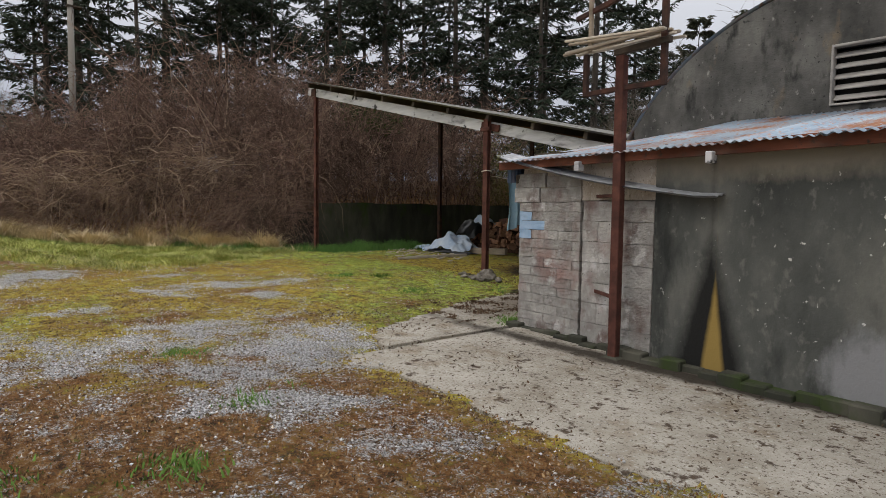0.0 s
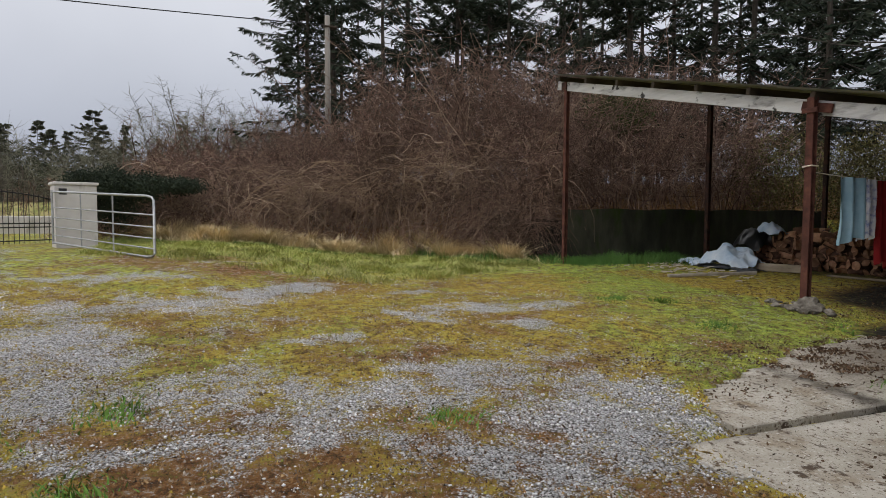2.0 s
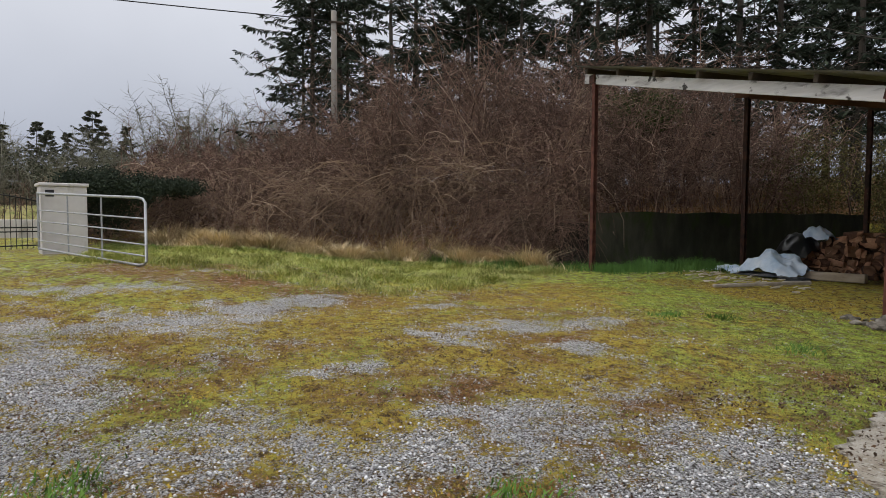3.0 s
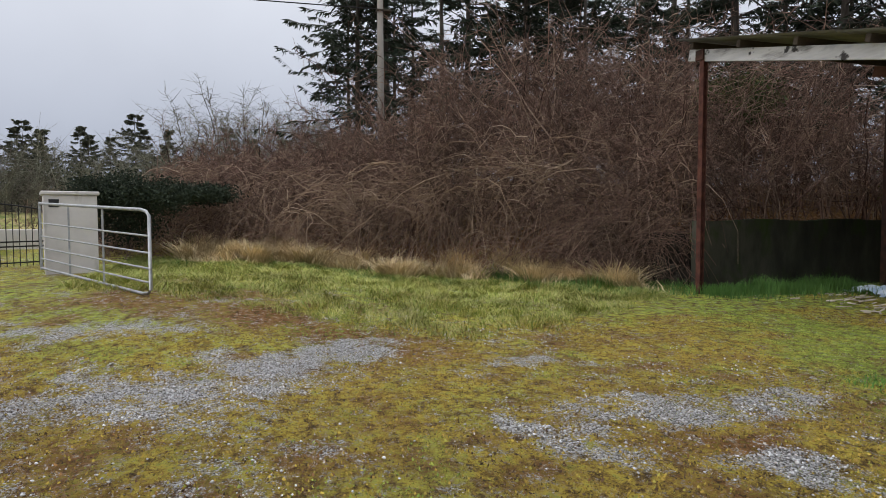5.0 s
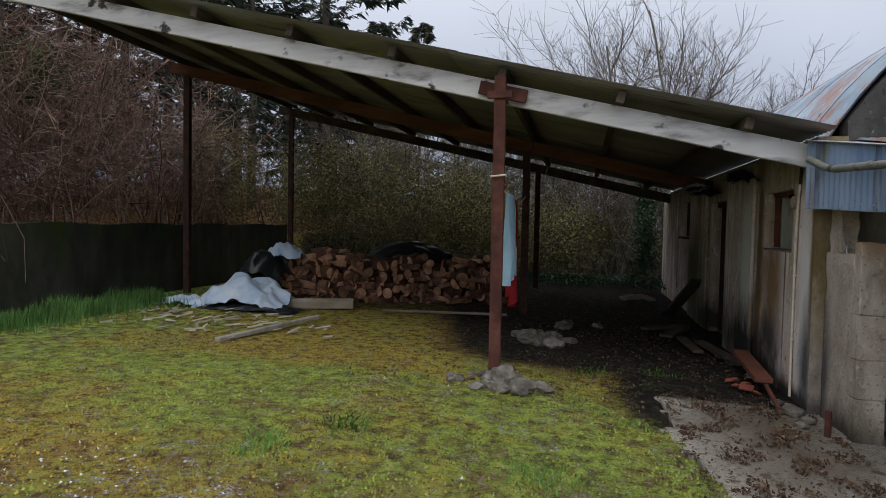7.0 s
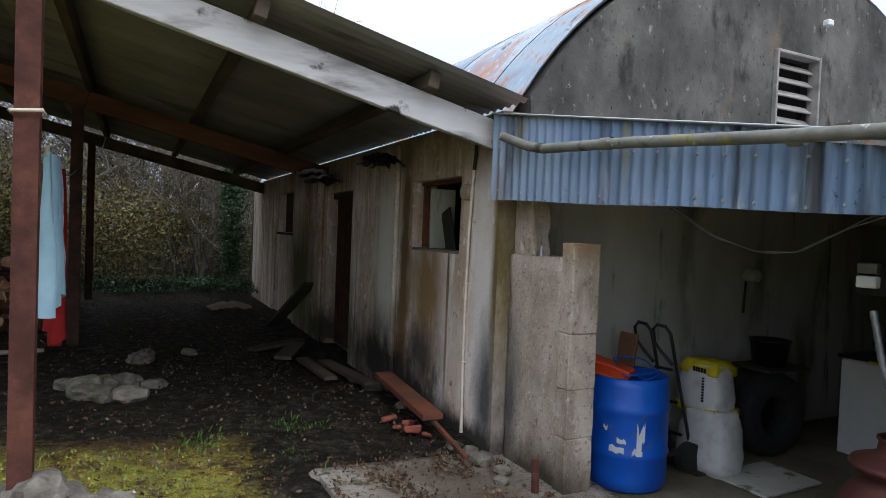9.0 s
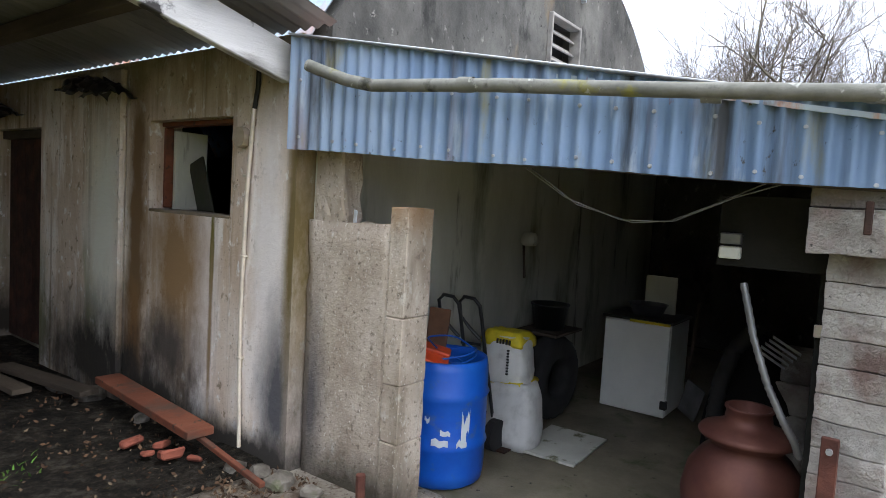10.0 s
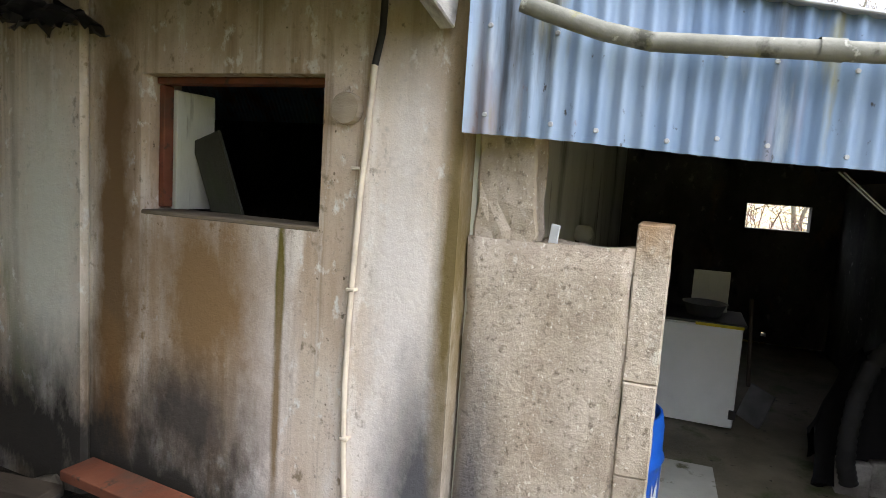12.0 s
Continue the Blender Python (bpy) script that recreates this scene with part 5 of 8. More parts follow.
def pole_shed():
    t = thing("pole_shed", "open pole barn of rusted posts under a sloping corrugated roof", "open shed", (-10, 13, 0))
    for i, (x, y) in enumerate(POSTS):
        g = float(ground_z(np.array(x), np.array(y))) - 0.25
        w = 0.055 if i < 2 else 0.06
        top = beam_low(x) + (0.24 if i == 1 else 0.02)
        yy = y if i != 1 else y - 0.13
        sec = [(-w, -0.045), (w, -0.045), (w, -0.033), (0.012, -0.033), (0.012, 0.033), (w, 0.033), (w, 0.045), (-w, 0.045), (-w, 0.033), (-0.012, 0.033), (-0.012, -0.033), (-w, -0.033)]
        bm = bmesh.new()
        lo, hi = [bm.verts.new((x + p, yy + q, g)) for p, q in sec], [bm.verts.new((x + p, yy + q, top)) for p, q in sec]
        bm.faces.new(lo), bm.faces.new(hi)
        for j in range(12):
            bm.faces.new((lo[j], lo[(j + 1) % 12], hi[(j + 1) % 12], hi[j]))
        part("post", bm, rust if i < 2 else dark_rust, t, "rusted steel section" if i < 2 else "")
    for y, mat, lab, w in ((8.96, white_timber, "grey-white weathered beam", 0.06), (13.4, rust_beam, "reddish-brown beam", 0.07), (17.8, dark_timber, "dark beam", 0.07)):
        for x0, x1 in ((-14.95, -8.03), (-8.02, -5.17)):
            part("beam", beam_between((x0, y, beam_low(x0) + 0.105), (x1, y, beam_low(x1) + 0.105), w, 0.205, 0.006), mat, t, lab)
    # splice plate at the front post
    part("bracket", beam_between((-8.22, 8.90, beam_low(-8.22) + 0.11), (-7.75, 8.90, beam_low(-7.75) + 0.11), 0.03, 0.13), rust, t, "rusted splice plate")
    part("bracket", boxed((-8.12, 8.76, beam_low(-8.0) + 0.02), (-7.88, 8.79, beam_low(-8.0) + 0.09), 0.004), rust, t)
    part("bracket", boxed((-14.72, 8.89, beam_low(-14.6) + 0.02), (-14.52, 8.925, beam_low(-14.6) + 0.2), 0.004), dark_rust, t)
    x = -14.72
    while x < -5.2:
        z = beam_low(x) + 0.21
        part("purlin", boxed((-0.04, 8.80, 0), (0.04, 18.0, 0.115), 0.006, pose(x, 0, z, 0, 12.9, 0)), dark_timber, t)
        x += 1.12 if x < -6.6 else 1.0
    dirx = np.array([1.0, 0, -0.2288])
    y = 8.70
    while y < 18.0:
        for k in range(3):
            L = 3.42
            o = np.array([-14.98, y, beam_low(-14.98) + 0.355]) + dirx / np.linalg.norm(dirx) * (k * 3.32) + np.array([0, 0, 0.006 * (2 - k)])
            v, f = corrugated(o, dirx, (0, 1, 0), L + (0.10 if k == 2 else 0), 1.02, pitch=0.10, depth=0.024, seg=6, thick=0.005)
            part("roof_sheet", fill("roof_sheet", v, f, grey_tin), None, t)
        y += 0.95
    return t


pole_shed()


def low_wall():
    bm = bmesh.new()
    ys = np.linspace(9.28, 18.4, 40)
    for a, b in zip(ys, ys[1:]):
        vs = box(bm, (-15.22, a, -0.3), (-15.0, b, 1.36 + 0.02 * math.sin(a * 3.1)))
    bmesh.ops.remove_doubles(bm, verts=bm.verts, dist=1e-3)
    structure("wall_low", bm, moss_concrete, "low dark mossy concrete wall against the bank", "wall")


low_wall()

# ---- log pile ----
def log_shapes():
    out = []
    for i in range(14):
        r, L, n = random.uniform(0.075, 0.12), random.uniform(0.24, 0.38), random.choice((3, 3, 4, 4, 5, 5, 5, 6))
        spread = 2 * math.pi if n == 6 else random.uniform(1.4, 3.2)
        ring = [(0.0, 0.0)] if spread < 6 else []
        k = 7 if spread < 6 else 10
        ring += [(r * random.uniform(0.9, 1.08) * math.cos(spread * j / (k if spread > 6 else k - 1)), r * random.uniform(0.9, 1.08) * math.sin(spread * j / (k if spread > 6 else k - 1))) for j in range(k)]
        cx, cy = sum(p[0] for p in ring) / len(ring), sum(p[1] for p in ring) / len(ring)
        bm = bmesh.new()
        a = [bm.verts.new((x - cx, -L / 2 + random.uniform(-0.01, 0.01), y - cy)) for x, y in ring]
        b = [bm.verts.new((x - cx, L / 2, y - cy)) for x, y in ring]
        fa, fb = bm.faces.new(a), bm.faces.new(b)
        fa.material_index = fb.material_index = 1
        for j in range(len(ring)):
            f = bm.faces.new((a[j], a[(j + 1) % len(ring)], b[(j + 1) % len(ring)], b[j]))
            if spread < 6 and j in (0, len(ring) - 1):
                f.material_index = 1
        bmesh.ops.recalc_face_normals(bm, faces=bm.faces)
        me = bpy.data.meshes.new("log")
        bm.to_mesh(me)
        bm.free()
        me.materials.append(log_bark), me.materials.append(log_cut)
        out.append(me)
    return out


def log_pile():
    shapes = log_shapes()
    t = thing("log_pile", "heap of split firewood logs, reddish brown, stacked loosely", "log pile", (-10.7, 13.9, 0))
    a, b = Vector((-12.75, 12.95, 0)), Vector((-8.55, 14.25, 0))
    along = (b - a).normalized()
    deep = Vector((-along.y, along.x, 0))
    n = 26
    U, W = np.meshgrid(np.linspace(0, 1, n), np.linspace(0, 1, 9))
    hh = 0.10 + 0.80 * np.clip(0.30 + U * 3.2, 0, 1) * np.sin(np.pi * np.clip(0.22 + W * 0.78, 0, 1)) ** 0.5 * (1.02 - 0.30 * U)
    X = a.x + (b.x - a.x) * U + deep.x * (0.26 + 1.2 * W)
    Y = a.y + (b.y - a.y) * U + deep.y * (0.26 + 1.2 * W)
    edge_ = (U > 0.001) & (U < 0.999) & (W > 0.001) & (W < 0.999)
    v = np.stack([X, Y, np.where(edge_, hh, -0.1)], -1).reshape(-1, 3)
    part("heap_core", fill("heap_core", v, grid_faces(9, n), log_bark), None, t)
    count = 0
    for row in range(9):
        for i in range(34):
            f = (i + 0.5 * (row % 2) + random.uniform(-0.2, 0.2)) / 34
            top = 0.98 * min(1, 0.30 + f * 3.2) * (0.92 + 0.10 * math.sin(f * 9) + 0.07 * math.sin(f * 23)) * (1.06 - 0.30 * f)
            z = 0.06 + row * 0.118 + random.uniform(-0.02, 0.02)
            if z > top or not 0 <= f <= 1 or count >= 295:
                continue
            c = a.lerp(b, f) + deep * (0.14 + 0.035 * row + random.uniform(-0.14, 0.10))
            o = part("log", shapes[int(rng.integers(len(shapes)))], None, t)
            o.matrix_basis = pose(c.x, c.y, z, random.uniform(-34, 34), random.uniform(0, 360), math.degrees(math.atan2(along.y, along.x)) + random.gauss(0, 70))
            count += 1
    # black sheet and planks on top
    s = thing("black_sheeting", "crumpled black plastic sheeting over the log heap", "plastic sheeting", (-10.3, 14.6, 1.0))
    part("sheet", crumple((-10.5, 14.65, 0.76), 1.6, 0.9, 0.34, 3, 20), None, s)
    s["label"] = "crumpled black plastic sheeting over the log heap"
    p = thing("plank", "long grey plank lying on the log heap", "plank", (-9.2, 14.6, 1.0))
    part("board", beam_between((-10.0, 14.6, 0.98), (-8.5, 14.95, 0.76), 0.16, 0.04), dark_timber, p)
    p = thing("timber_baulk", "squared reddish timber baulk in front of the log heap", "timber baulk", (-11.4, 11.7, 0))
    part("baulk", beam_between((-11.95, 12.25, 0.09), (-10.85, 12.5, 0.11), 0.14, 0.17, 0.012), bare_timber, p)
    s = thing("black_sheeting", "black plastic sheet hanging at the end of the heap", "plastic sheeting", (-12.8, 13.0, 0.4))
    part("sheet", crumple((-12.75, 13.05, 0.42), 0.9, 0.8, 0.5, 8, 16), None, s)
    s = thing("blue_tarpaulin", "pale blue tarpaulin flap on top of the log heap", "tarpaulin", (-12.5, 13.3, 0.8))
    part("sheet", crumple((-12.45, 13.2, 0.80), 0.7, 0.45, 0.22, 21, 14, tarp_white), None, s)


def crumple(c, lx, ly, h, seed, n=18, mat=None):
    """A crumpled sheet draped as a low hump."""
    u, w = np.meshgrid(np.linspace(-1, 1, n), np.linspace(-1, 1, n))
    rr = np.clip(1 - (u ** 2 + w ** 2) * 0.7, 0, 1)
    fold = 0.12 * h + 0.03 if mat is not tarp_white else 0.26 * h + 0.05
    X = u * lx / 2 * (1 + 0.12 * smooth_noise(u, w, 3.0, seed)) + 0.06 * smooth_noise(u, w, 6.0, seed + 1)
    Y = w * ly / 2 * (1 + 0.12 * smooth_noise(u, w, 3.0, seed + 2)) + 0.06 * smooth_noise(u, w, 6.0, seed + 3)
    Z = h * rr + fold * smooth_noise(u, w, 7.0, seed + 4) + 0.25 * fold * np.abs(smooth_noise(u, w, 14.0, seed + 7)) + (0.9 * fold * (0.25 - np.abs(smooth_noise(u, w, 5.0, seed + 9))) if mat is tarp_white else 0.0) + 0.02 * smooth_noise(u, w, 16.0, seed + 5)
    v = np.stack([X + c[0], Y + c[1], Z + c[2]], -1).reshape(-1, 3)
    f = grid_faces(n, n)
    low = v - np.array([0, 0, 0.006])
    return fill("sheet", np.concatenate([v, low]), np.concatenate([f, f[:, ::-1] + len(v)]), mat or black_plastic, True)


log_pile()


def tarpaulin():
    t = thing("tarpaulin", "pale blue and white tarpaulin sheet spread on the ground", "tarpaulin", (-12.8, 12.1, 0))
    part("sheet", crumple((-12.6, 12.2, 0.03), 1.5, 1.0, 0.46, 33, 34, tarp_white), None, t)
    part("loose_corner", crumple((-13.6, 12.05, 0.03), 1.1, 0.5, 0.12, 36, 18, tarp_white), None, t)
    part("dark_hem", crumple((-12.4, 11.85, 0.02), 1.7, 0.6, 0.09, 39, 16, black_plastic), None, t, "black underside folded out")


tarpaulin()


# ---- washing on a line ----
def washing():
    ln = thing("washing_line", "thin cord strung between the shed posts", "cord", (-8.1, 11.2, 1.9))
    v, f = pipe([(-8.0, 8.86, 1.86), (-8.0, 9.6, 1.80), (-8.02, 10.4, 1.77), (-8.06, 12.0, 1.82), (-8.12, 13.36, 1.95)], 0.006, 5)
    part("cord", fill("cord", v, f, pvc_cream), None, ln)
    v, f = pipe([(-8.07, 8.76, 1.93), (-7.93, 8.76, 1.945), (-7.93, 8.9, 1.94), (-8.07, 8.9, 1.93), (-8.07, 8.76, 1.93)], 0.010, 5)
    part("loop", fill("loop", v, f, pvc_cream), None, ln)
    for name, label, mat, y0, y1, z0, z1, x, sd in (("towel", "pale blue towel hanging from the line", towel_blue, 9.40, 9.93, 0.86, 1.80, -7.98, 1), ("towel", "white towel with blue pattern hanging from the line", towel_pattern, 9.96, 10.24, 0.90, 1.78, -8.0, 2),
                                                   ("coat", "red cloth coat hanging from the line", towel_red, 10.28, 10.62, 0.50, 1.77, -8.01, 3)):
        t = thing(name, label, name, (x, (y0 + y1) / 2, z1))
        n = 22
        u, w = np.meshgrid(np.linspace(0, 1, n), np.linspace(0, 1, n))
        Y = y0 + (y1 - y0) * u + 0.04 * np.sin(w * 3 + sd) * w
        Z = z1 - (z1 - z0) * w * (1 + 0.06 * np.sin(u * 5 + sd))
        X = x + (0.02 + 0.05 * w) * np.sin(u * 13 + sd * 2) + 0.02 * smooth_noise(u * 2, w * 2, 3.0, sd)
        p = np.stack([X, Y, Z], -1).reshape(-1, 3)
        f = grid_faces(n, n)
        q = p + np.array([0.008, 0, 0])
        part("cloth", fill("cloth", np.concatenate([p, q]), np.concatenate([f, f[:, ::-1] + len(p)]), mat, True), None, t)
        for yy in (y0 + 0.05, y1 - 0.05):
            part("peg", boxed((x - 0.012, yy - 0.006, z1 - 0.03), (x + 0.012, yy + 0.006, z1 + 0.04), 0.002), bare_timber, t)


washing()

# ---- gate, piers and what lies outside ----
def field_gate():
    t = thing("field_gate", "galvanised tubular steel farm gate standing open", "gate", (-14.4, -0.1, 0.45))
    A, B = Vector((-14.33, -0.05, 0)), Vector((-17.92, -2.36, 0))
    zA, zB = 0.38, 0.53
    d = B - A

    def at(f, h):
        return A + d * f + Vector((0, 0, (zA + (zB - zA) * f) + h))
    H = 1.15
    v, f = pipe([at(1, 0.0), at(0.06, 0.0), at(0.02, 0.02), at(0.0, 0.08), at(0.0, H - 0.08), at(0.02, H - 0.02), at(0.06, H), at(1, H), ], 0.024, 8)
    part("gate_frame", fill("gate_frame", v, f, galv, True), None, t)
    bm = bmesh.new()
    rod(bm, at(1, -0.03), at(1, H + 0.03), 0.024)
    part("hanging_stile", bm, galv, t)
    for h in (0.17, 0.36, 0.57, 0.80):
        bm = bmesh.new()
        rod(bm, at(0, h), at(1, h), 0.014)
        part("bar", bm, galv, t)
    for q in (0.36, 0.68):
        part("upright", beam_between(at(q, 0), at(q, H), 0.03, 0.012), galv, t)


field_gate()


def gate_pier(x, y, z, sx, sy, h, yaw):
    t = thing("gate_pier", "pale painted square gate pier with flat cap", "gate pier", (x, y, z), "gate piers")
    m = pose(x, y, z, 0, 0, yaw)
    part("shaft", boxed((-sx / 2, -sy / 2, -0.3), (sx / 2, sy / 2, h), 0.012, m), pier_white, t)
    part("cap", boxed((-sx / 2 - 0.04, -sy / 2 - 0.04, h), (sx / 2 + 0.04, sy / 2 + 0.04, h + 0.07), 0.015, m), pier_white, t)
    part("sign_plate", boxed((sx / 2, -sy / 2 + 0.08, h - 0.22), (sx / 2 + 0.012, -sy / 2 + 0.24, h - 0.08), 0.002, m), black_plastic, t, "small dark sign plate")


gate_pier(-18.45, -2.02, 0.42, 0.75, 0.85, 1.42, 17)


def iron_gate():
    t = thing("driveway_gate", "black wrought-iron driveway gate with arched top", "gate", (-21, -6, 0.35))
    A, B = Vector((-20.9, -2.9, 0.40)), Vector((-18.3, -5.7, 0.40))
    d = B - A

    def top(f):
        return 1.05 + 0.28 * math.sin(math.pi * min(1, f + 0.1))
    n = 30
    for i in range(n + 1):
        f = i / n
        bm = bmesh.new()
        rod(bm, A + d * f, A + d * f + Vector((0, 0, top(f) + 0.06)), 0.009, 0.009, 6)
        part("bar", bm, black_iron, t)
    for h in (0.08, 0.42, 0.52):
        part("rail", beam_between(A + Vector((0, 0, h)), B + Vector((0, 0, h)), 0.03, 0.03), black_iron, t)
    pts = [A + d * f + Vector((0, 0, top(f))) for f in np.linspace(0, 1, 16)]
    v, f = pipe(pts, 0.018, 6)
    part("top_rail", fill("top_rail", v, f, black_iron), None, t)
    part("meeting_stile", boxed((-0.04, -0.04, 0), (0.04, 0.04, 1.5), 0.004, Matrix.Translation(A + d * 0.45)), black_iron, t)


iron_gate()
tagged(part("road", boxed((-60, -16, 0.0), (-19.4, -2.9, 0.372)), asphalt), "grey tarmac drive outside the gates", "road", kind="structure")
def field_bank():
    """Rough grass rising beyond the road."""
    xs, ys = np.linspace(-60, -29.5, 40), np.linspace(-30, -2.6, 40)
    X, Y = np.meshgrid(xs, ys)
    Z = 0.30 + 1.3 * step(-29.5, -34.0, X) * step(-2.6, -4.5, Y) + 0.10 * smooth_noise(X, Y, 1.1, 81)
    tagged(new("ground_field", fill("ground_field", np.stack([X, Y, Z], -1).reshape(-1, 3), grid_faces(40, 40), field_mat, True)), "rough tan and green grass field beyond the road", "field", kind="structure")


field_bank()
tagged(part("wall_road", boxed((-28.6, -9.5, 0.2), (-28.3, -2.5, 1.05), 0.02), pier_white), "low pale rendered wall across the road", "wall", kind="structure")


def car():
    t = thing("car", "white parked hatchback car seen from behind", "car", (-25.5, -6.9, 0.39))
    m = pose(-25.6, -6.75, 0.372, 0, 0, 15)
    bm = bmesh.new()
    prof = [(-2.0, 0.3), (2.0, 0.3), (2.08, 0.55), (1.98, 0.85), (1.0, 0.98), (0.45, 1.42), (-1.2, 1.46), (-1.9, 1.05), (-2.05, 0.8)]
    a = [bm.verts.new((x, -0.82, z)) for x, z in prof]
    b = [bm.verts.new((x, 0.82, z)) for x, z in prof]
    bm.faces.new(a), bm.faces.new(b)
    for i in range(len(prof)):
        bm.faces.new((a[i], a[(i + 1) % len(prof)], b[(i + 1) % len(prof)], b[i]))
    bmesh.ops.bevel(bm, geom=list(bm.edges), offset=0.07, segments=2, affect="EDGES")
    bmesh.ops.transform(bm, matrix=m, verts=bm.verts)
    part("body", bm, car_white, t, smooth=True)
    for s in (-1, 1):
        part("side_window", boxed((-1.15, s * 0.80, 1.0), (0.45, s * 0.835, 1.34), 0.01, m), car_glass, t)
        part("headlight", boxed((1.93, s * 0.62 - 0.14, 0.68), (2.06, s * 0.62 + 0.14, 0.82), 0.02, m), lamp_red, t, "red tail lamp")
        for x in (-1.3, 1.3):
            bm = bmesh.new()
            rod(bm, m @ Vector((x, s * 0.70, 0.31)), m @ Vector((x, s * 0.86, 0.31)), 0.31, seg=20)
            w = part("wheel", bm, black_rubber, t)
            bm = bmesh.new()
            rod(bm, m @ Vector((x, s * 0.86, 0.31)), m @ Vector((x, s * 0.868, 0.31)), 0.19, seg=16)
            part("rim", bm, galv, w)
    part("rear_window", boxed((0.62, -0.62, 1.05), (0.95, 0.62, 1.30), 0.02, m), car_glass, t)
    part("bumper", boxed((1.95, -0.8, 0.32), (2.13, 0.8, 0.52), 0.03, m), black_plastic, t)


car()


def utility_pole():
    t = thing("utility_pole", "tall grey wooden utility pole", "utility pole", (-28.5, 5.9, 1.5))
    bm = bmesh.new()
    rod(bm, (-28.5, 5.9, 0.8), (-28.5, 5.9, 9.55), 0.15, 0.11, 14)
    part("pole", bm, pole_wood, t, smooth=True)
    part("cleat", boxed((-28.65, 5.75, 9.05), (-28.35, 6.3, 9.12), 0.01), dark_timber, t)
    w = thing("overhead_wire", "thin overhead wire sagging from the pole", "wire", (-28.5, 5.9, 9.2))
    pts = [Vector((-28.5, 5.75, 9.15)).lerp(Vector((-26.0, -30.0, 9.9)), f) - Vector((0, 0, 0.75 * math.sin(math.pi * f))) for f in np.linspace(0, 1, 24)]
    v, f = pipe(pts, 0.022, 5)
    part("wire", fill("wire", v, f, wire_mat), None, w)


utility_pole()

# ---- inside the lean-to ----
FL = -0.285


def barrel():
    c = (-4.36, 8.37, FL)
    t = thing("barrel", "blue plastic barrel with torn white labels, open top", "barrel", c)
    prof = [(0.25, 0.0), (0.275, 0.02), (0.285, 0.10), (0.285, 0.26), (0.297, 0.285), (0.285, 0.31), (0.285, 0.60), (0.297, 0.625), (0.285, 0.65), (0.282, 0.80), (0.272, 0.86), (0.258, 0.865), (0.258, 0.80), (0.262, 0.45), (0.0, 0.45)]
    prof = [(r_, z_ * 0.885) for r_, z_ in prof]
    part("drum", lathe(prof, 36, c), blue_plastic, t, smooth=True)
    for ang, z, w, h in ((216, 0.27, 0.10, 0.05), (222, 0.34, 0.06, 0.035), (245, 0.29, 0.035, 0.18), (250, 0.36, 0.025, 0.12), (200, 0.42, 0.03, 0.03), (243, 0.27, 0.07, 0.04)):
        bm = bmesh.new()
        cols = []
        for i in range(5):
            a = radians(ang) + (i / 4 - 0.5) * w / 0.287
            j = random.uniform(-0.012, 0.012)
            cols.append([bm.verts.new((c[0] + 0.2895 * math.cos(a), c[1] + 0.2895 * math.sin(a), c[2] + z + zz + j)) for zz in (0, h * random.uniform(0.6, 1.1))])
        for p, q in zip(cols, cols[1:]):
            bm.faces.new((p[0], q[0], q[1], p[1]))
        part("label_scrap", bm, label_white, t, "torn white label")
    s = thing("orange_shovel_blade", "orange plastic shovel blade resting in the barrel", "shovel", (-4.42, 8.0, 0.62))
    part("blade", boxed((-0.13, -0.16, -0.012), (0.13, 0.16, 0.012), 0.010, pose(-4.50, 8.42, FL + 0.79, 14, -12, 30)), orange_plastic, s)
    part("ridge", boxed((-0.02, -0.16, 0.0), (0.02, 0.10, 0.03), 0.008, pose(-4.50, 8.42, FL + 0.795, 14, -12, 30)), orange_plastic, s)
    s = thing("brown_board", "short brown board standing in the barrel", "board", (-4.25, 8.1, 0.5))
    part("board", boxed((-0.012, -0.07, 0), (0.012, 0.07, 0.62), 0.004, pose(-4.30, 8.52, FL + 0.40, 3, 6, 20)), brown_board, s)
    s = thing("blue_cable_coil", "coil of thin blue cable inside the barrel", "cable", (-4.25, 7.95, 0.5))
    pts = [(-4.34 + 0.15 * math.cos(a) + 0.02 * math.sin(a * 3.3), 8.33 + 0.15 * math.sin(a), FL + 0.68 + 0.05 * math.sin(a * 0.7) + 0.006 * a) for a in np.linspace(0, 22, 90)]
    v, f = pipe(pts, 0.006, 5)
    part("cable", fill("cable", v, f, blue_plastic), None, s)


barrel()


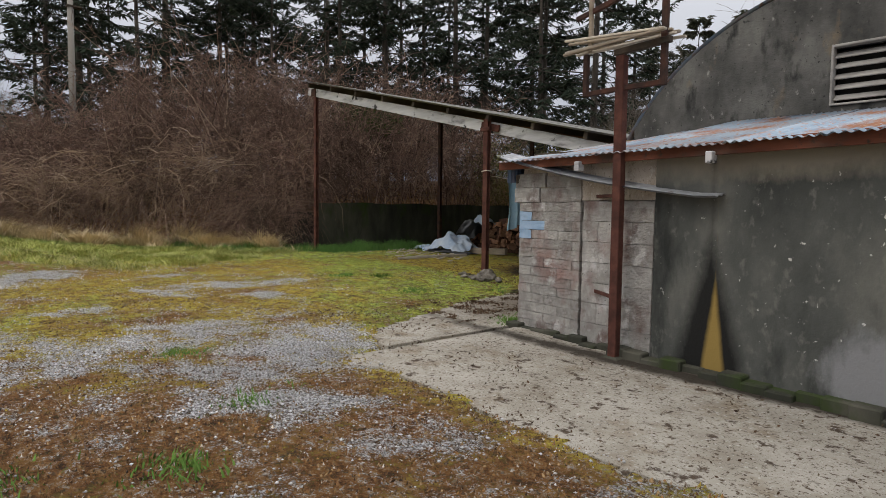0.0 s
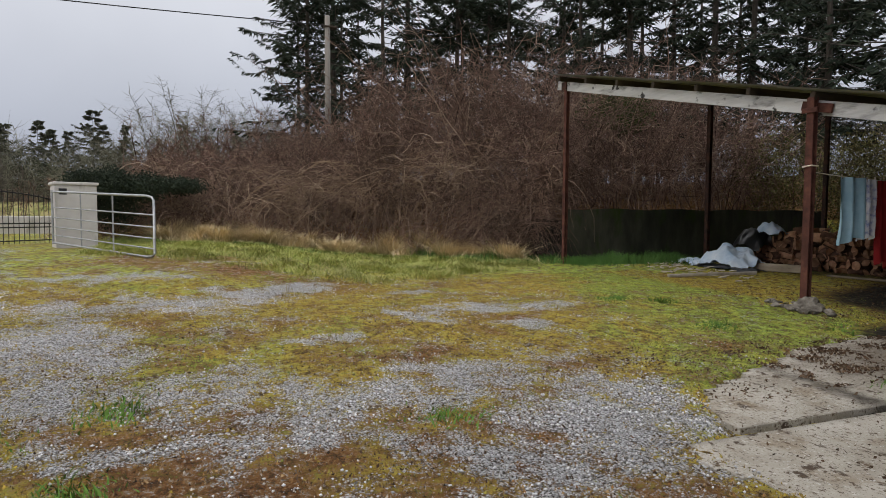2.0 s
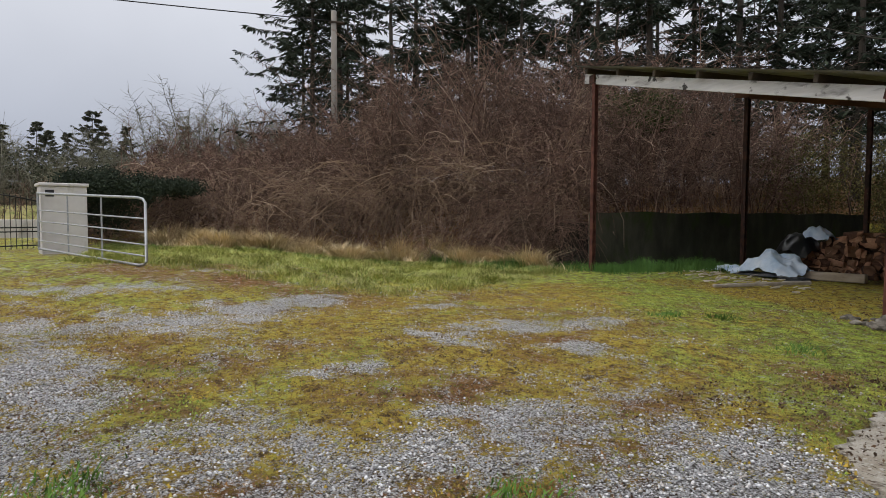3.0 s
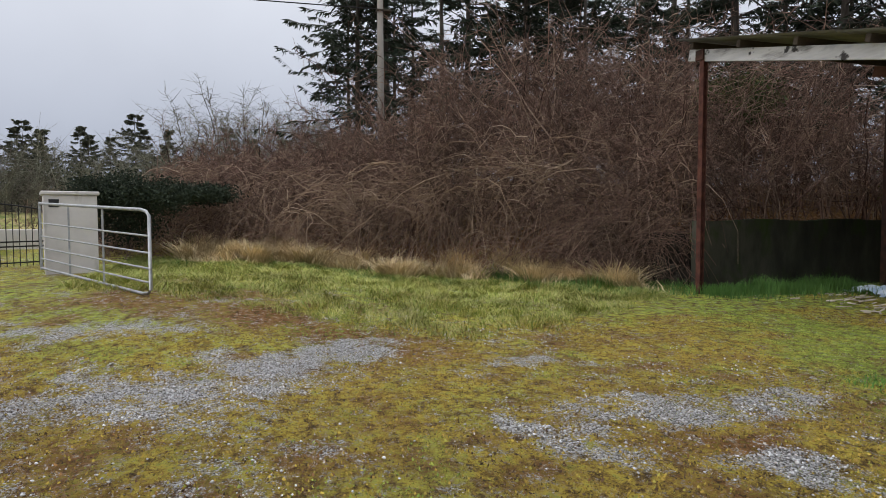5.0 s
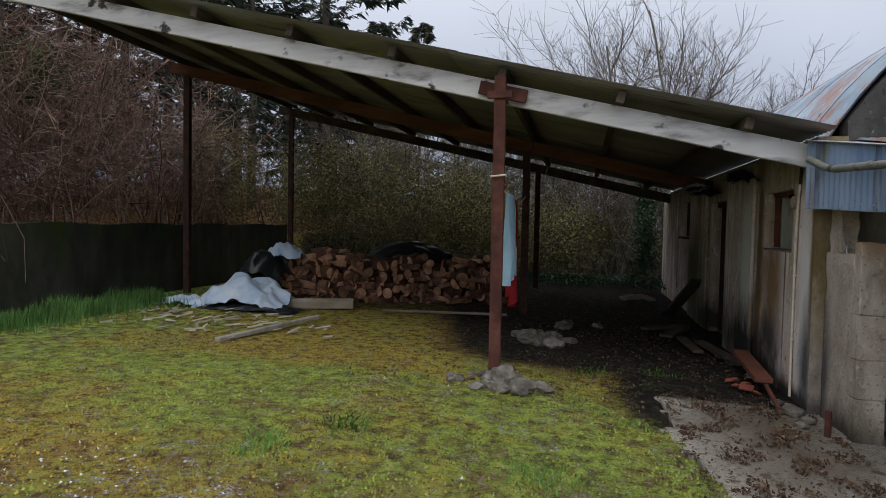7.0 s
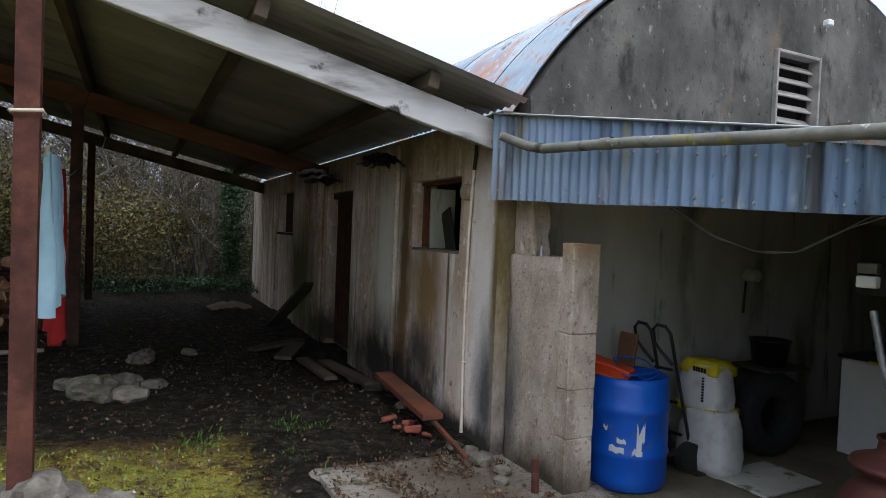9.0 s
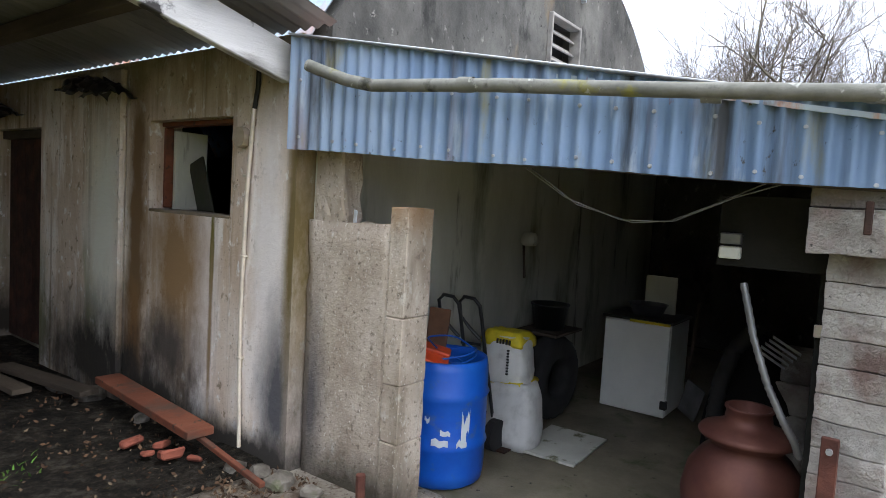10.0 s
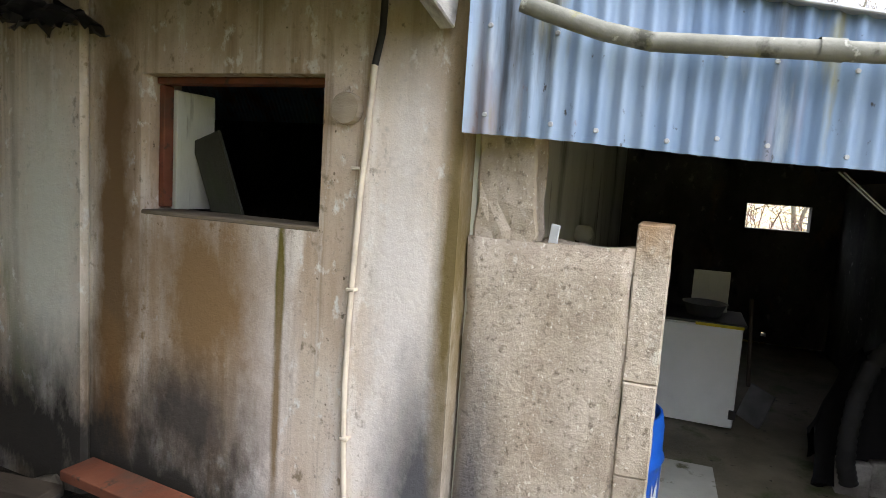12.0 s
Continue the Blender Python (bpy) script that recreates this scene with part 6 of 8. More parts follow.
def hand_truck():
    t = thing("hand_truck", "black steel sack truck with two looped handles", "hand truck", (-3.95, 8.45, FL))
    for dy in (0.0, -0.14):
        x, y = -3.98 + 0.05 * (dy < 0), 8.52 + dy
        pts = [(x + 0.22, y - 0.02, FL + 0.12), (x + 0.05, y, FL + 0.75), (x, y, FL + 0.93), (x - 0.02, y + 0.01, FL + 1.02), (x - 0.03, y + 0.05, FL + 1.065), (x - 0.035, y + 0.13, FL + 1.07), (x - 0.03, y + 0.17, FL + 1.03), (x - 0.02, y + 0.16, FL + 0.93), (x, y + 0.10, FL + 0.86), (x + 0.03, y + 0.02, FL + 0.78)]
        v, f = pipe(pts, 0.013, 8)
        part("handle", fill("handle", v, f, black_plastic, True), None, t)
    for h in (0.25, 0.5, 0.75):
        bm = bmesh.new()
        x = -3.76 - 0.26 * h
        rod(bm, (x, 8.52, FL + h), (x + 0.03, 8.38, FL + h), 0.011)
        part("crossbar", bm, black_plastic, t)
    part("toe_plate", boxed((-3.82, 8.2, FL + 0.005), (-3.62, 8.56, FL + 0.015), 0.002), dark_rust, t)
    for y in (8.30, 8.60):
        bm = bmesh.new()
        rod(bm, (-3.80, y - 0.03, FL + 0.11), (-3.80, y + 0.03, FL + 0.11), 0.11, seg=18)
        part("wheel", bm, black_rubber, t)


hand_truck()


def sack(c, w, d, h, mat, name, label, lean=0.0):
    t = thing(name, label, "sack", c)
    bm = bmesh.new()
    bmesh.ops.create_cube(bm, size=1.0)
    bmesh.ops.subdivide_edges(bm, edges=bm.edges, cuts=6, use_grid_fill=True)
    for v in bm.verts:
        p = v.co.copy()
        q = 1 - 0.35 * (abs(2 * p.z) ** 3)
        k = (1 - 0.16 * (4 * p.x * p.x) * (4 * p.y * p.y))
        b = 1.10 - 0.25 * max(0, p.z + 0.2)
        v.co = Vector((p.x * w * b * k * (0.8 + 0.2 * q), p.y * d * b * k * (0.75 + 0.25 * q) + lean * (p.z + 0.5), (p.z + 0.5) * h))
        v.co += noise.noise_vector(v.co * 7 + Vector(c)) * 0.02
    bmesh.ops.translate(bm, vec=c, verts=bm.verts)
    for v in bm.verts:
        v.co.z = max(v.co.z, c[2])
    body = part("bag", bm, mat, t, smooth=True)
    return t, body


sack((-3.58, 8.30, FL), 0.30, 0.42, 0.46, sack_white, "sack", "plump white woven plastic sack standing on the floor")
t_, b_ = sack((-3.56, 8.37, FL + 0.42), 0.26, 0.36, 0.36, sack_white, "feed_sack", "half-full white sack with yellow printed ends")
for z, h, tw in ((0.29, 0.07, 0.86), (0.0, 0.05, 1.0)):
    bm = bmesh.new()
    bmesh.ops.create_cube(bm, size=1.0)
    bmesh.ops.subdivide_edges(bm, edges=bm.edges, cuts=4, use_grid_fill=True)
    for v in bm.verts:
        v.co = Vector((-3.56 + v.co.x * 0.275 * tw * (1 - 0.5 * max(0, v.co.z) * (z > 0.1)), 8.37 + v.co.y * 0.375 * tw * (1 - 0.4 * max(0, v.co.z) * (z > 0.1)), FL + 0.42 + z + (v.co.z + 0.5) * h * (1.4 if z > 0.1 else 1))) + noise.noise_vector(v.co * 5) * 0.012
    part("print_band", bm, sack_yellow, t_, "yellow printed band", smooth=True)
for i in range(5):
    part("print_mark", boxed((-3.700, 8.28 + 0.025 * i, FL + 0.73), (-3.690, 8.292 + 0.025 * i, FL + 0.765)), black_plastic, t_, "dark lettering")
for i in range(9):
    part("print_mark", boxed((-3.712, 8.28, FL + 0.52 + 0.021 * i), (-3.700, 8.295, FL + 0.531 + 0.021 * i)), black_plastic, t_, "dark lettering")


def torus(name, c, R, r, m, mat, flat=1.0, seg=40, tread=True):
    a, b = np.meshgrid(np.linspace(0, 2 * np.pi, seg, endpoint=False), np.linspace(0, 2 * np.pi, 16, endpoint=False), indexing="ij")
    cr, sr = np.sign(np.cos(b)) * np.abs(np.cos(b)) ** 0.6, np.sign(np.sin(b)) * np.abs(np.sin(b)) ** 0.6
    rr = R + r * cr + (0.006 * np.cos(a * seg / 2 * 1.0) * (cr > 0.8) if tread else 0)
    P = np.stack([rr * np.cos(a), flat * r * sr, rr * np.sin(a)], -1).reshape(-1, 3)
    M = np.array(m)
    P = P @ M[:3, :3].T + M[:3, 3]
    i, j = np.meshgrid(np.arange(seg), np.arange(16), indexing="ij")
    f = np.stack([i * 16 + j, ((i + 1) % seg) * 16 + j, ((i + 1) % seg) * 16 + (j + 1) % 16, i * 16 + (j + 1) % 16], -1).reshape(-1, 4)
    return fill(name, P, f, mat, True)


def tyres():
    t = thing("tyre", "worn black car tyre standing against the wall", "tyre", (-3.05, 8.35, FL), "tyres")
    part("tyre_body", torus("tyre_body", None, 0.245, 0.095, pose(-2.86, 8.36, FL + 0.335, 0, 0, -4), black_rubber, 1.05), None, t)
    t = thing("tyre", "black tyre leaning behind the first", "tyre", (-2.75, 8.6, FL), "tyres")
    part("tyre_body", torus("tyre_body", None, 0.245, 0.095, pose(-2.66, 8.62, FL + 0.335, 0, 0, 2), black_rubber, 1.05), None, t)
    b = thing("bucket", "black plastic bucket on the tyres", "bucket", (-2.85, 8.45, FL + 0.68))
    c = (-2.72, 8.47, FL + 0.70)
    part("pail", lathe([(0.10, 0.0), (0.125, 0.0), (0.155, 0.2), (0.165, 0.2), (0.165, 0.215), (0.145, 0.21), (0.115, 0.02), (0.0, 0.02)], 24, c), black_plastic, b, smooth=True)
    p = thing("wooden_shelf", "rough timber shelf board across the tyres", "shelf board", (-2.85, 8.45, FL + 0.67))
    part("board", boxed((-2.96, 8.28, FL + 0.675), (-2.46, 8.66, FL + 0.698), 0.003), dark_timber, p)


tyres()


def cooker():
    t = thing("cooker", "old white enamelled kitchen appliance with a dark top", "cooker", (-2.0, 7.88, FL))
    x0, x1, y0, y1 = -2.23, -1.68, 7.60, 8.17
    part("body", boxed((x0 + 0.012, y0, FL + 0.02), (x1, y1, FL + 0.80), 0.008), appliance_white, t)
    part("door", boxed((x0 - 0.012, y0 + 0.005, FL + 0.015), (x0 + 0.010, y1 - 0.005, FL + 0.785), 0.006), appliance_white, t)
    part("top", boxed((x0 - 0.03, y0 - 0.02, FL + 0.80), (x1 + 0.01, y1 + 0.02, FL + 0.825), 0.005), black_plastic, t, "dark worktop")
    part("edge_strip", boxed((x0 - 0.036, y0, FL + 0.79), (x0 - 0.03, y0 + 0.34, FL + 0.812), 0.002), sack_yellow, t, "yellow edge strip")
    part("catch", boxed((x0 - 0.03, y0 - 0.012, FL + 0.09), (x0 + 0.02, y0 + 0.04, FL + 0.16), 0.004), black_plastic, t, "black catch")
    for y in (y0 + 0.06, y1 - 0.06):
        bm = bmesh.new()
        rod(bm, (x0 + 0.06, y, FL), (x0 + 0.06, y, FL + 0.03), 0.02)
        part("foot", bm, black_plastic, t)
    s = thing("basin", "clear plastic bowl on the appliance", "bowl", (-1.98, 7.9, FL + 0.826))
    part("bowl", lathe([(0.08, 0.0), (0.12, 0.0), (0.165, 0.10), (0.175, 0.10), (0.155, 0.095), (0.115, 0.012), (0, 0.012)], 26, (-2.0, 7.88, FL + 0.826)), flap_metal, s, smooth=True)
    s = thing("pale_panel", "pale square panel propped on the appliance", "panel", (-1.8, 7.85, FL + 0.826))
    part("panel", boxed((-1.80, 7.70, FL + 0.826), (-1.785, 7.98, FL + 1.16), 0.004), inner_render, s)


cooker()
t_ = thing("board_on_floor", "dirty white board lying flat on the floor", "board", (-3.55, 7.9, FL))
part("panel", boxed((-0.315, -0.225, 0.004), (0.315, 0.225, 0.022), 0.003, pose(-3.38, 7.98, FL, 0, 0, 2)), board_mat, t_)


def chiminea():
    c = (-4.30, 6.64, FL)
    t = thing("chiminea", "brown cast-iron chiminea stove with flared rim", "chiminea", c)
    prof = [(0.0, 0.14), (0.13, 0.14), (0.21, 0.19), (0.265, 0.30), (0.275, 0.40), (0.25, 0.52), (0.195, 0.60), (0.155, 0.635), (0.17, 0.66), (0.212, 0.685), (0.216, 0.695), (0.205, 0.712), (0.14, 0.738), (0.105, 0.757), (0.098, 0.805), (0.108, 0.818), (0.106, 0.828), (0.092, 0.825), (0.086, 0.76), (0.0, 0.75)]
    part("pot", lathe(prof, 40, c), iron_brown, t, smooth=True)
    mouth = part("mouth", lathe([(0.0, 0.0), (0.085, 0.0), (0.10, 0.0), (0.105, 0.02), (0.09, 0.03), (0.085, 0.008), (0, 0.006)], 24, (0, 0, 0)), iron_brown, t)
    mouth.data.transform(pose(c[0] - 0.165, c[1] - 0.195, FL + 0.38, 90, 0, -42) @ Matrix.Scale(1.15, 4))
    # black disc on the closed pot, painted in place of the shaded hollow
    bm = bmesh.new()
    bmesh.ops.create_circle(bm, cap_ends=True, segments=24, radius=0.10)
    bmesh.ops.transform(bm, matrix=pose(c[0] - 0.177, c[1] - 0.209, FL + 0.38, 90, 0, -42), verts=bm.verts)
    part("mouth_opening", bm, near_black, t)
    for i in range(3):
        a = radians(90 + i * 120)
        bm = bmesh.new()
        rod(bm, (c[0] + 0.22 * math.cos(a), c[1] + 0.22 * math.sin(a), FL), (c[0] + 0.14 * math.cos(a), c[1] + 0.14 * math.sin(a), FL + 0.20), 0.016)
        part("leg", bm, iron_brown, t)
    part("hinge", boxed((c[0] - 0.28, c[1] + 0.02, FL + 0.37), (c[0] - 0.262, c[1] + 0.06, FL + 0.43), 0.004), near_black, t)


chiminea()


def inner_blocks():
    t = thing("concrete_blocks", "low stack of pale grey concrete blocks", "block stack", (-3.05, 6.75, FL))
    for i, (x, y, z, w, d) in enumerate(((-3.02, 6.98, 0, 0.22, 0.18), (-2.96, 6.76, 0, 0.22, 0.24), (-2.92, 6.52, 0, 0.24, 0.22), (-2.85, 6.55, 0.215, 0.24, 0.40), (-2.83, 6.55, 0.43, 0.24, 0.40), (-2.82, 6.53, 0.645, 0.24, 0.36))):
        part("block", boxed((x, y - d / 2, FL + z + 0.002), (x + w, y + d / 2, FL + z + 0.212), 0.008), block_mat, t)
    b = thing("black_sack", "black plastic refuse sack with torn silver lining", "sack", (-2.85, 7.0, FL))
    part("bag", crumple((-2.72, 6.86, FL + 0.02), 0.50, 0.62, 0.86, 51, 24, matt_black), None, b)
    for i in range(5):
        part("strip", boxed((-0.017, -0.10, 0), (0.017, 0.10, 0.004), 0.001, pose(-2.93 + 0.012 * i, 6.76 - 0.02 * i, FL + 0.80 + 0.024 * i, 34, 40, 10)), label_white, b, "silvery torn strip")
    h = thing("flexible_duct", "ribbed grey flexible duct hanging down", "duct", (-3.3, 6.5, 0.9))
    P = [Vector(p) for p in ((-4.55, 6.67, 1.14), (-4.57, 6.61, 0.92), (-4.58, 6.54, 0.73), (-4.58, 6.47, 0.59), (-4.56, 6.42, 0.5), (-4.53, 6.4, 0.43))]
    pts, rad = [], []
    for i in range(len(P) - 1):
        for k in range(10):
            pts.append(P[i].lerp(P[i + 1], k / 10))
            rad.append(0.017 if k % 2 else 0.014)
    v, f = tubes(np.array([[tuple(p) for p in pts]]), np.array([rad]), 12)
    part("hose", fill("hose", v, f, flap_metal, True), None, h)
    h2 = thing("flexible_duct", "dusty grey flexible duct curved up beside the black sack", "duct", (-3.0, 7.0, FL))
    Q = [Vector(p) for p in ((-2.99, 6.86, 0.70), (-3.02, 6.97, 0.55), (-3.04, 7.03, 0.33), (-3.05, 7.05, 0.10), (-3.04, 7.04, -0.08), (-3.02, 7.0, -0.215))]
    pts = [Q[i].lerp(Q[i + 1], k / 8) for i in range(len(Q) - 1) for k in range(8)]
    v, f = tubes(np.array([[tuple(p) for p in pts]]), np.array([[0.055 if k % 2 else 0.047 for k in range(len(pts))]]), 12)
    part("hose", fill("hose", v, f, black_rubber, True), None, h2)
    m = thing("meter_box", "small white electric meter box on a dark board", "meter box", (-4.45, 6.76, 1.3))
    # board and post coloured near black to hold the dimness of the interior
    part("backboard", boxed((-4.43, 6.30, 1.20), (-4.405, 6.815, 1.52), 0.004), near_black, m)
    part("case", boxed((-4.475, 6.71, 1.235), (-4.43, 6.80, 1.29), 0.006), appliance_white, m)
    part("dial", boxed((-4.47, 6.71, 1.30), (-4.43, 6.80, 1.35), 0.005), flap_metal, m)
    part("post", boxed((-4.405, 6.34, FL), (-4.36, 6.40, 1.62)), near_black, m)
    s = thing("socket", "cream double socket on a dark timber post", "socket", (-4.41, 6.37, 0.95))
    part("plate", boxed((-4.425, 6.335, 0.93), (-4.405, 6.405, 0.985), 0.004), pvc_cream, s)
    sh = thing("shovel", "grey steel shovel standing by the appliance", "shovel", (-1.9, 7.4, FL))
    bm = bmesh.new()
    rod(bm, (-2.0, 7.5, FL + 0.3), (-1.72, 7.52, FL + 0.95), 0.016)
    part("shaft", bm, dark_timber, sh)
    part("blade", boxed((-0.10, -0.008, -0.15), (0.10, 0.008, 0.15), 0.006, pose(-2.06, 7.44, FL + 0.17, 0, -18, 60)), flap_metal, sh)
    for nm, lab, pts in (("cable", "thin pale cable hanging across the opening", [(-4.82, 7.62, 1.60), (-4.72, 7.45, 1.47), (-4.65, 7.2, 1.38), (-4.65, 6.98, 1.385), (-4.7, 6.8, 1.46), (-4.72, 6.55, 1.58)]),
                         ("cable", "second thin cable hanging below the first", [(-4.80, 7.60, 1.60), (-4.70, 7.40, 1.44), (-4.63, 7.15, 1.37), (-4.66, 6.95, 1.39), (-4.72, 6.7, 1.50), (-4.72, 6.5, 1.57)])):
        c = thing(nm, lab, "cable", pts[0])
        v, f = pipe(pts, 0.0035, 6)
        part("cord", fill("cord", v, f, flap_metal), None, c)
    w = thing("wall_lamp", "grimy round bulkhead lamp on the inner wall", "lamp", (-3.0, 8.85, 1.15))
    part("globe", lathe([(0.0, 0.0), (0.06, 0.005), (0.085, 0.04), (0.07, 0.09), (0.05, 0.12), (0, 0.125)], 20, (-2.55, 8.80, 1.08)), inner_render, w, smooth=True)
    part("arm", beam_between((-2.55, 8.86, 1.12), (-2.75, 8.72, 0.82), 0.02, 0.025), dark_timber, w)


inner_blocks()

# ---- along the barn wall ----
def wall_bits():
    t = thing("conduit_hose", "thin cream plastic hose hanging down the barn wall", "hose", (SIDE - 0.03, 9.28, 0))
    ys = [9.25, 9.265, 9.285, 9.30, 9.315, 9.32, 9.31, 9.29, 9.275]
    pts = [(SIDE - 0.022 - 0.006 * math.sin(i), y, 1.90 - i * 0.255) for i, y in enumerate(ys)]
    v, f = pipe(pts, 0.013, 8)
    part("hose", fill("hose", v, f, pvc_cream, True), None, t)
    v, f = pipe([(SIDE - 0.02, 9.25, 1.90), (SIDE - 0.02, 9.225, 2.02), (SIDE - 0.02, 9.22, 2.19)], 0.014, 8)
    part("upper_hose", fill("upper_hose", v, f, black_rubber, True), None, t, "black upper hose")
    for z in (1.5, 1.02, 0.4):
        part("clip", boxed((SIDE - 0.036, 9.285, z), (SIDE - 0.001, 9.325, z + 0.014), 0.003), pvc_cream, t)
    j = thing("junction_box", "round weathered junction box on the wall", "junction box", (SIDE, 9.35, 1.74))
    part("box", lathe([(0.0, 0), (0.06, 0.0), (0.065, 0.02), (0.06, 0.05), (0.0, 0.055)], 18, (0, 0, 0)), bare_timber, j)
    j.children[0].data.transform(pose(SIDE + 0.003, 9.36, 1.735, 0, -90, 0))
    b = thing("plastic_bundle", "crumpled black plastic stuffed under the eave", "plastic bundle", (SIDE - 0.1, 10.9, 2.08))
    for i in range(3):
        part("fold", crumple((SIDE - 0.13, 10.78 + 0.17 * i, 2.03 + 0.03 * i), 0.26, 0.34, 0.11, 61 + i, 12), None, b)
    b = thing("paper_bundle", "bundled pale feed bags tucked at the beam end", "bag bundle", (SIDE - 0.2, 13.1, 2.05))
    for i in range(4):
        part("fold", crumple((SIDE - 0.22 - 0.03 * i, 12.75 + 0.08 * i, 1.98 + 0.035 * i), 0.34, 0.62, 0.06, 71 + i, 12, label_white if i % 2 else black_plastic), None, b)
    p = thing("plank", "red-brown painted plank lying against the wall foot", "plank", (-5.35, 9.9, -0.1))
    part("board", beam_between((-5.32, 10.65, 0.02), (-5.40, 9.35, -0.02), 0.17, 0.05), red_timber, p)
    p = thing("stick", "thin reddish batten lying by the wall", "batten", (-5.4, 9.1, -0.1))
    part("batten", beam_between((-5.36, 9.5, -0.06), (-5.44, 8.72, -0.12), 0.035, 0.03), red_timber, p)
    for i, (x, y, s) in enumerate(((-5.55, 9.42, 0.07), (-5.50, 9.60, 0.055), (-5.62, 9.55, 0.05), (-5.47, 9.30, 0.045), (-5.60, 9.75, 0.06))):
        t = thing("broken_brick", "broken piece of red brick on the ground", "brick", (x, y, -0.13), "broken bricks")
        bm = boxed((-s, -s * 0.6, 0), (s, s * 0.6, s * 0.8), 0.012)
        for v in bm.verts:
            v.co += noise.noise_vector(v.co * 12 + Vector((i, 0, 0))) * 0.02
        bmesh.ops.transform(bm, matrix=pose(x, y, -0.15, 8 * i - 12, 10, 40 * i), verts=bm.verts)
        part("brick_body", bm, brick_red, t)
    for i, (a, b, w) in enumerate((((-5.55, 11.9, -0.1), (-5.42, 10.7, -0.08), 0.14), ((-5.75, 12.1, -0.1), (-5.70, 11.1, -0.1), 0.13), ((-5.62, 12.9, -0.07), (-5.95, 12.2, -0.1), 0.2), ((-5.5, 13.2, -0.08), (-6.2, 12.8, -0.1), 0.16))):
        p = thing("plank", "dark rotten plank lying on the muddy floor", "plank", a, "rotten planks")
        part("board", beam_between(a, b, w, 0.04), dark_timber, p)
    p = thing("plank", "mossy plank leaning against the barn wall", "plank", (-5.5, 14.2, 0))
    part("board", beam_between((-5.62, 14.55, -0.1), (-5.26, 13.75, 0.62), 0.24, 0.04), moss_concrete, p)
    s = thing("fire_debris", "yellowish crumpled paper bag on the ground", "paper bag", (-6.0, 16.0, 0))
    part("bag", crumple((-6.0, 16.3, -0.04), 0.7, 0.4, 0.10, 91, 14, bare_timber), None, s)
    s = thing("iron_pipe", "short rusty pipe standing by the stub wall", "pipe", (-5.25, 8.3, -0.2))
    bm = bmesh.new()
    rod(bm, (-5.22, 8.22, -0.22), (-5.22, 8.23, 0.02), 0.025)
    part("tube", bm, rust, s)
    for x, y, s_ in ((-5.3, 8.75, 0.10), (-5.28, 8.95, 0.08), (-5.33, 9.1, 0.07), (-5.25, 8.55, 0.07), (-5.3, 10.2, 0.07), (-5.32, 10.9, 0.12), (-5.4, 11.2, 0.10), (-5.35, 8.4, 0.06)):
        rock(x, y, s_, "mossy stone at the foot of the wall")
    lamp = thing("gable_lamp", "small white floodlight high on the gable", "lamp", (-1.6, 8.88, 3.5))
    part("head", boxed((-1.66, 8.80, 3.52), (-1.58, 8.87, 3.58), 0.01), appliance_white, lamp)
    part("bracket", boxed((-1.63, 8.85, 3.48), (-1.61, 8.90, 3.53)), galv, lamp)


def rock(x, y, s, label, group="stones", mat=None):
    t = thing("stone", label, "stone", (x, y, float(ground_z(np.array(x), np.array(y)))), group)
    bm = bmesh.new()
    bmesh.ops.create_icosphere(bm, subdivisions=3 if s > 0.15 else 2, radius=1.0)
    sd = Vector((x * 3.1, y * 2.7, s * 50))
    for v in bm.verts:
        v.co *= 1 + 0.45 * noise.noise(v.co * 1.1 + sd) + (0.30 * noise.noise(v.co * 3.1 + sd) if s > 0.15 else 0.0)
        v.co = Vector((v.co.x * s, v.co.y * s * 0.8, v.co.z * s * 0.55))
    bmesh.ops.transform(bm, matrix=pose(x, y, t.location.z + s * 0.2, 0, 0, (x * 911) % 360), verts=bm.verts)
    part("stone_body", bm, mat or rubble_mat, t)


wall_bits()
rock(-7.92, 8.78, 0.20, "broken concrete footing heaped round the post foot", "rubble at the post")
rock(-7.72, 8.60, 0.13, "lump of broken concrete beside the post foot", "rubble at the post")
for i in range(34):
    a, r = random.uniform(0, 6.28), 0.48 * math.sqrt(random.uniform(0.05, 1))
    rock(-7.92 + r * math.cos(a) * 1.1, 8.68 + r * math.sin(a) * 0.7, random.uniform(0.03, 0.085), "broken concrete rubble heaped round the post foot", "rubble at the post")
for x, y, s in ((-7.75, 11.0, 0.22), (-7.5, 10.9, 0.15), (-7.3, 11.3, 0.11), (-7.55, 11.35, 0.16), (-8.0, 11.3, 0.13), (-7.4, 12.4, 0.16), (-6.9, 12.8, 0.10)):
    rock(x, y, s, "large grey stone under the shed", "boulders under the shed")


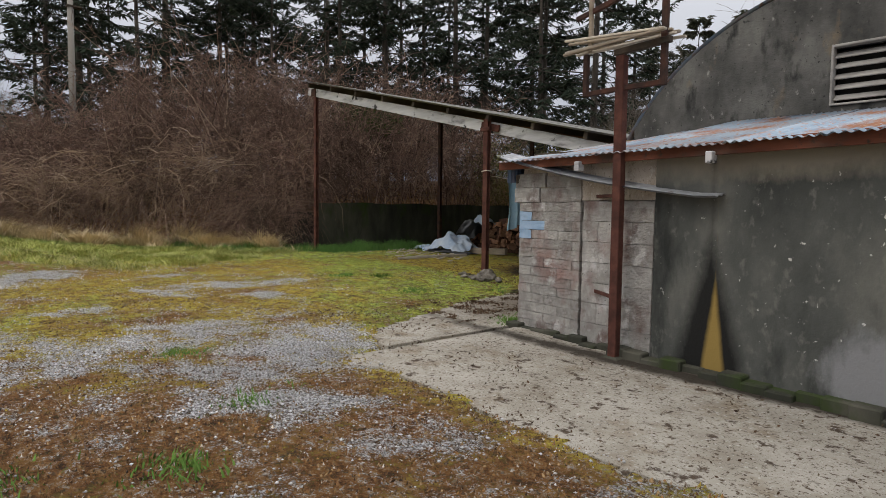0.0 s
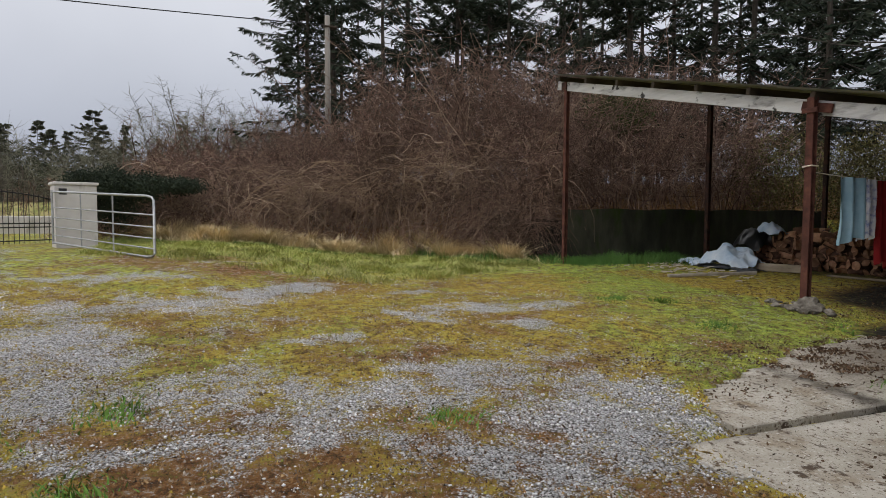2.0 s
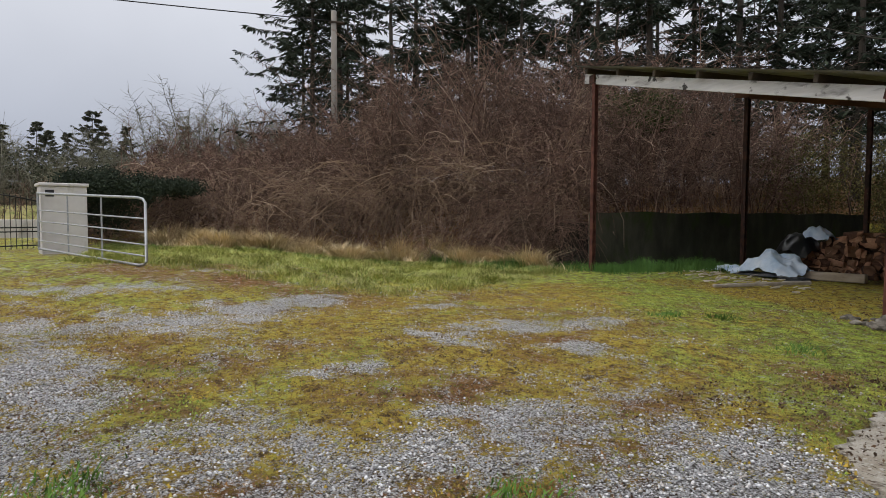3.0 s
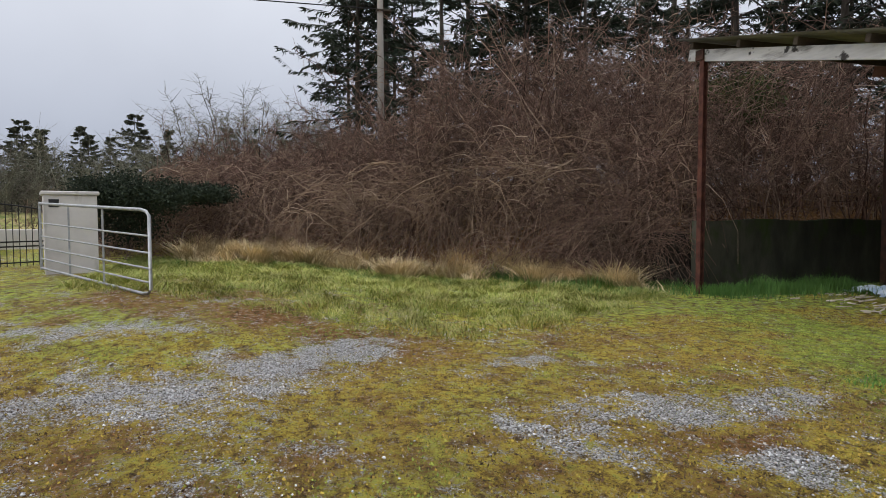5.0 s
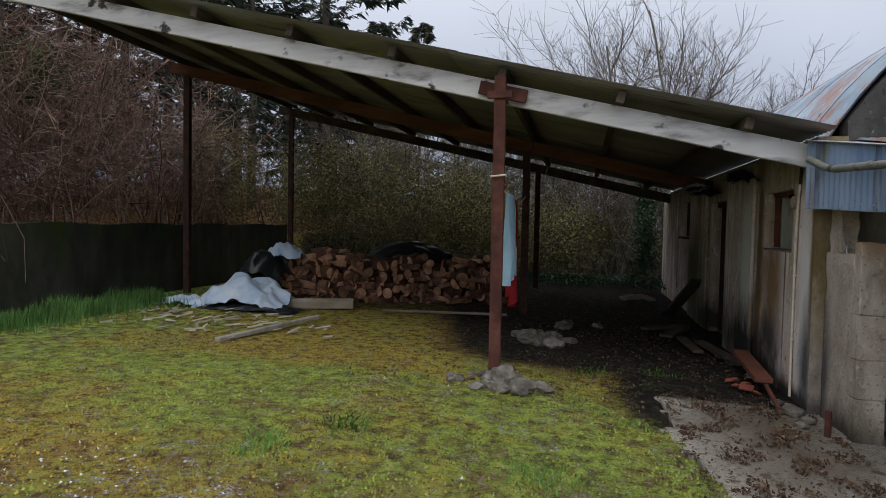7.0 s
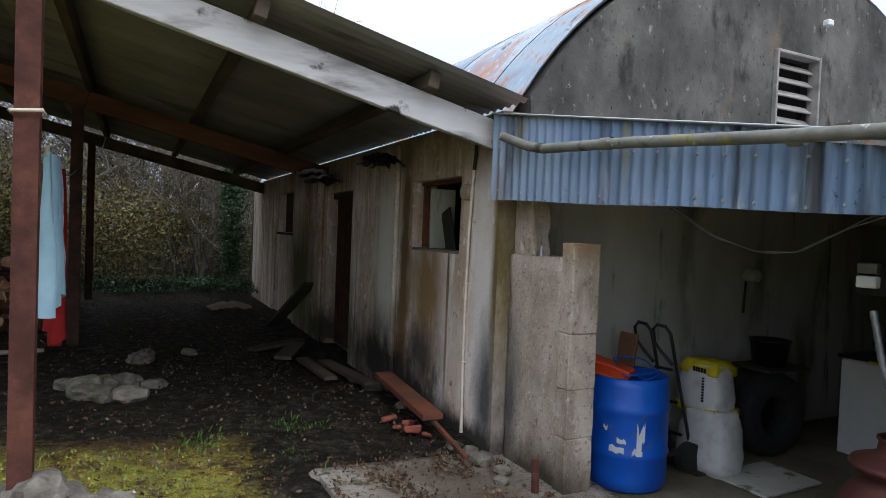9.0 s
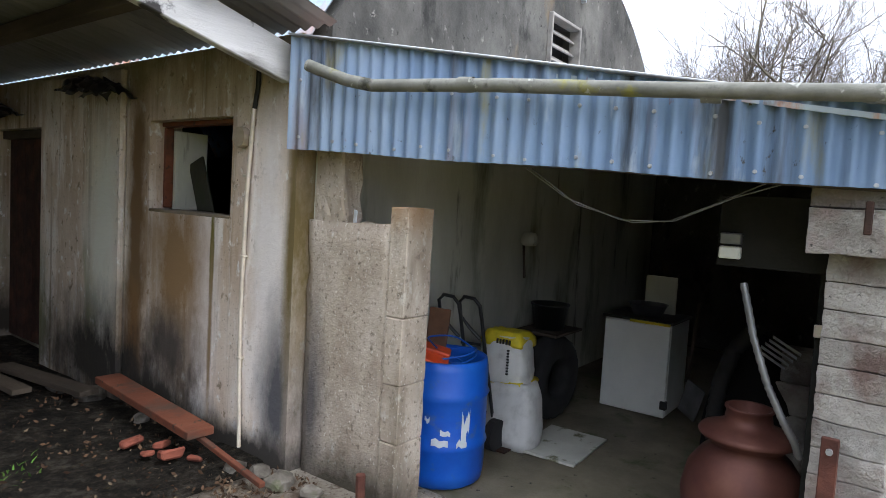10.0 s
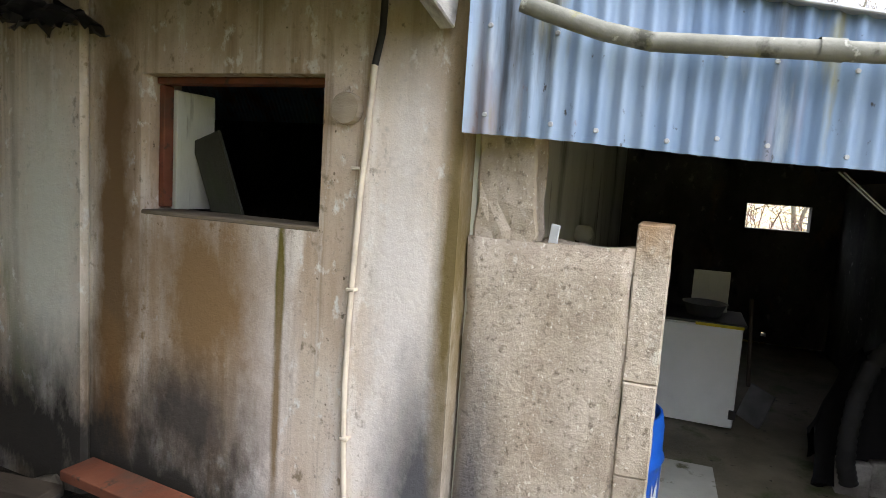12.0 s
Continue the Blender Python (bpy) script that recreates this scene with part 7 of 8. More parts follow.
def scraps():
    """Broken battens and bark lying before the log heap."""
    for i in range(72):
        x, y = random.gauss(-12.3, 1.0), random.gauss(10.6, 0.45)
        y -= 0.25 * (x + 12)
        L = random.uniform(0.05, 0.26)
        t = thing("wood_scrap", "pale broken batten lying on the moss", "wood scrap", (x, y, 0.03), "wood scraps")
        a = random.uniform(-1.2, 1.3)
        z = float(ground_z(np.array(x), np.array(y))) + 0.03
        part("piece", beam_between((x, y, z), (x + L * math.cos(a), y + L * math.sin(a), z + random.uniform(0, 0.05)), random.uniform(0.015, 0.04), random.uniform(0.010, 0.025)), pale_scrap, t)
    t = thing("long_branch", "long pale split branch lying on the moss", "branch", (-11, 10.4, 0.05))
    part("branch", beam_between((-11.36, 9.30, 0.04), (-10.86, 11.05, 0.09), 0.08, 0.06, 0.01), pale_scrap, t)
    t = thing("long_branch", "thin pole lying on the ground before the heap", "pole", (-9.2, 12.4, 0.05))
    part("branch", beam_between((-10.3, 12.3, 0.05), (-8.3, 12.5, 0.05), 0.05, 0.04, 0.01), bare_timber, t)


scraps()

# ---- vegetation ----
def tri_blades(pos, h, lean, w, face):
    """Grass blades: three triangles each, bent over by lean (n,2)."""
    n = len(pos)
    side = np.stack([np.cos(face), np.sin(face), np.zeros(n)], 1) * (w / 2)[:, None]
    ln = np.concatenate([lean, np.zeros((n, 1))], 1)
    mid = pos + np.array([0, 0, 1.0]) * (h * 0.55)[:, None] + ln * 0.35
    tip = pos + np.array([0, 0, 1.0]) * h[:, None] + ln
    v = np.stack([pos - side, pos + side, mid + side * 0.7, mid - side * 0.7, tip], 1).reshape(-1, 3)
    i = np.arange(n)[:, None] * 5
    f = np.concatenate([i + np.array([0, 1, 2]), i + np.array([0, 2, 3]), i + np.array([3, 2, 4])], 0)
    return v, f


def leaf_quads(pos, size, rnd):
    """Small leaves, each a bent quad turned at random."""
    n = len(pos)
    a = rnd.normal(size=(n, 3))
    a /= np.linalg.norm(a, axis=1, keepdims=True)
    b = np.cross(a, rnd.normal(size=(n, 3)))
    b /= np.linalg.norm(b, axis=1, keepdims=True)
    s = size[:, None]
    v = np.stack([pos - a * s, pos - b * s * 0.5, pos + a * s, pos + b * s * 0.5], 1).reshape(-1, 3)
    return v, np.arange(n * 4).reshape(-1, 4)


def stuff(name, me, label, category):
    return tagged(new(name, me), label, category, kind="stuff")


def canopy(y):
    return np.interp(y, [-6, -3, 0, 2.5, 5, 7, 9, 20], [0.4, 0.7, 1.05, 1.6, 2.6, 4.0, 4.5, 4.2])


def thicket(name, label, xs, ys, count, height, mats, seed, twigs=34, spread=0.25, tangle=0.0):
    """Upright leafless shrubs: main stems with many fine twigs."""
    r = np.random.default_rng(seed)
    k = 7
    base = np.stack([xs, ys, ground_z(xs, ys) - 0.1], 1)
    H = height * r.uniform(0.55, 1.08, count)
    drift = r.normal(0, spread, (count, 2)) * H[:, None]
    t = np.linspace(0, 1, k)
    P = base[:, None, :] + np.concatenate([drift[:, None, :] * (t ** 1.4)[None, :, None], (H[:, None] * t)[:, :, None]], 2)
    P[:, 1:, :2] += r.normal(0, 0.05, (count, k - 1, 2)).cumsum(1)
    v1, f1 = tubes(P, (0.020 * np.linspace(1, 0.25, k))[None, :] * r.uniform(0.6, 1.4, (count, 1)), 4)
    n = count * twigs
    at = np.repeat(np.arange(count), twigs)
    u = r.uniform(0.18, 1.0, n) ** 0.8
    i0 = np.minimum((u * (k - 1)).astype(int), k - 2)
    fr = (u * (k - 1) - i0)[:, None]
    s = P[at, i0] * (1 - fr) + P[at, i0 + 1] * fr
    L = r.uniform(0.25, 0.85, n) * (1.1 - 0.4 * u) * np.clip(H[at] / 3.0, 0.5, 1.2)
    d = r.normal(size=(n, 3))
    d[:, 2] = np.where(r.uniform(size=n) < tangle, d[:, 2] * 0.8, np.abs(d[:, 2]) * 0.7 + 0.15)
    d /= np.linalg.norm(d, axis=1, keepdims=True)
    bend = r.normal(0, 0.3, (n, 3)) * L[:, None]
    m = s + d * L[:, None] * 0.5 + bend * 0.3
    e = s + d * L[:, None] + bend
    v2, f2 = tubes(np.stack([s, m, e], 1), np.array([[0.0085, 0.006, 0.003]]) * r.uniform(0.7, 1.3, (n, 1)), 3)
    v = np.concatenate([v1, v2])
    # quads of both, stems first
    return stuff(name, fill(name, v, np.concatenate([f1, f2 + len(v1)]), mats), label, "shrubs")


def sample_bank(n, r, y0, y1, d0, d1):
    y = r.uniform(y0, y1, n)
    x = toe(y) - r.uniform(d0, d1, n)
    return x, y


def brambles():
    r = np.random.default_rng(11)
    x, y = sample_bank(1400, r, -3.0, 19.5, 1.2, 8.5)
    thicket("bramble_thicket", "dense leafless reddish-brown thicket on the bank", x, y, 1400, canopy(y) * np.interp(toe(y) - x, [1, 3, 8], [0.5, 1.0, 1.15]), bramble_mat, 12, 40, 0.42, 0.75)
    # arching canes that hang over the front of the bank
    n, k = 7000, 6
    x, y = sample_bank(n, r, -2.5, 10.5, 0.9, 4.2)
    y[:900] = r.uniform(7.4, 9.3, 900)
    x[:900] = toe(y[:900]) - r.uniform(0.0, 1.4, 900)
    g = ground_z(x, y)
    hc = canopy(y) * np.interp(toe(y) - x, [0, 3.5], [0.35, 0.8])
    L = r.uniform(0.7, 2.1, n)
    az = r.normal(0.0, 1.1, n)
    d = np.stack([np.cos(az), np.sin(az)], 1)
    t = np.linspace(0, 1, k)
    start = g + r.uniform(0.0, 1.0, n) * hc * 0.75
    rise = r.uniform(0.1, 0.8, n) * L
    fall = r.uniform(0.3, 1.3, n) * L
    Z = start[:, None] + rise[:, None] * t - fall[:, None] * t ** 2.2
    P = np.stack([x[:, None] + d[:, :1] * L[:, None] * t * 0.8, y[:, None] + d[:, 1:] * L[:, None] * t * 0.8, Z], 2)
    P[:, 1:] += r.normal(0, 0.06, (n, k - 1, 3)).cumsum(1)
    P[..., 2] = np.maximum(P[..., 2], ground_z(P[..., 0], P[..., 1]) + 0.02)
    P[..., 0] = np.minimum(P[..., 0], toe(P[..., 1]) + r.normal(0.15, 0.25, (n, 1)))
    v, f = tubes(P, np.linspace(0.0075, 0.003, k)[None, :] * r.uniform(0.7, 1.4, (n, 1)), 3)
    stuff("bramble_canes", fill("bramble_canes", v, f, bramble_mat), "tangled brown bramble canes drooping over the bank", "brambles")
    n = 1000
    x, y = sample_bank(n, r, -1.0, 9.0, 0.5, 3.4)
    mound = 0.6 + 0.5 * smooth_noise(x * 0, y, 1.3, 55)
    g = ground_z(x, y)
    L = r.uniform(1.0, 2.4, n)
    az = r.normal(-0.1, 1.5, n)
    d = np.stack([np.cos(az), np.sin(az)], 1)
    start = g + r.uniform(0.3, 1.6, n) * mound
    Z = start[:, None] + (0.5 * L)[:, None] * t - (1.1 * L)[:, None] * t ** 2
    P = np.stack([x[:, None] + d[:, :1] * L[:, None] * t * 0.75, y[:, None] + d[:, 1:] * L[:, None] * t * 0.75, Z], 2)
    P[..., 2] = np.maximum(P[..., 2], ground_z(P[..., 0], P[..., 1]) + 0.03)
    P[..., 0] = np.minimum(P[..., 0], toe(P[..., 1]) + r.normal(0.0, 0.3, (n, 1)))
    v, f = tubes(P, np.linspace(0.0085, 0.003, k)[None, :] * r.uniform(0.4, 1.4, (n, 1)), 4)
    stuff("pale_canes", fill("pale_canes", v, f, cane_mat), "long pale dry canes arching down the bank", "canes")
    # mounds from which long pale canes spill forward
    n = 620
    hub = np.array([[-20.4, 3.4, 1.7], [-20.0, 5.2, 2.0], [-19.2, 6.6, 2.3], [-17.9, 7.8, 2.3]])[r.integers(0, 4, n)] + r.normal(0, 1, (n, 3)) * np.array([0.8, 0.9, 0.5])
    L = r.uniform(0.6, 2.4, n)
    az = r.normal(-0.2, 1.5, n)
    d = np.stack([np.cos(az), np.sin(az)], 1)
    Z = hub[:, 2:] + (r.uniform(-0.2, 0.8, n) * L)[:, None] * t - (r.uniform(0.2, 1.1, n) * L)[:, None] * t ** 2
    P = np.stack([hub[:, :1] + d[:, :1] * L[:, None] * t * 0.8, hub[:, 1:2] + d[:, 1:] * L[:, None] * t * 0.8, Z], 2)
    P[:, 1:] += r.normal(0, 0.07, (n, k - 1, 3)).cumsum(1)
    P[..., 2] = np.maximum(P[..., 2], ground_z(P[..., 0], P[..., 1]) + 0.03)
    P[..., 0] = np.minimum(P[..., 0], toe(P[..., 1]) + r.normal(0.0, 0.3, (n, 1)))
    v, f = tubes(P, np.linspace(0.0085, 0.0035, k)[None, :] * r.uniform(0.4, 1.3, (n, 1)), 4)
    stuff("arching_canes", fill("arching_canes", v, f, cane_mat), "mounds of long pale canes arching over the bank", "canes")
    n = 26000
    x, y = sample_bank(n, r, -3.0, 12.0, 0.0, 6.0)
    z = ground_z(x, y) + r.uniform(0, 1, n) ** 1.5 * canopy(y) * np.interp(toe(y) - x, [0, 4], [0.25, 0.85])
    v, f = leaf_quads(np.stack([x, y, z], 1), r.uniform(0.012, 0.04, n), r)
    stuff("dead_leaves", fill("dead_leaves", v, f, bramble_mat), "dead brown leaves caught in the brambles", "leaves")


brambles()


def grass():
    r = np.random.default_rng(21)

    def field(name, label, n, sample, mat, h0, h1, w0=0.006, w1=0.012, lean=0.6):
        x, y = sample(n)
        h = r.uniform(h0, h1, len(x)) * (1 + 0.7 * smooth_noise(x, y, 6.0, 28) + 0.9 * smooth_noise(x, y, 2.2, 29))
        h = np.maximum(h, 0.3 * h0)
        a = r.normal(0, 1.2, len(x)) + 6.0 * smooth_noise(x, y, 3.2, 30)
        l = np.stack([np.cos(a), np.sin(a)], 1) * (h * r.uniform(0.1, lean, len(x)))[:, None]
        v, f = tri_blades(np.stack([x, y, ground_z(x, y) - 0.01], 1), h, l, r.uniform(w0, w1, len(x)), a + 1.57 + r.normal(0, 0.4, len(x)))
        stuff(name, fill(name, v, f, mat), label, "grass")

    def verge(n):
        y = r.uniform(-1.5, 9.0, n)
        edge = verge_edge(y) + 0.35 * smooth_noise(y * 0 + y, y * 0.3, 2.5, 25) + r.normal(0, 0.18, n)
        x = edge - r.uniform(0, 1, n) * (edge - toe(y) + 0.7)
        tuft = smooth_noise(x, y, 4.5, 26) + r.normal(0, 0.3, n)
        keep = tuft > -0.2
        return x[keep], y[keep]

    def lush(n):
        y = r.uniform(6.4, 12.6, n)
        x = np.where(y < 9.0, toe(y) + r.normal(0.4, 0.5, n), -14.75 + np.abs(r.normal(0, 0.45, n)))
        return x, y

    def tufts(n):
        y = r.uniform(-1.5, 8.0, n)
        x = toe(y) + r.uniform(-1.6, 2.6, n)
        keep = smooth_noise(x, y, 2.6, 27) + r.normal(0, 0.12, n) > 0.12
        return x[keep], y[keep]

    def straw(n):
        c = r.uniform(0, 1, (38, 2))
        i = r.integers(0, 38, n)
        y = (-1.5 + 10.0 * c[:, 0])[i] + r.normal(0, 0.14, n)
        x = toe(y) + 1.0 - 1.8 * c[i, 1] ** 0.7 + r.normal(0, 0.2, n)
        return x, y

    def spots(cs, s):
        def f(n):
            i = r.integers(0, len(cs), n)
            c = np.array(cs)[i]
            return c[:, 0] + r.normal(0, s, n), c[:, 1] + r.normal(0, s, n)
        return f
    field("verge_grass", "rough green and straw-coloured grass verge", 120000, verge, grass_mat, 0.03, 0.12, 0.006, 0.012, 2.6)
    field("lush_grass", "dark lush grass along the wall foot", 14000, lush, lush_mat, 0.07, 0.24, 0.006, 0.012)
    field("green_tufts", "bright green grass tufts in the rough verge", 20000, tufts, lush_mat, 0.05, 0.16, 0.005, 0.011, 2.2)
    field("dead_grass", "clumps of pale dead grass at the foot of the bank", 20000, straw, straw_mat, 0.14, 0.44, 0.014, 0.030, 2.2)
    field("weeds", "small green weed tufts in the moss and gravel", 3600, spots([(-6.38, 0.18), (-6.0, -0.45), (-5.1, 0.1), (-4.85, 6.35), (-4.9, 6.2), (-3.9, 2.3), (-5.6, 2.4), (-3.1, 1.5), (-6.9, 8.0), (-8.8, 7.0), (-7.4, 6.6), (-3.5, 0.7), (-6.4, 9.9), (-6.6, 9.3), (-7.0, 9.6), (-9.2, 6.4), (-4.2, 0.2)], 0.13), weed_mat, 0.015, 0.06, 0.008, 0.018, 1.6)
    field("moss_shoots", "fine short grass growing through the moss", 22000, lambda n: (r.uniform(-13.5, -7.2, n), r.uniform(4.0, 10.5, n)), green_moss, 0.006, 0.022, 0.003, 0.006, 1.6)
    # moss tips: single upright slivers that roughen the yard
    n = 190000
    x, y = r.uniform(-12.8, 0.8, n), r.uniform(-2.6, 9.6, n)
    bare = patches(x, y, GRAVEL) + 0.42 * smooth_noise(x, y, 2.6, 6) + 0.48 * smooth_noise(x, y, 7.0, 16) - 0.08
    keep = (bare + r.normal(0, 0.28, n) < 0.44) & (slab_cover(x, y) < 0.5) & ~((x > -5.3) & (y > 5.6)) & ~((x > -6.9 + r.normal(0, 0.15, n)) & (y > 7.9))
    x, y = x[keep], y[keep]
    dry = 0.62 * step(2.6, 0.6, y + 0.55 * (x + 2.2)) * step(-7.5, -3.5, x) + 0.45 * smooth_noise(x, y, 1.3, 9) + 0.5 * smooth_noise(x, y, 4.2, 19) + 0.24 + r.normal(0, 0.12, len(x)) > 0.46
    dry |= (np.abs(y - 2.5) < 1.05) & (x > -4.4)
    lime = 0.22 + 0.60 * step(8.9, 8.3, y) * step(4.8, 7.0, y + 0.35 * (x + 8)) * step(-15, -11, x) * step(-4.6, -5.6, x) + 0.5 * smooth_noise(x, y, 1.4, 8) + 0.4 * smooth_noise(x, y, 4.2, 18) + r.normal(0, 0.1, len(x)) > 0.45
    for nm, lab, k, mt in (("moss", "yellow moss cushions over the gravel", ~dry & ~lime, moss_mat), ("green_moss", "green moss and clover cushions over the gravel", ~dry & lime, green_moss), ("dry_moss", "rust-brown dry moss and litter over the gravel", dry, dry_moss)):
        px, py = x[k], y[k]
        m = len(px)
        base = np.stack([px, py, yard(px, py) + 0.022 * smooth_noise(px, py, 3.0, 4) + 0.012 * smooth_noise(px, py, 16.0, 5)], 1)
        a = r.uniform(0, 6.28, m)
        wv = np.stack([np.cos(a), np.sin(a), 0 * a], 1) * r.uniform(0.002, 0.0055, m)[:, None]
        tip = base + np.stack([r.normal(0, 0.010, m), r.normal(0, 0.010, m), r.uniform(0.006, 0.022, m)], 1)
        v = np.stack([base - wv, base + wv, tip], 1).reshape(-1, 3)
        fc = np.arange(len(v)).reshape(-1, 3)
        # low cushions, each a small uneven dome
        q = r.uniform(size=m) < 0.45
        cb = base[q]
        w = len(cb)
        ang = np.linspace(0, 2 * np.pi, 6, endpoint=False)[None] + r.uniform(0, 6.28, (w, 1))
        rad = r.uniform(0.005, 0.016, (w, 1)) * r.uniform(0.6, 1.4, (w, 6))
        ring = cb[:, None, :] + np.stack([rad * np.cos(ang), rad * np.sin(ang), np.full((w, 6), -0.008)], 2)
        top = cb + np.stack([r.normal(0, 0.006, w), r.normal(0, 0.006, w), r.uniform(0.004, 0.018, w)], 1)
        dome = np.concatenate([ring, top[:, None, :]], 1).reshape(-1, 3)
        six = np.array([[i, (i + 1) % 6, 6] for i in range(6)])
        fc = np.concatenate([fc, (np.arange(w)[:, None, None] * 7 + six[None]).reshape(-1, 3) + len(v)])
        v = np.concatenate([v, dome])
        stuff(nm, fill(nm, v, fc, mt), lab, "moss")
    n = 14000
    x, y = np.concatenate([r.uniform(-9, 0.8, n // 2), r.uniform(-6.8, -4.8, n // 4), r.uniform(-8.0, -5.2, n // 4)]), np.concatenate([r.uniform(-0.5, 5.5, n // 2), r.uniform(4.2, 9.2, n // 4), r.uniform(8.8, 15, n // 4)])
    keep = smooth_noise(x, y, 3.0, 31) + r.normal(0, 0.25, len(x)) > 0.1
    x, y = x[keep], y[keep]
    v, f = leaf_quads(np.stack([x, y, yard(x, y) + 0.012], 1), r.uniform(0.006, 0.02, len(x)), r)
    v[:, 2] = np.maximum(v[:, 2], yard(v[:, 0], v[:, 1]) + 0.004)
    lx, ly = np.concatenate([r.uniform(-9.5, -5.25, 3500), r.uniform(-6.4, -5.15, 9000)]), np.concatenate([r.uniform(8.3, 18.5, 3500), r.uniform(5.6, 9.0, 9000)])
    keep = (np.arange(len(lx)) < 3500) | (smooth_noise(lx, ly, 6.0, 34) + 0.5 * smooth_noise(lx, ly, 16.0, 35) + r.normal(0, 0.1, len(lx)) > 0.12)
    lx, ly = lx[keep], ly[keep]
    v2, f2 = leaf_quads(np.stack([lx, ly, yard(lx, ly) + 0.014], 1), r.uniform(0.008, 0.026, len(lx)), r)
    v2[:, 2] = np.maximum(v2[:, 2], yard(v2[:, 0], v2[:, 1]) + 0.004)
    v, f = np.concatenate([v, v2]), np.concatenate([f, f2 + len(v)])
    stuff("leaf_litter", fill("leaf_litter", v, f, litter_mat), "brown leaf litter scattered over slab and moss", "leaf litter")
    # loose stones
    n = 170000
    x, y = r.uniform(-12.5, 1.0, n), r.uniform(-2.5, 6.0, n)
    keep = (patches(x, y, GRAVEL) + 0.42 * smooth_noise(x, y, 2.6, 6) + 0.48 * smooth_noise(x, y, 7.0, 16) + 0.05 + 0.14 * (x > -5.0) + r.normal(0, 0.27, n) > 0.60) & (slab_cover(x, y) < 0.5)
    x, y = x[keep], y[keep]
    s = 0.004 + 0.011 * r.uniform(0, 1, len(x)) ** 2.0
    octa = np.array([[1, 0, 0], [0, 1, 0], [-1, 0, 0], [0, -1, 0], [0, 0, 0.7], [0, 0, -0.7]])
    fo = np.array([[0, 1, 4], [1, 2, 4], [2, 3, 4], [3, 0, 4], [1, 0, 5], [2, 1, 5], [3, 2, 5], [0, 3, 5]])
    ang = r.uniform(0, 6.28, len(x))
    rot = np.stack([np.stack([np.cos(ang), -np.sin(ang), 0 * ang], 1), np.stack([np.sin(ang), np.cos(ang), 0 * ang], 1), np.stack([0 * ang, 0 * ang, 1 + 0 * ang], 1)], 1)
    o = octa[None] * r.uniform(0.6, 1.3, (len(x), 6, 1))
    v = np.einsum("nij,nkj->nki", rot, o) * s[:, None, None] + np.stack([x, y, yard(x, y) + 0.012], 1)[:, None, :]
    f = (np.arange(len(x))[:, None, None] * 6 + fo[None]).reshape(-1, 3)
    stuff("loose_stones", fill("loose_stones", v.reshape(-1, 3), f, stone_mat), "loose pale grey gravel stones", "gravel")


grass()


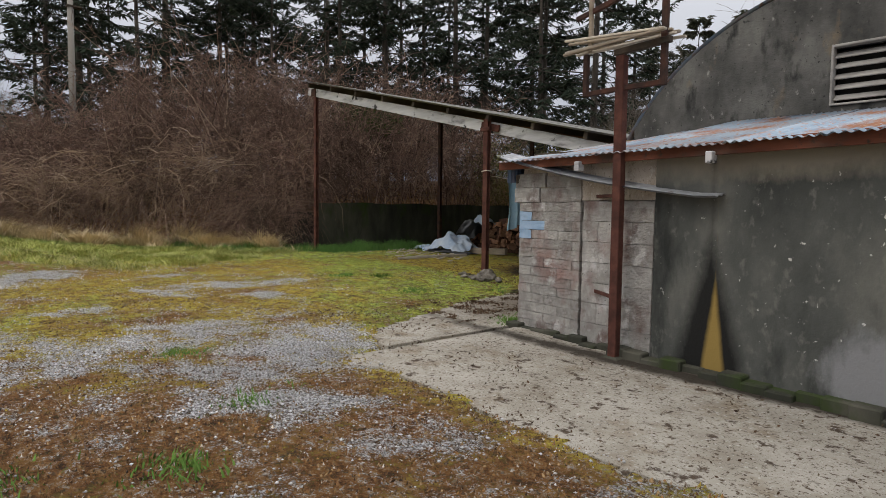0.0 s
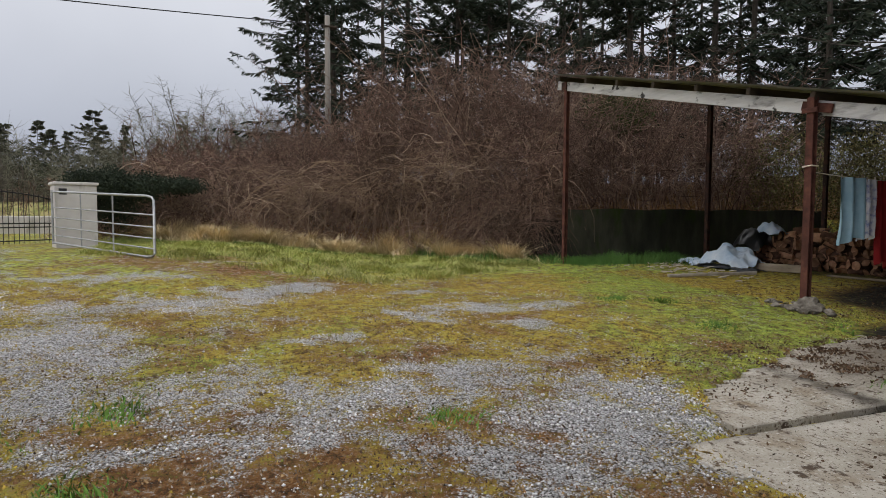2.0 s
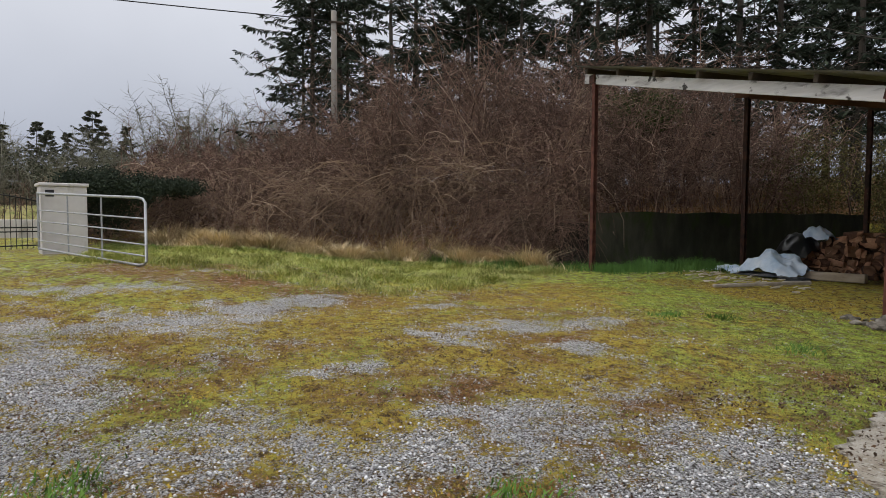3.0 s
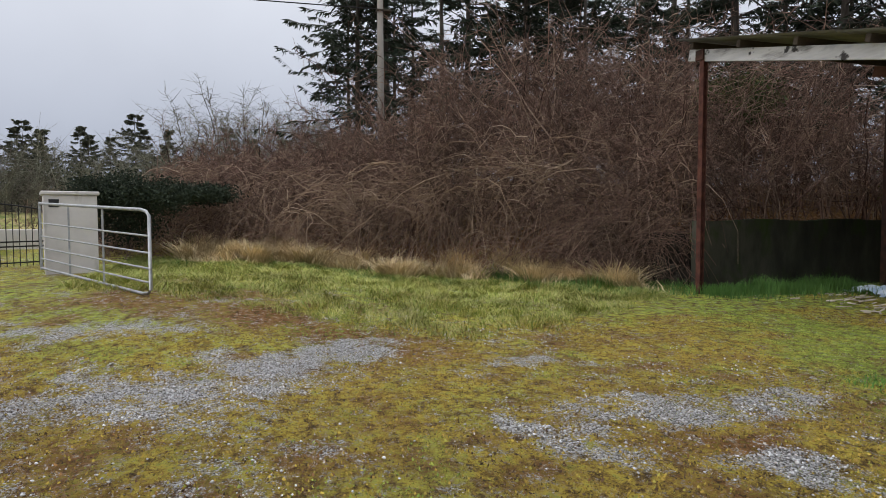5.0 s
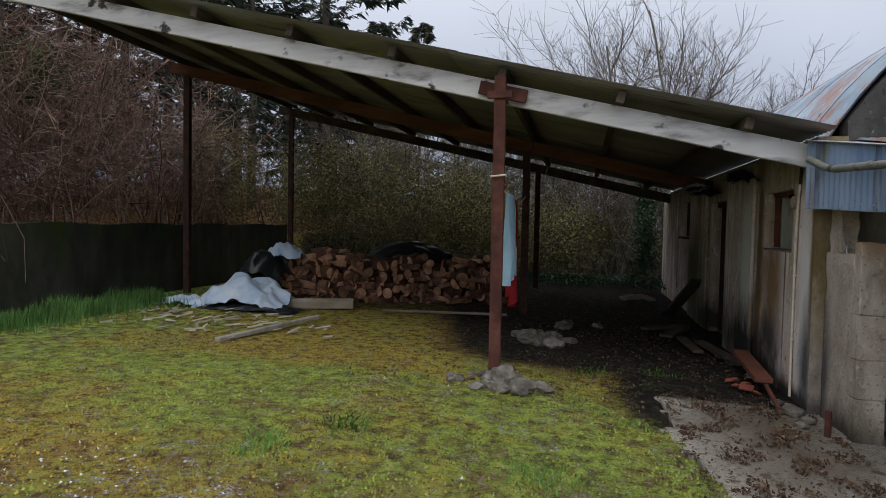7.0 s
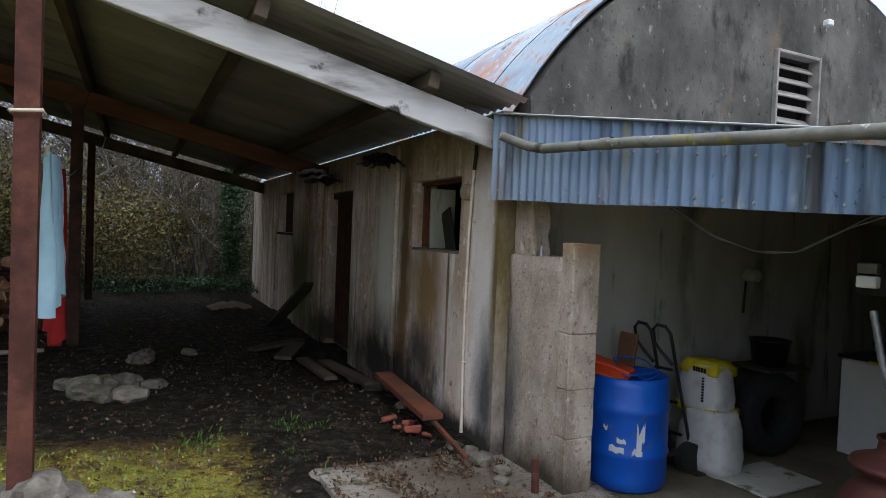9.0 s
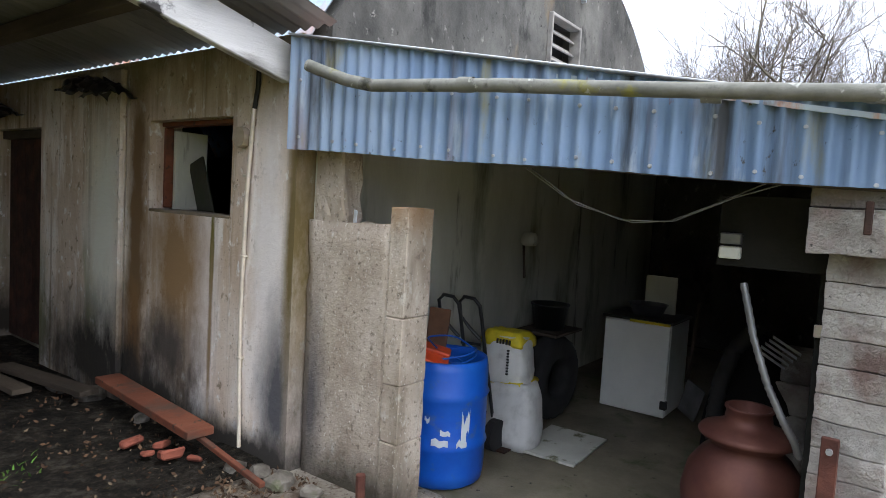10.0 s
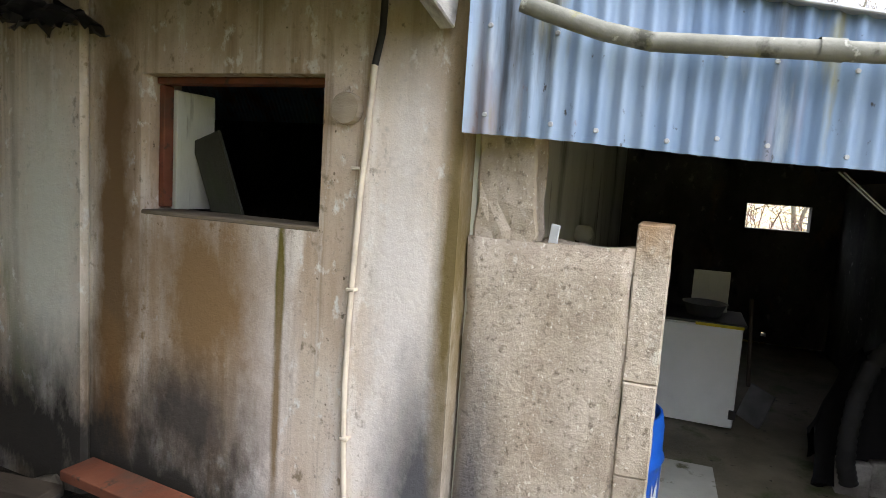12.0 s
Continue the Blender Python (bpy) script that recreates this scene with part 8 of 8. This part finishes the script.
def conifer(seed, H, needles, sparse=1.0, low=0.12, bare=True):
    """A spruce with drooping limbs, built at the origin."""
    r = np.random.default_rng(seed)
    t = thing("spruce_tree", "tall dark spruce with bare lower trunk and ragged drooping limbs", "tree")
    k = 8
    z = np.linspace(-0.5, H, k)
    P = np.stack([0.02 * H * 0.1 * np.sin(z), 0.02 * np.cos(z * 0.7), z], 1)[None]
    v, f = tubes(P, (0.012 * H * np.linspace(1, 0.08, k))[None], 8)
    part("trunk", fill("trunk", v, f, bark, True), None, t)
    n = int(7.5 * H * sparse)
    h = r.uniform(low, 0.99, n) * H
    u = (h / H)
    L = 0.32 * H * (1 - u) ** 0.75 * r.uniform(0.3, 1.25, n) * np.interp(u, [0, 0.25, 0.5], [0.5 if bare else 1.1, 0.95, 1.0]) + 0.10
    az = r.uniform(0, 6.28, n)
    az += 0.9 * np.sin(az * 2 + h * 1.7)  # gaps on some sides
    d = np.stack([np.cos(az), np.sin(az)], 1)
    s = np.linspace(0, 1, 5)
    droop = np.interp(u, [0, 0.6, 1], [-0.35, -0.15, 0.15]) + r.normal(0, 0.22, n)
    Zb = h[:, None] + L[:, None] * (droop[:, None] * s + 0.22 * s ** 2.5)
    B = np.stack([d[:, :1] * L[:, None] * s, d[:, 1:] * L[:, None] * s, Zb], 2)
    B[:, 1:] += (r.normal(0, 0.07, (n, 4, 3)) * L[:, None, None]).cumsum(1)
    v, f = tubes(B, (0.010 * L)[:, None] * np.linspace(1.0, 0.2, 5)[None], 3)
    part("limb_whorl", fill("limb_whorl", v, f, bark), None, t)["kind"] = "stuff"
    m = 110
    bi = np.repeat(np.arange(n), m)
    q = r.uniform(0.12, 1.02, n * m) ** 0.75
    # dead, thin lower limbs carry few sprays
    live = r.uniform(0, 1, n * m) < np.interp(u[bi], [0.1, 0.3, 0.5], [0.3, 0.75, 1.0] if bare else [1, 1, 1])
    bi, q = bi[live], q[live]
    i0 = np.minimum((q * 4).astype(int), 3)
    fr = (q * 4 - i0)[:, None]
    c = B[bi, i0] * (1 - fr) + B[bi, i0 + 1] * fr
    sz = r.uniform(0.07, 0.22, len(bi)) * np.clip(L[bi] / 2.4, 0.55, 1.2)
    sd = np.stack([-d[bi, 1], d[bi, 0]], 1) * np.where(r.uniform(size=len(bi)) < 0.5, -1, 1)[:, None]
    dirv = np.concatenate([sd * r.uniform(0.3, 1.0, (len(bi), 1)) + d[bi] * r.uniform(0.1, 0.9, (len(bi), 1)), -r.uniform(0.05, 0.8, (len(bi), 1))], 1)
    dirv /= np.linalg.norm(dirv, axis=1, keepdims=True)
    wv = np.cross(dirv, r.normal(size=dirv.shape))
    wv /= np.linalg.norm(wv, axis=1, keepdims=True)
    wv *= (sz * 0.21)[:, None]
    e = c + dirv * sz[:, None] * 2.0
    v = np.stack([c - wv * 0.5, c + dirv * sz[:, None] - wv, e, c + dirv * sz[:, None] + wv], 1).reshape(-1, 3)
    part("crown", fill("crown", v, np.arange(len(v)).reshape(-1, 4), needles), None, t)["kind"] = "stuff"
    return t


def bare_tree(seed, H, lab, mat=None, levels=4):
    """A leafless broadleaf tree with forking limbs and fine twigs, built at the origin."""
    r = np.random.default_rng(seed)
    t = thing("bare_tree", lab, "tree")
    segs = [[], [], [], [], []]

    def grow(p, d, L, rad, lev):
        k = 5 if lev < levels else 3
        pts, q, dd = [p], p, d
        for i in range(k - 1):
            dd = dd + r.normal(0, 0.13, 3) + np.array([0, 0, 0.06])
            dd /= np.linalg.norm(dd)
            q = q + dd * L / (k - 1)
            pts.append(q)
        segs[lev].append((pts, np.linspace(rad, rad * 0.5, k)))
        if lev >= levels:
            return
        n = (5, 6, 6, 6)[lev]
        for j in range(n):
            f = r.uniform(0.35 if lev == 0 else 0.2, 1.0)
            i = min(int(f * (k - 1)), k - 2)
            base = pts[i] + (pts[i + 1] - pts[i]) * (f * (k - 1) - i)
            nd = dd * 0.75 + r.normal(0, 0.55, 3) + np.array([0, 0, 0.22])
            nd /= np.linalg.norm(nd)
            grow(base, nd, L * r.uniform(0.45, 0.72), rad * 0.45, lev + 1)
    for j in range(3):
        a = j * 2.1 + r.uniform(0, 1)
        d0 = np.array([0.22 * math.cos(a), 0.22 * math.sin(a), 1.0])
        grow(np.array([0.1 * math.cos(a), 0.1 * math.sin(a), -0.4]), d0 / np.linalg.norm(d0), H * r.uniform(0.42, 0.52), H * 0.011, 0)
    low, fine = [], []
    for lev, group in enumerate(segs):
        if not group:
            continue
        P, R = np.array([g[0] for g in group]), np.array([g[1] for g in group])
        (low if lev < 2 else fine).append(tubes(P, np.maximum(R, 0.0055), 6 if lev < 2 else 3))
    for nm, group, mt in (("trunk", low, lichen_bark), ("twig_crown", fine, mat or twig_mat)):
        vs, fs, o = [], [], 0
        for v, f in group:
            vs.append(v)
            fs.append(f + o)
            o += len(v)
        part(nm, fill(nm, np.concatenate(vs), np.concatenate(fs), mt), None, t)
    return t


def woods():
    r = np.random.default_rng(41)
    kinds = [conifer(100 + i, (15.5, 17.0, 14.0, 16.0)[i], needle_mat, (0.85, 0.95, 0.8, 0.9)[i]) for i in range(4)]
    spots = []
    for i in range(32):
        f = (i % 16) / 15
        a = radians(173 - 60 * f) + r.normal(0, 0.018)
        R = (25.0 if i < 16 else 33.0) + r.uniform(-2, 4.0)
        spots.append((-7 + R * math.cos(a), 2.0 + R * math.sin(a)))
    for i, (x, y) in enumerate(spots):
        m = pose(x, y, float(ground_z(np.array(x), np.array(y))) - 0.2, 0, 0, r.uniform(0, 360)) @ Matrix.Scale(1.0, 4)
        src = kinds[i % 4]
        if i < 4:
            src.matrix_basis = m
            src["group"] = "spruces behind the bank"
            continue
        o = copy_thing(src, m)
        o.scale = (r.uniform(0.85, 1.1),) * 3
    small = conifer(140, 7.0, far_needle, 3.0, 0.02, False)
    small["label"] = "small young conifer in a distant hedgerow"
    spots = [(-44 + r.uniform(-4, 4), -22 + i * 1.9 + r.uniform(-0.6, 0.6)) for i in range(17)] + [(-47 + r.uniform(-3, 3), -24 + i * 1.7) for i in range(22)] + [(-22.0, 38.0), (-19.5, 39.5), (-17.0, 40.0)]
    for i, (x, y) in enumerate(spots):
        s = r.uniform(0.7, 1.05) if y < 30 else 1.9
        m = pose(x, y, 0.3, 0, 0, r.uniform(0, 360))
        if i == 0:
            small.matrix_basis = m
            small["group"] = "distant hedgerow trees"
        else:
            copy_thing(small, m).scale = (s, s, s)
    b = bare_tree(150, 7.0, "distant leafless hedgerow tree", None, 3)
    b["group"] = "distant bare trees"
    for i in range(18):
        m = pose(-39 + r.uniform(-4, 5), -22 + i * 1.8 + r.uniform(-1, 1), 0.2, 0, 0, r.uniform(0, 360))
        if i == 0:
            b.matrix_basis = m
        else:
            copy_thing(b, m).scale = (r.uniform(0.55, 0.8),) * 3
    big = bare_tree(151, 14.0, "tall leafless tree behind the barn roof")
    big.matrix_basis = pose(-5.7, 28.0, -0.6, 0, 0, 30)
    big["group"] = "bare trees behind the barn"
    big.scale = (0.98,) * 3
    for x, y, s, a in ((1.5, 31.0, 0.66, 120), (-1.0, 34.0, 0.6, 75), (17.0, 10.2, 0.86, 200), (20.0, 7.0, 0.78, 250), (21.0, 12.5, 0.78, 20), (14.0, 3.2, 0.76, 90), (24.0, 3.5, 0.6, 300), (-12.5, 25.0, 0.6, 10), (-9.5, 23.0, 0.5, 70), (-7.0, 25.5, 0.55, 200), (-15, 24, 0.55, 330), (-3.5, 23.5, 0.45, 140), (-6.0, 21.8, 0.36, 260)):
        copy_thing(big, pose(x, y, 0.2, 0, 0, a)).scale = (s, s, s)
    # undergrowth beyond the shed and the yard
    x, y = r.uniform(-18, -1, 360), r.uniform(20.5, 27, 360)
    thicket("undergrowth", "tangled grey-brown undergrowth behind the shed", x, y, 360, np.full(360, 3.4), under_mat, 43, 30, 0.35)
    x, y = r.uniform(15, 19, 150), r.uniform(-10, 7, 150)
    thicket("far_hedge", "leafless brown hedge beyond the yard", x, y, 150, np.full(150, 2.6), bramble_mat, 44, 30, 0.3)
    x, y = r.uniform(-40, -33, 420), r.uniform(-23, 7, 420)
    thicket("lichened_scrub", "grey-green lichened leafless bushes along the far road", x, y, 420, np.full(420, 4.3), lichen_twigs, 46, 60, 0.35, 0.3)
    x, y = r.uniform(-37, -30, 420), r.uniform(-20, 9, 420)
    thicket("roadside_scrub", "brown leafless scrub along the road", x, y, 420, np.full(420, 2.8) * np.interp(y, [-8, -3], [0.5, 1.0]), bramble_mat, 45, 26, 0.3)


woods()


def evergreen(name, label, blobs, n, mat, seed, size=(0.03, 0.07), fuzz=0.18):
    r = np.random.default_rng(seed)
    B = np.array(blobs)
    i = r.integers(0, len(B), n)
    d = r.normal(size=(n, 3))
    d /= np.linalg.norm(d, axis=1, keepdims=True)
    p = B[i, :3] + d * B[i, 3:6] * (r.uniform(0.45, 1.0, (n, 1)) + fuzz * r.normal(size=(n, 1)))
    p[:, 2] = np.maximum(p[:, 2], 0.05)
    v, f = leaf_quads(p, r.uniform(*size, n), r)
    return stuff(name, fill(name, v, f, mat), label, "shrub")


evergreen("evergreen_hedge", "dark evergreen shrub beside the gate pier", [(-21.0, -2.2, 1.95, 0.7, 0.5, 0.42), (-21.0, -1.5, 2.0, 0.8, 0.6, 0.48), (-21.2, -0.7, 1.95, 0.8, 0.6, 0.42), (-21.6, 0.2, 2.0, 0.8, 0.7, 0.26), (-21.4, -1.6, 1.4, 0.6, 0.9, 0.6)], 26000, needle_mat, 61, (0.02, 0.045))
evergreen("ivy_bank", "mass of dark ivy and evergreen bushes behind the log heap", [(-12.0, 19.5, 1.4, 2.0, 1.0, 1.6), (-9.0, 20.0, 1.2, 1.9, 1.0, 1.4), (-14.0, 18.8, 2.2, 1.3, 1.0, 1.6), (-10.6, 21.0, 2.0, 1.6, 1.0, 1.4), (-15.4, 20.3, 2.0, 1.6, 1.0, 1.9), (-17.0, 18.2, 2.4, 1.2, 1.4, 1.6), (-13.4, 21.5, 2.6, 1.8, 1.0, 1.8), (-18.5, 21.0, 3.0, 1.5, 1.5, 1.8)], 60000, olive_mat, 62, (0.02, 0.05))
evergreen("ivy_column", "old trunk smothered in dark ivy at the barn corner", [(-5.55, 19.6, 0.6 + 0.55 * i, 0.28, 0.28, 0.4) for i in range(6)], 5200, ivy_mat, 63, (0.03, 0.055))
evergreen("ivy_floor", "low carpet of ivy leaves beyond the shed", [(-7.5 + 0.7 * i, 18.9 + 0.5 * (i % 3), 0.06, 0.9, 1.0, 0.14) for i in range(-8, 4)], 16000, ivy_mat, 64, (0.025, 0.05))
evergreen("pine_bush", "rounded dark evergreen bush above the thicket", [(-19.5, 14.0, 4.6, 1.2, 1.2, 0.8), (-20.5, 15.2, 4.9, 1.0, 1.0, 0.7)], 8000, hedge_mat, 65)

evergreen("hedgerow_bushes", "continuous grey-green line of bushes along the far road", [(-37.5 + 1.5 * math.sin(2.3 * i), -24 + 1.1 * i, 1.9 + 0.4 * math.sin(1.7 * i), 1.6, 1.5, 1.9 + 0.5 * math.sin(3.1 * i)) for i in range(27)], 90000, far_needle, 66, (0.05, 0.09), 0.05)
evergreen("olive_undergrowth", "olive and brown bramble leaves beyond the shed", [(-13.0 + 1.1 * i, 22.2 + 0.9 * math.sin(2.1 * i), 0.9 + 0.4 * math.sin(1.3 * i), 1.2, 1.0, 1.0 + 0.3 * math.sin(2.9 * i)) for i in range(9)] + [(-12.0 + 1.0 * i, 24.5, 2.2 + 0.7 * math.sin(2.3 * i), 1.2, 0.9, 1.4) for i in range(8)], 52000, olive_mat, 67, (0.025, 0.06))
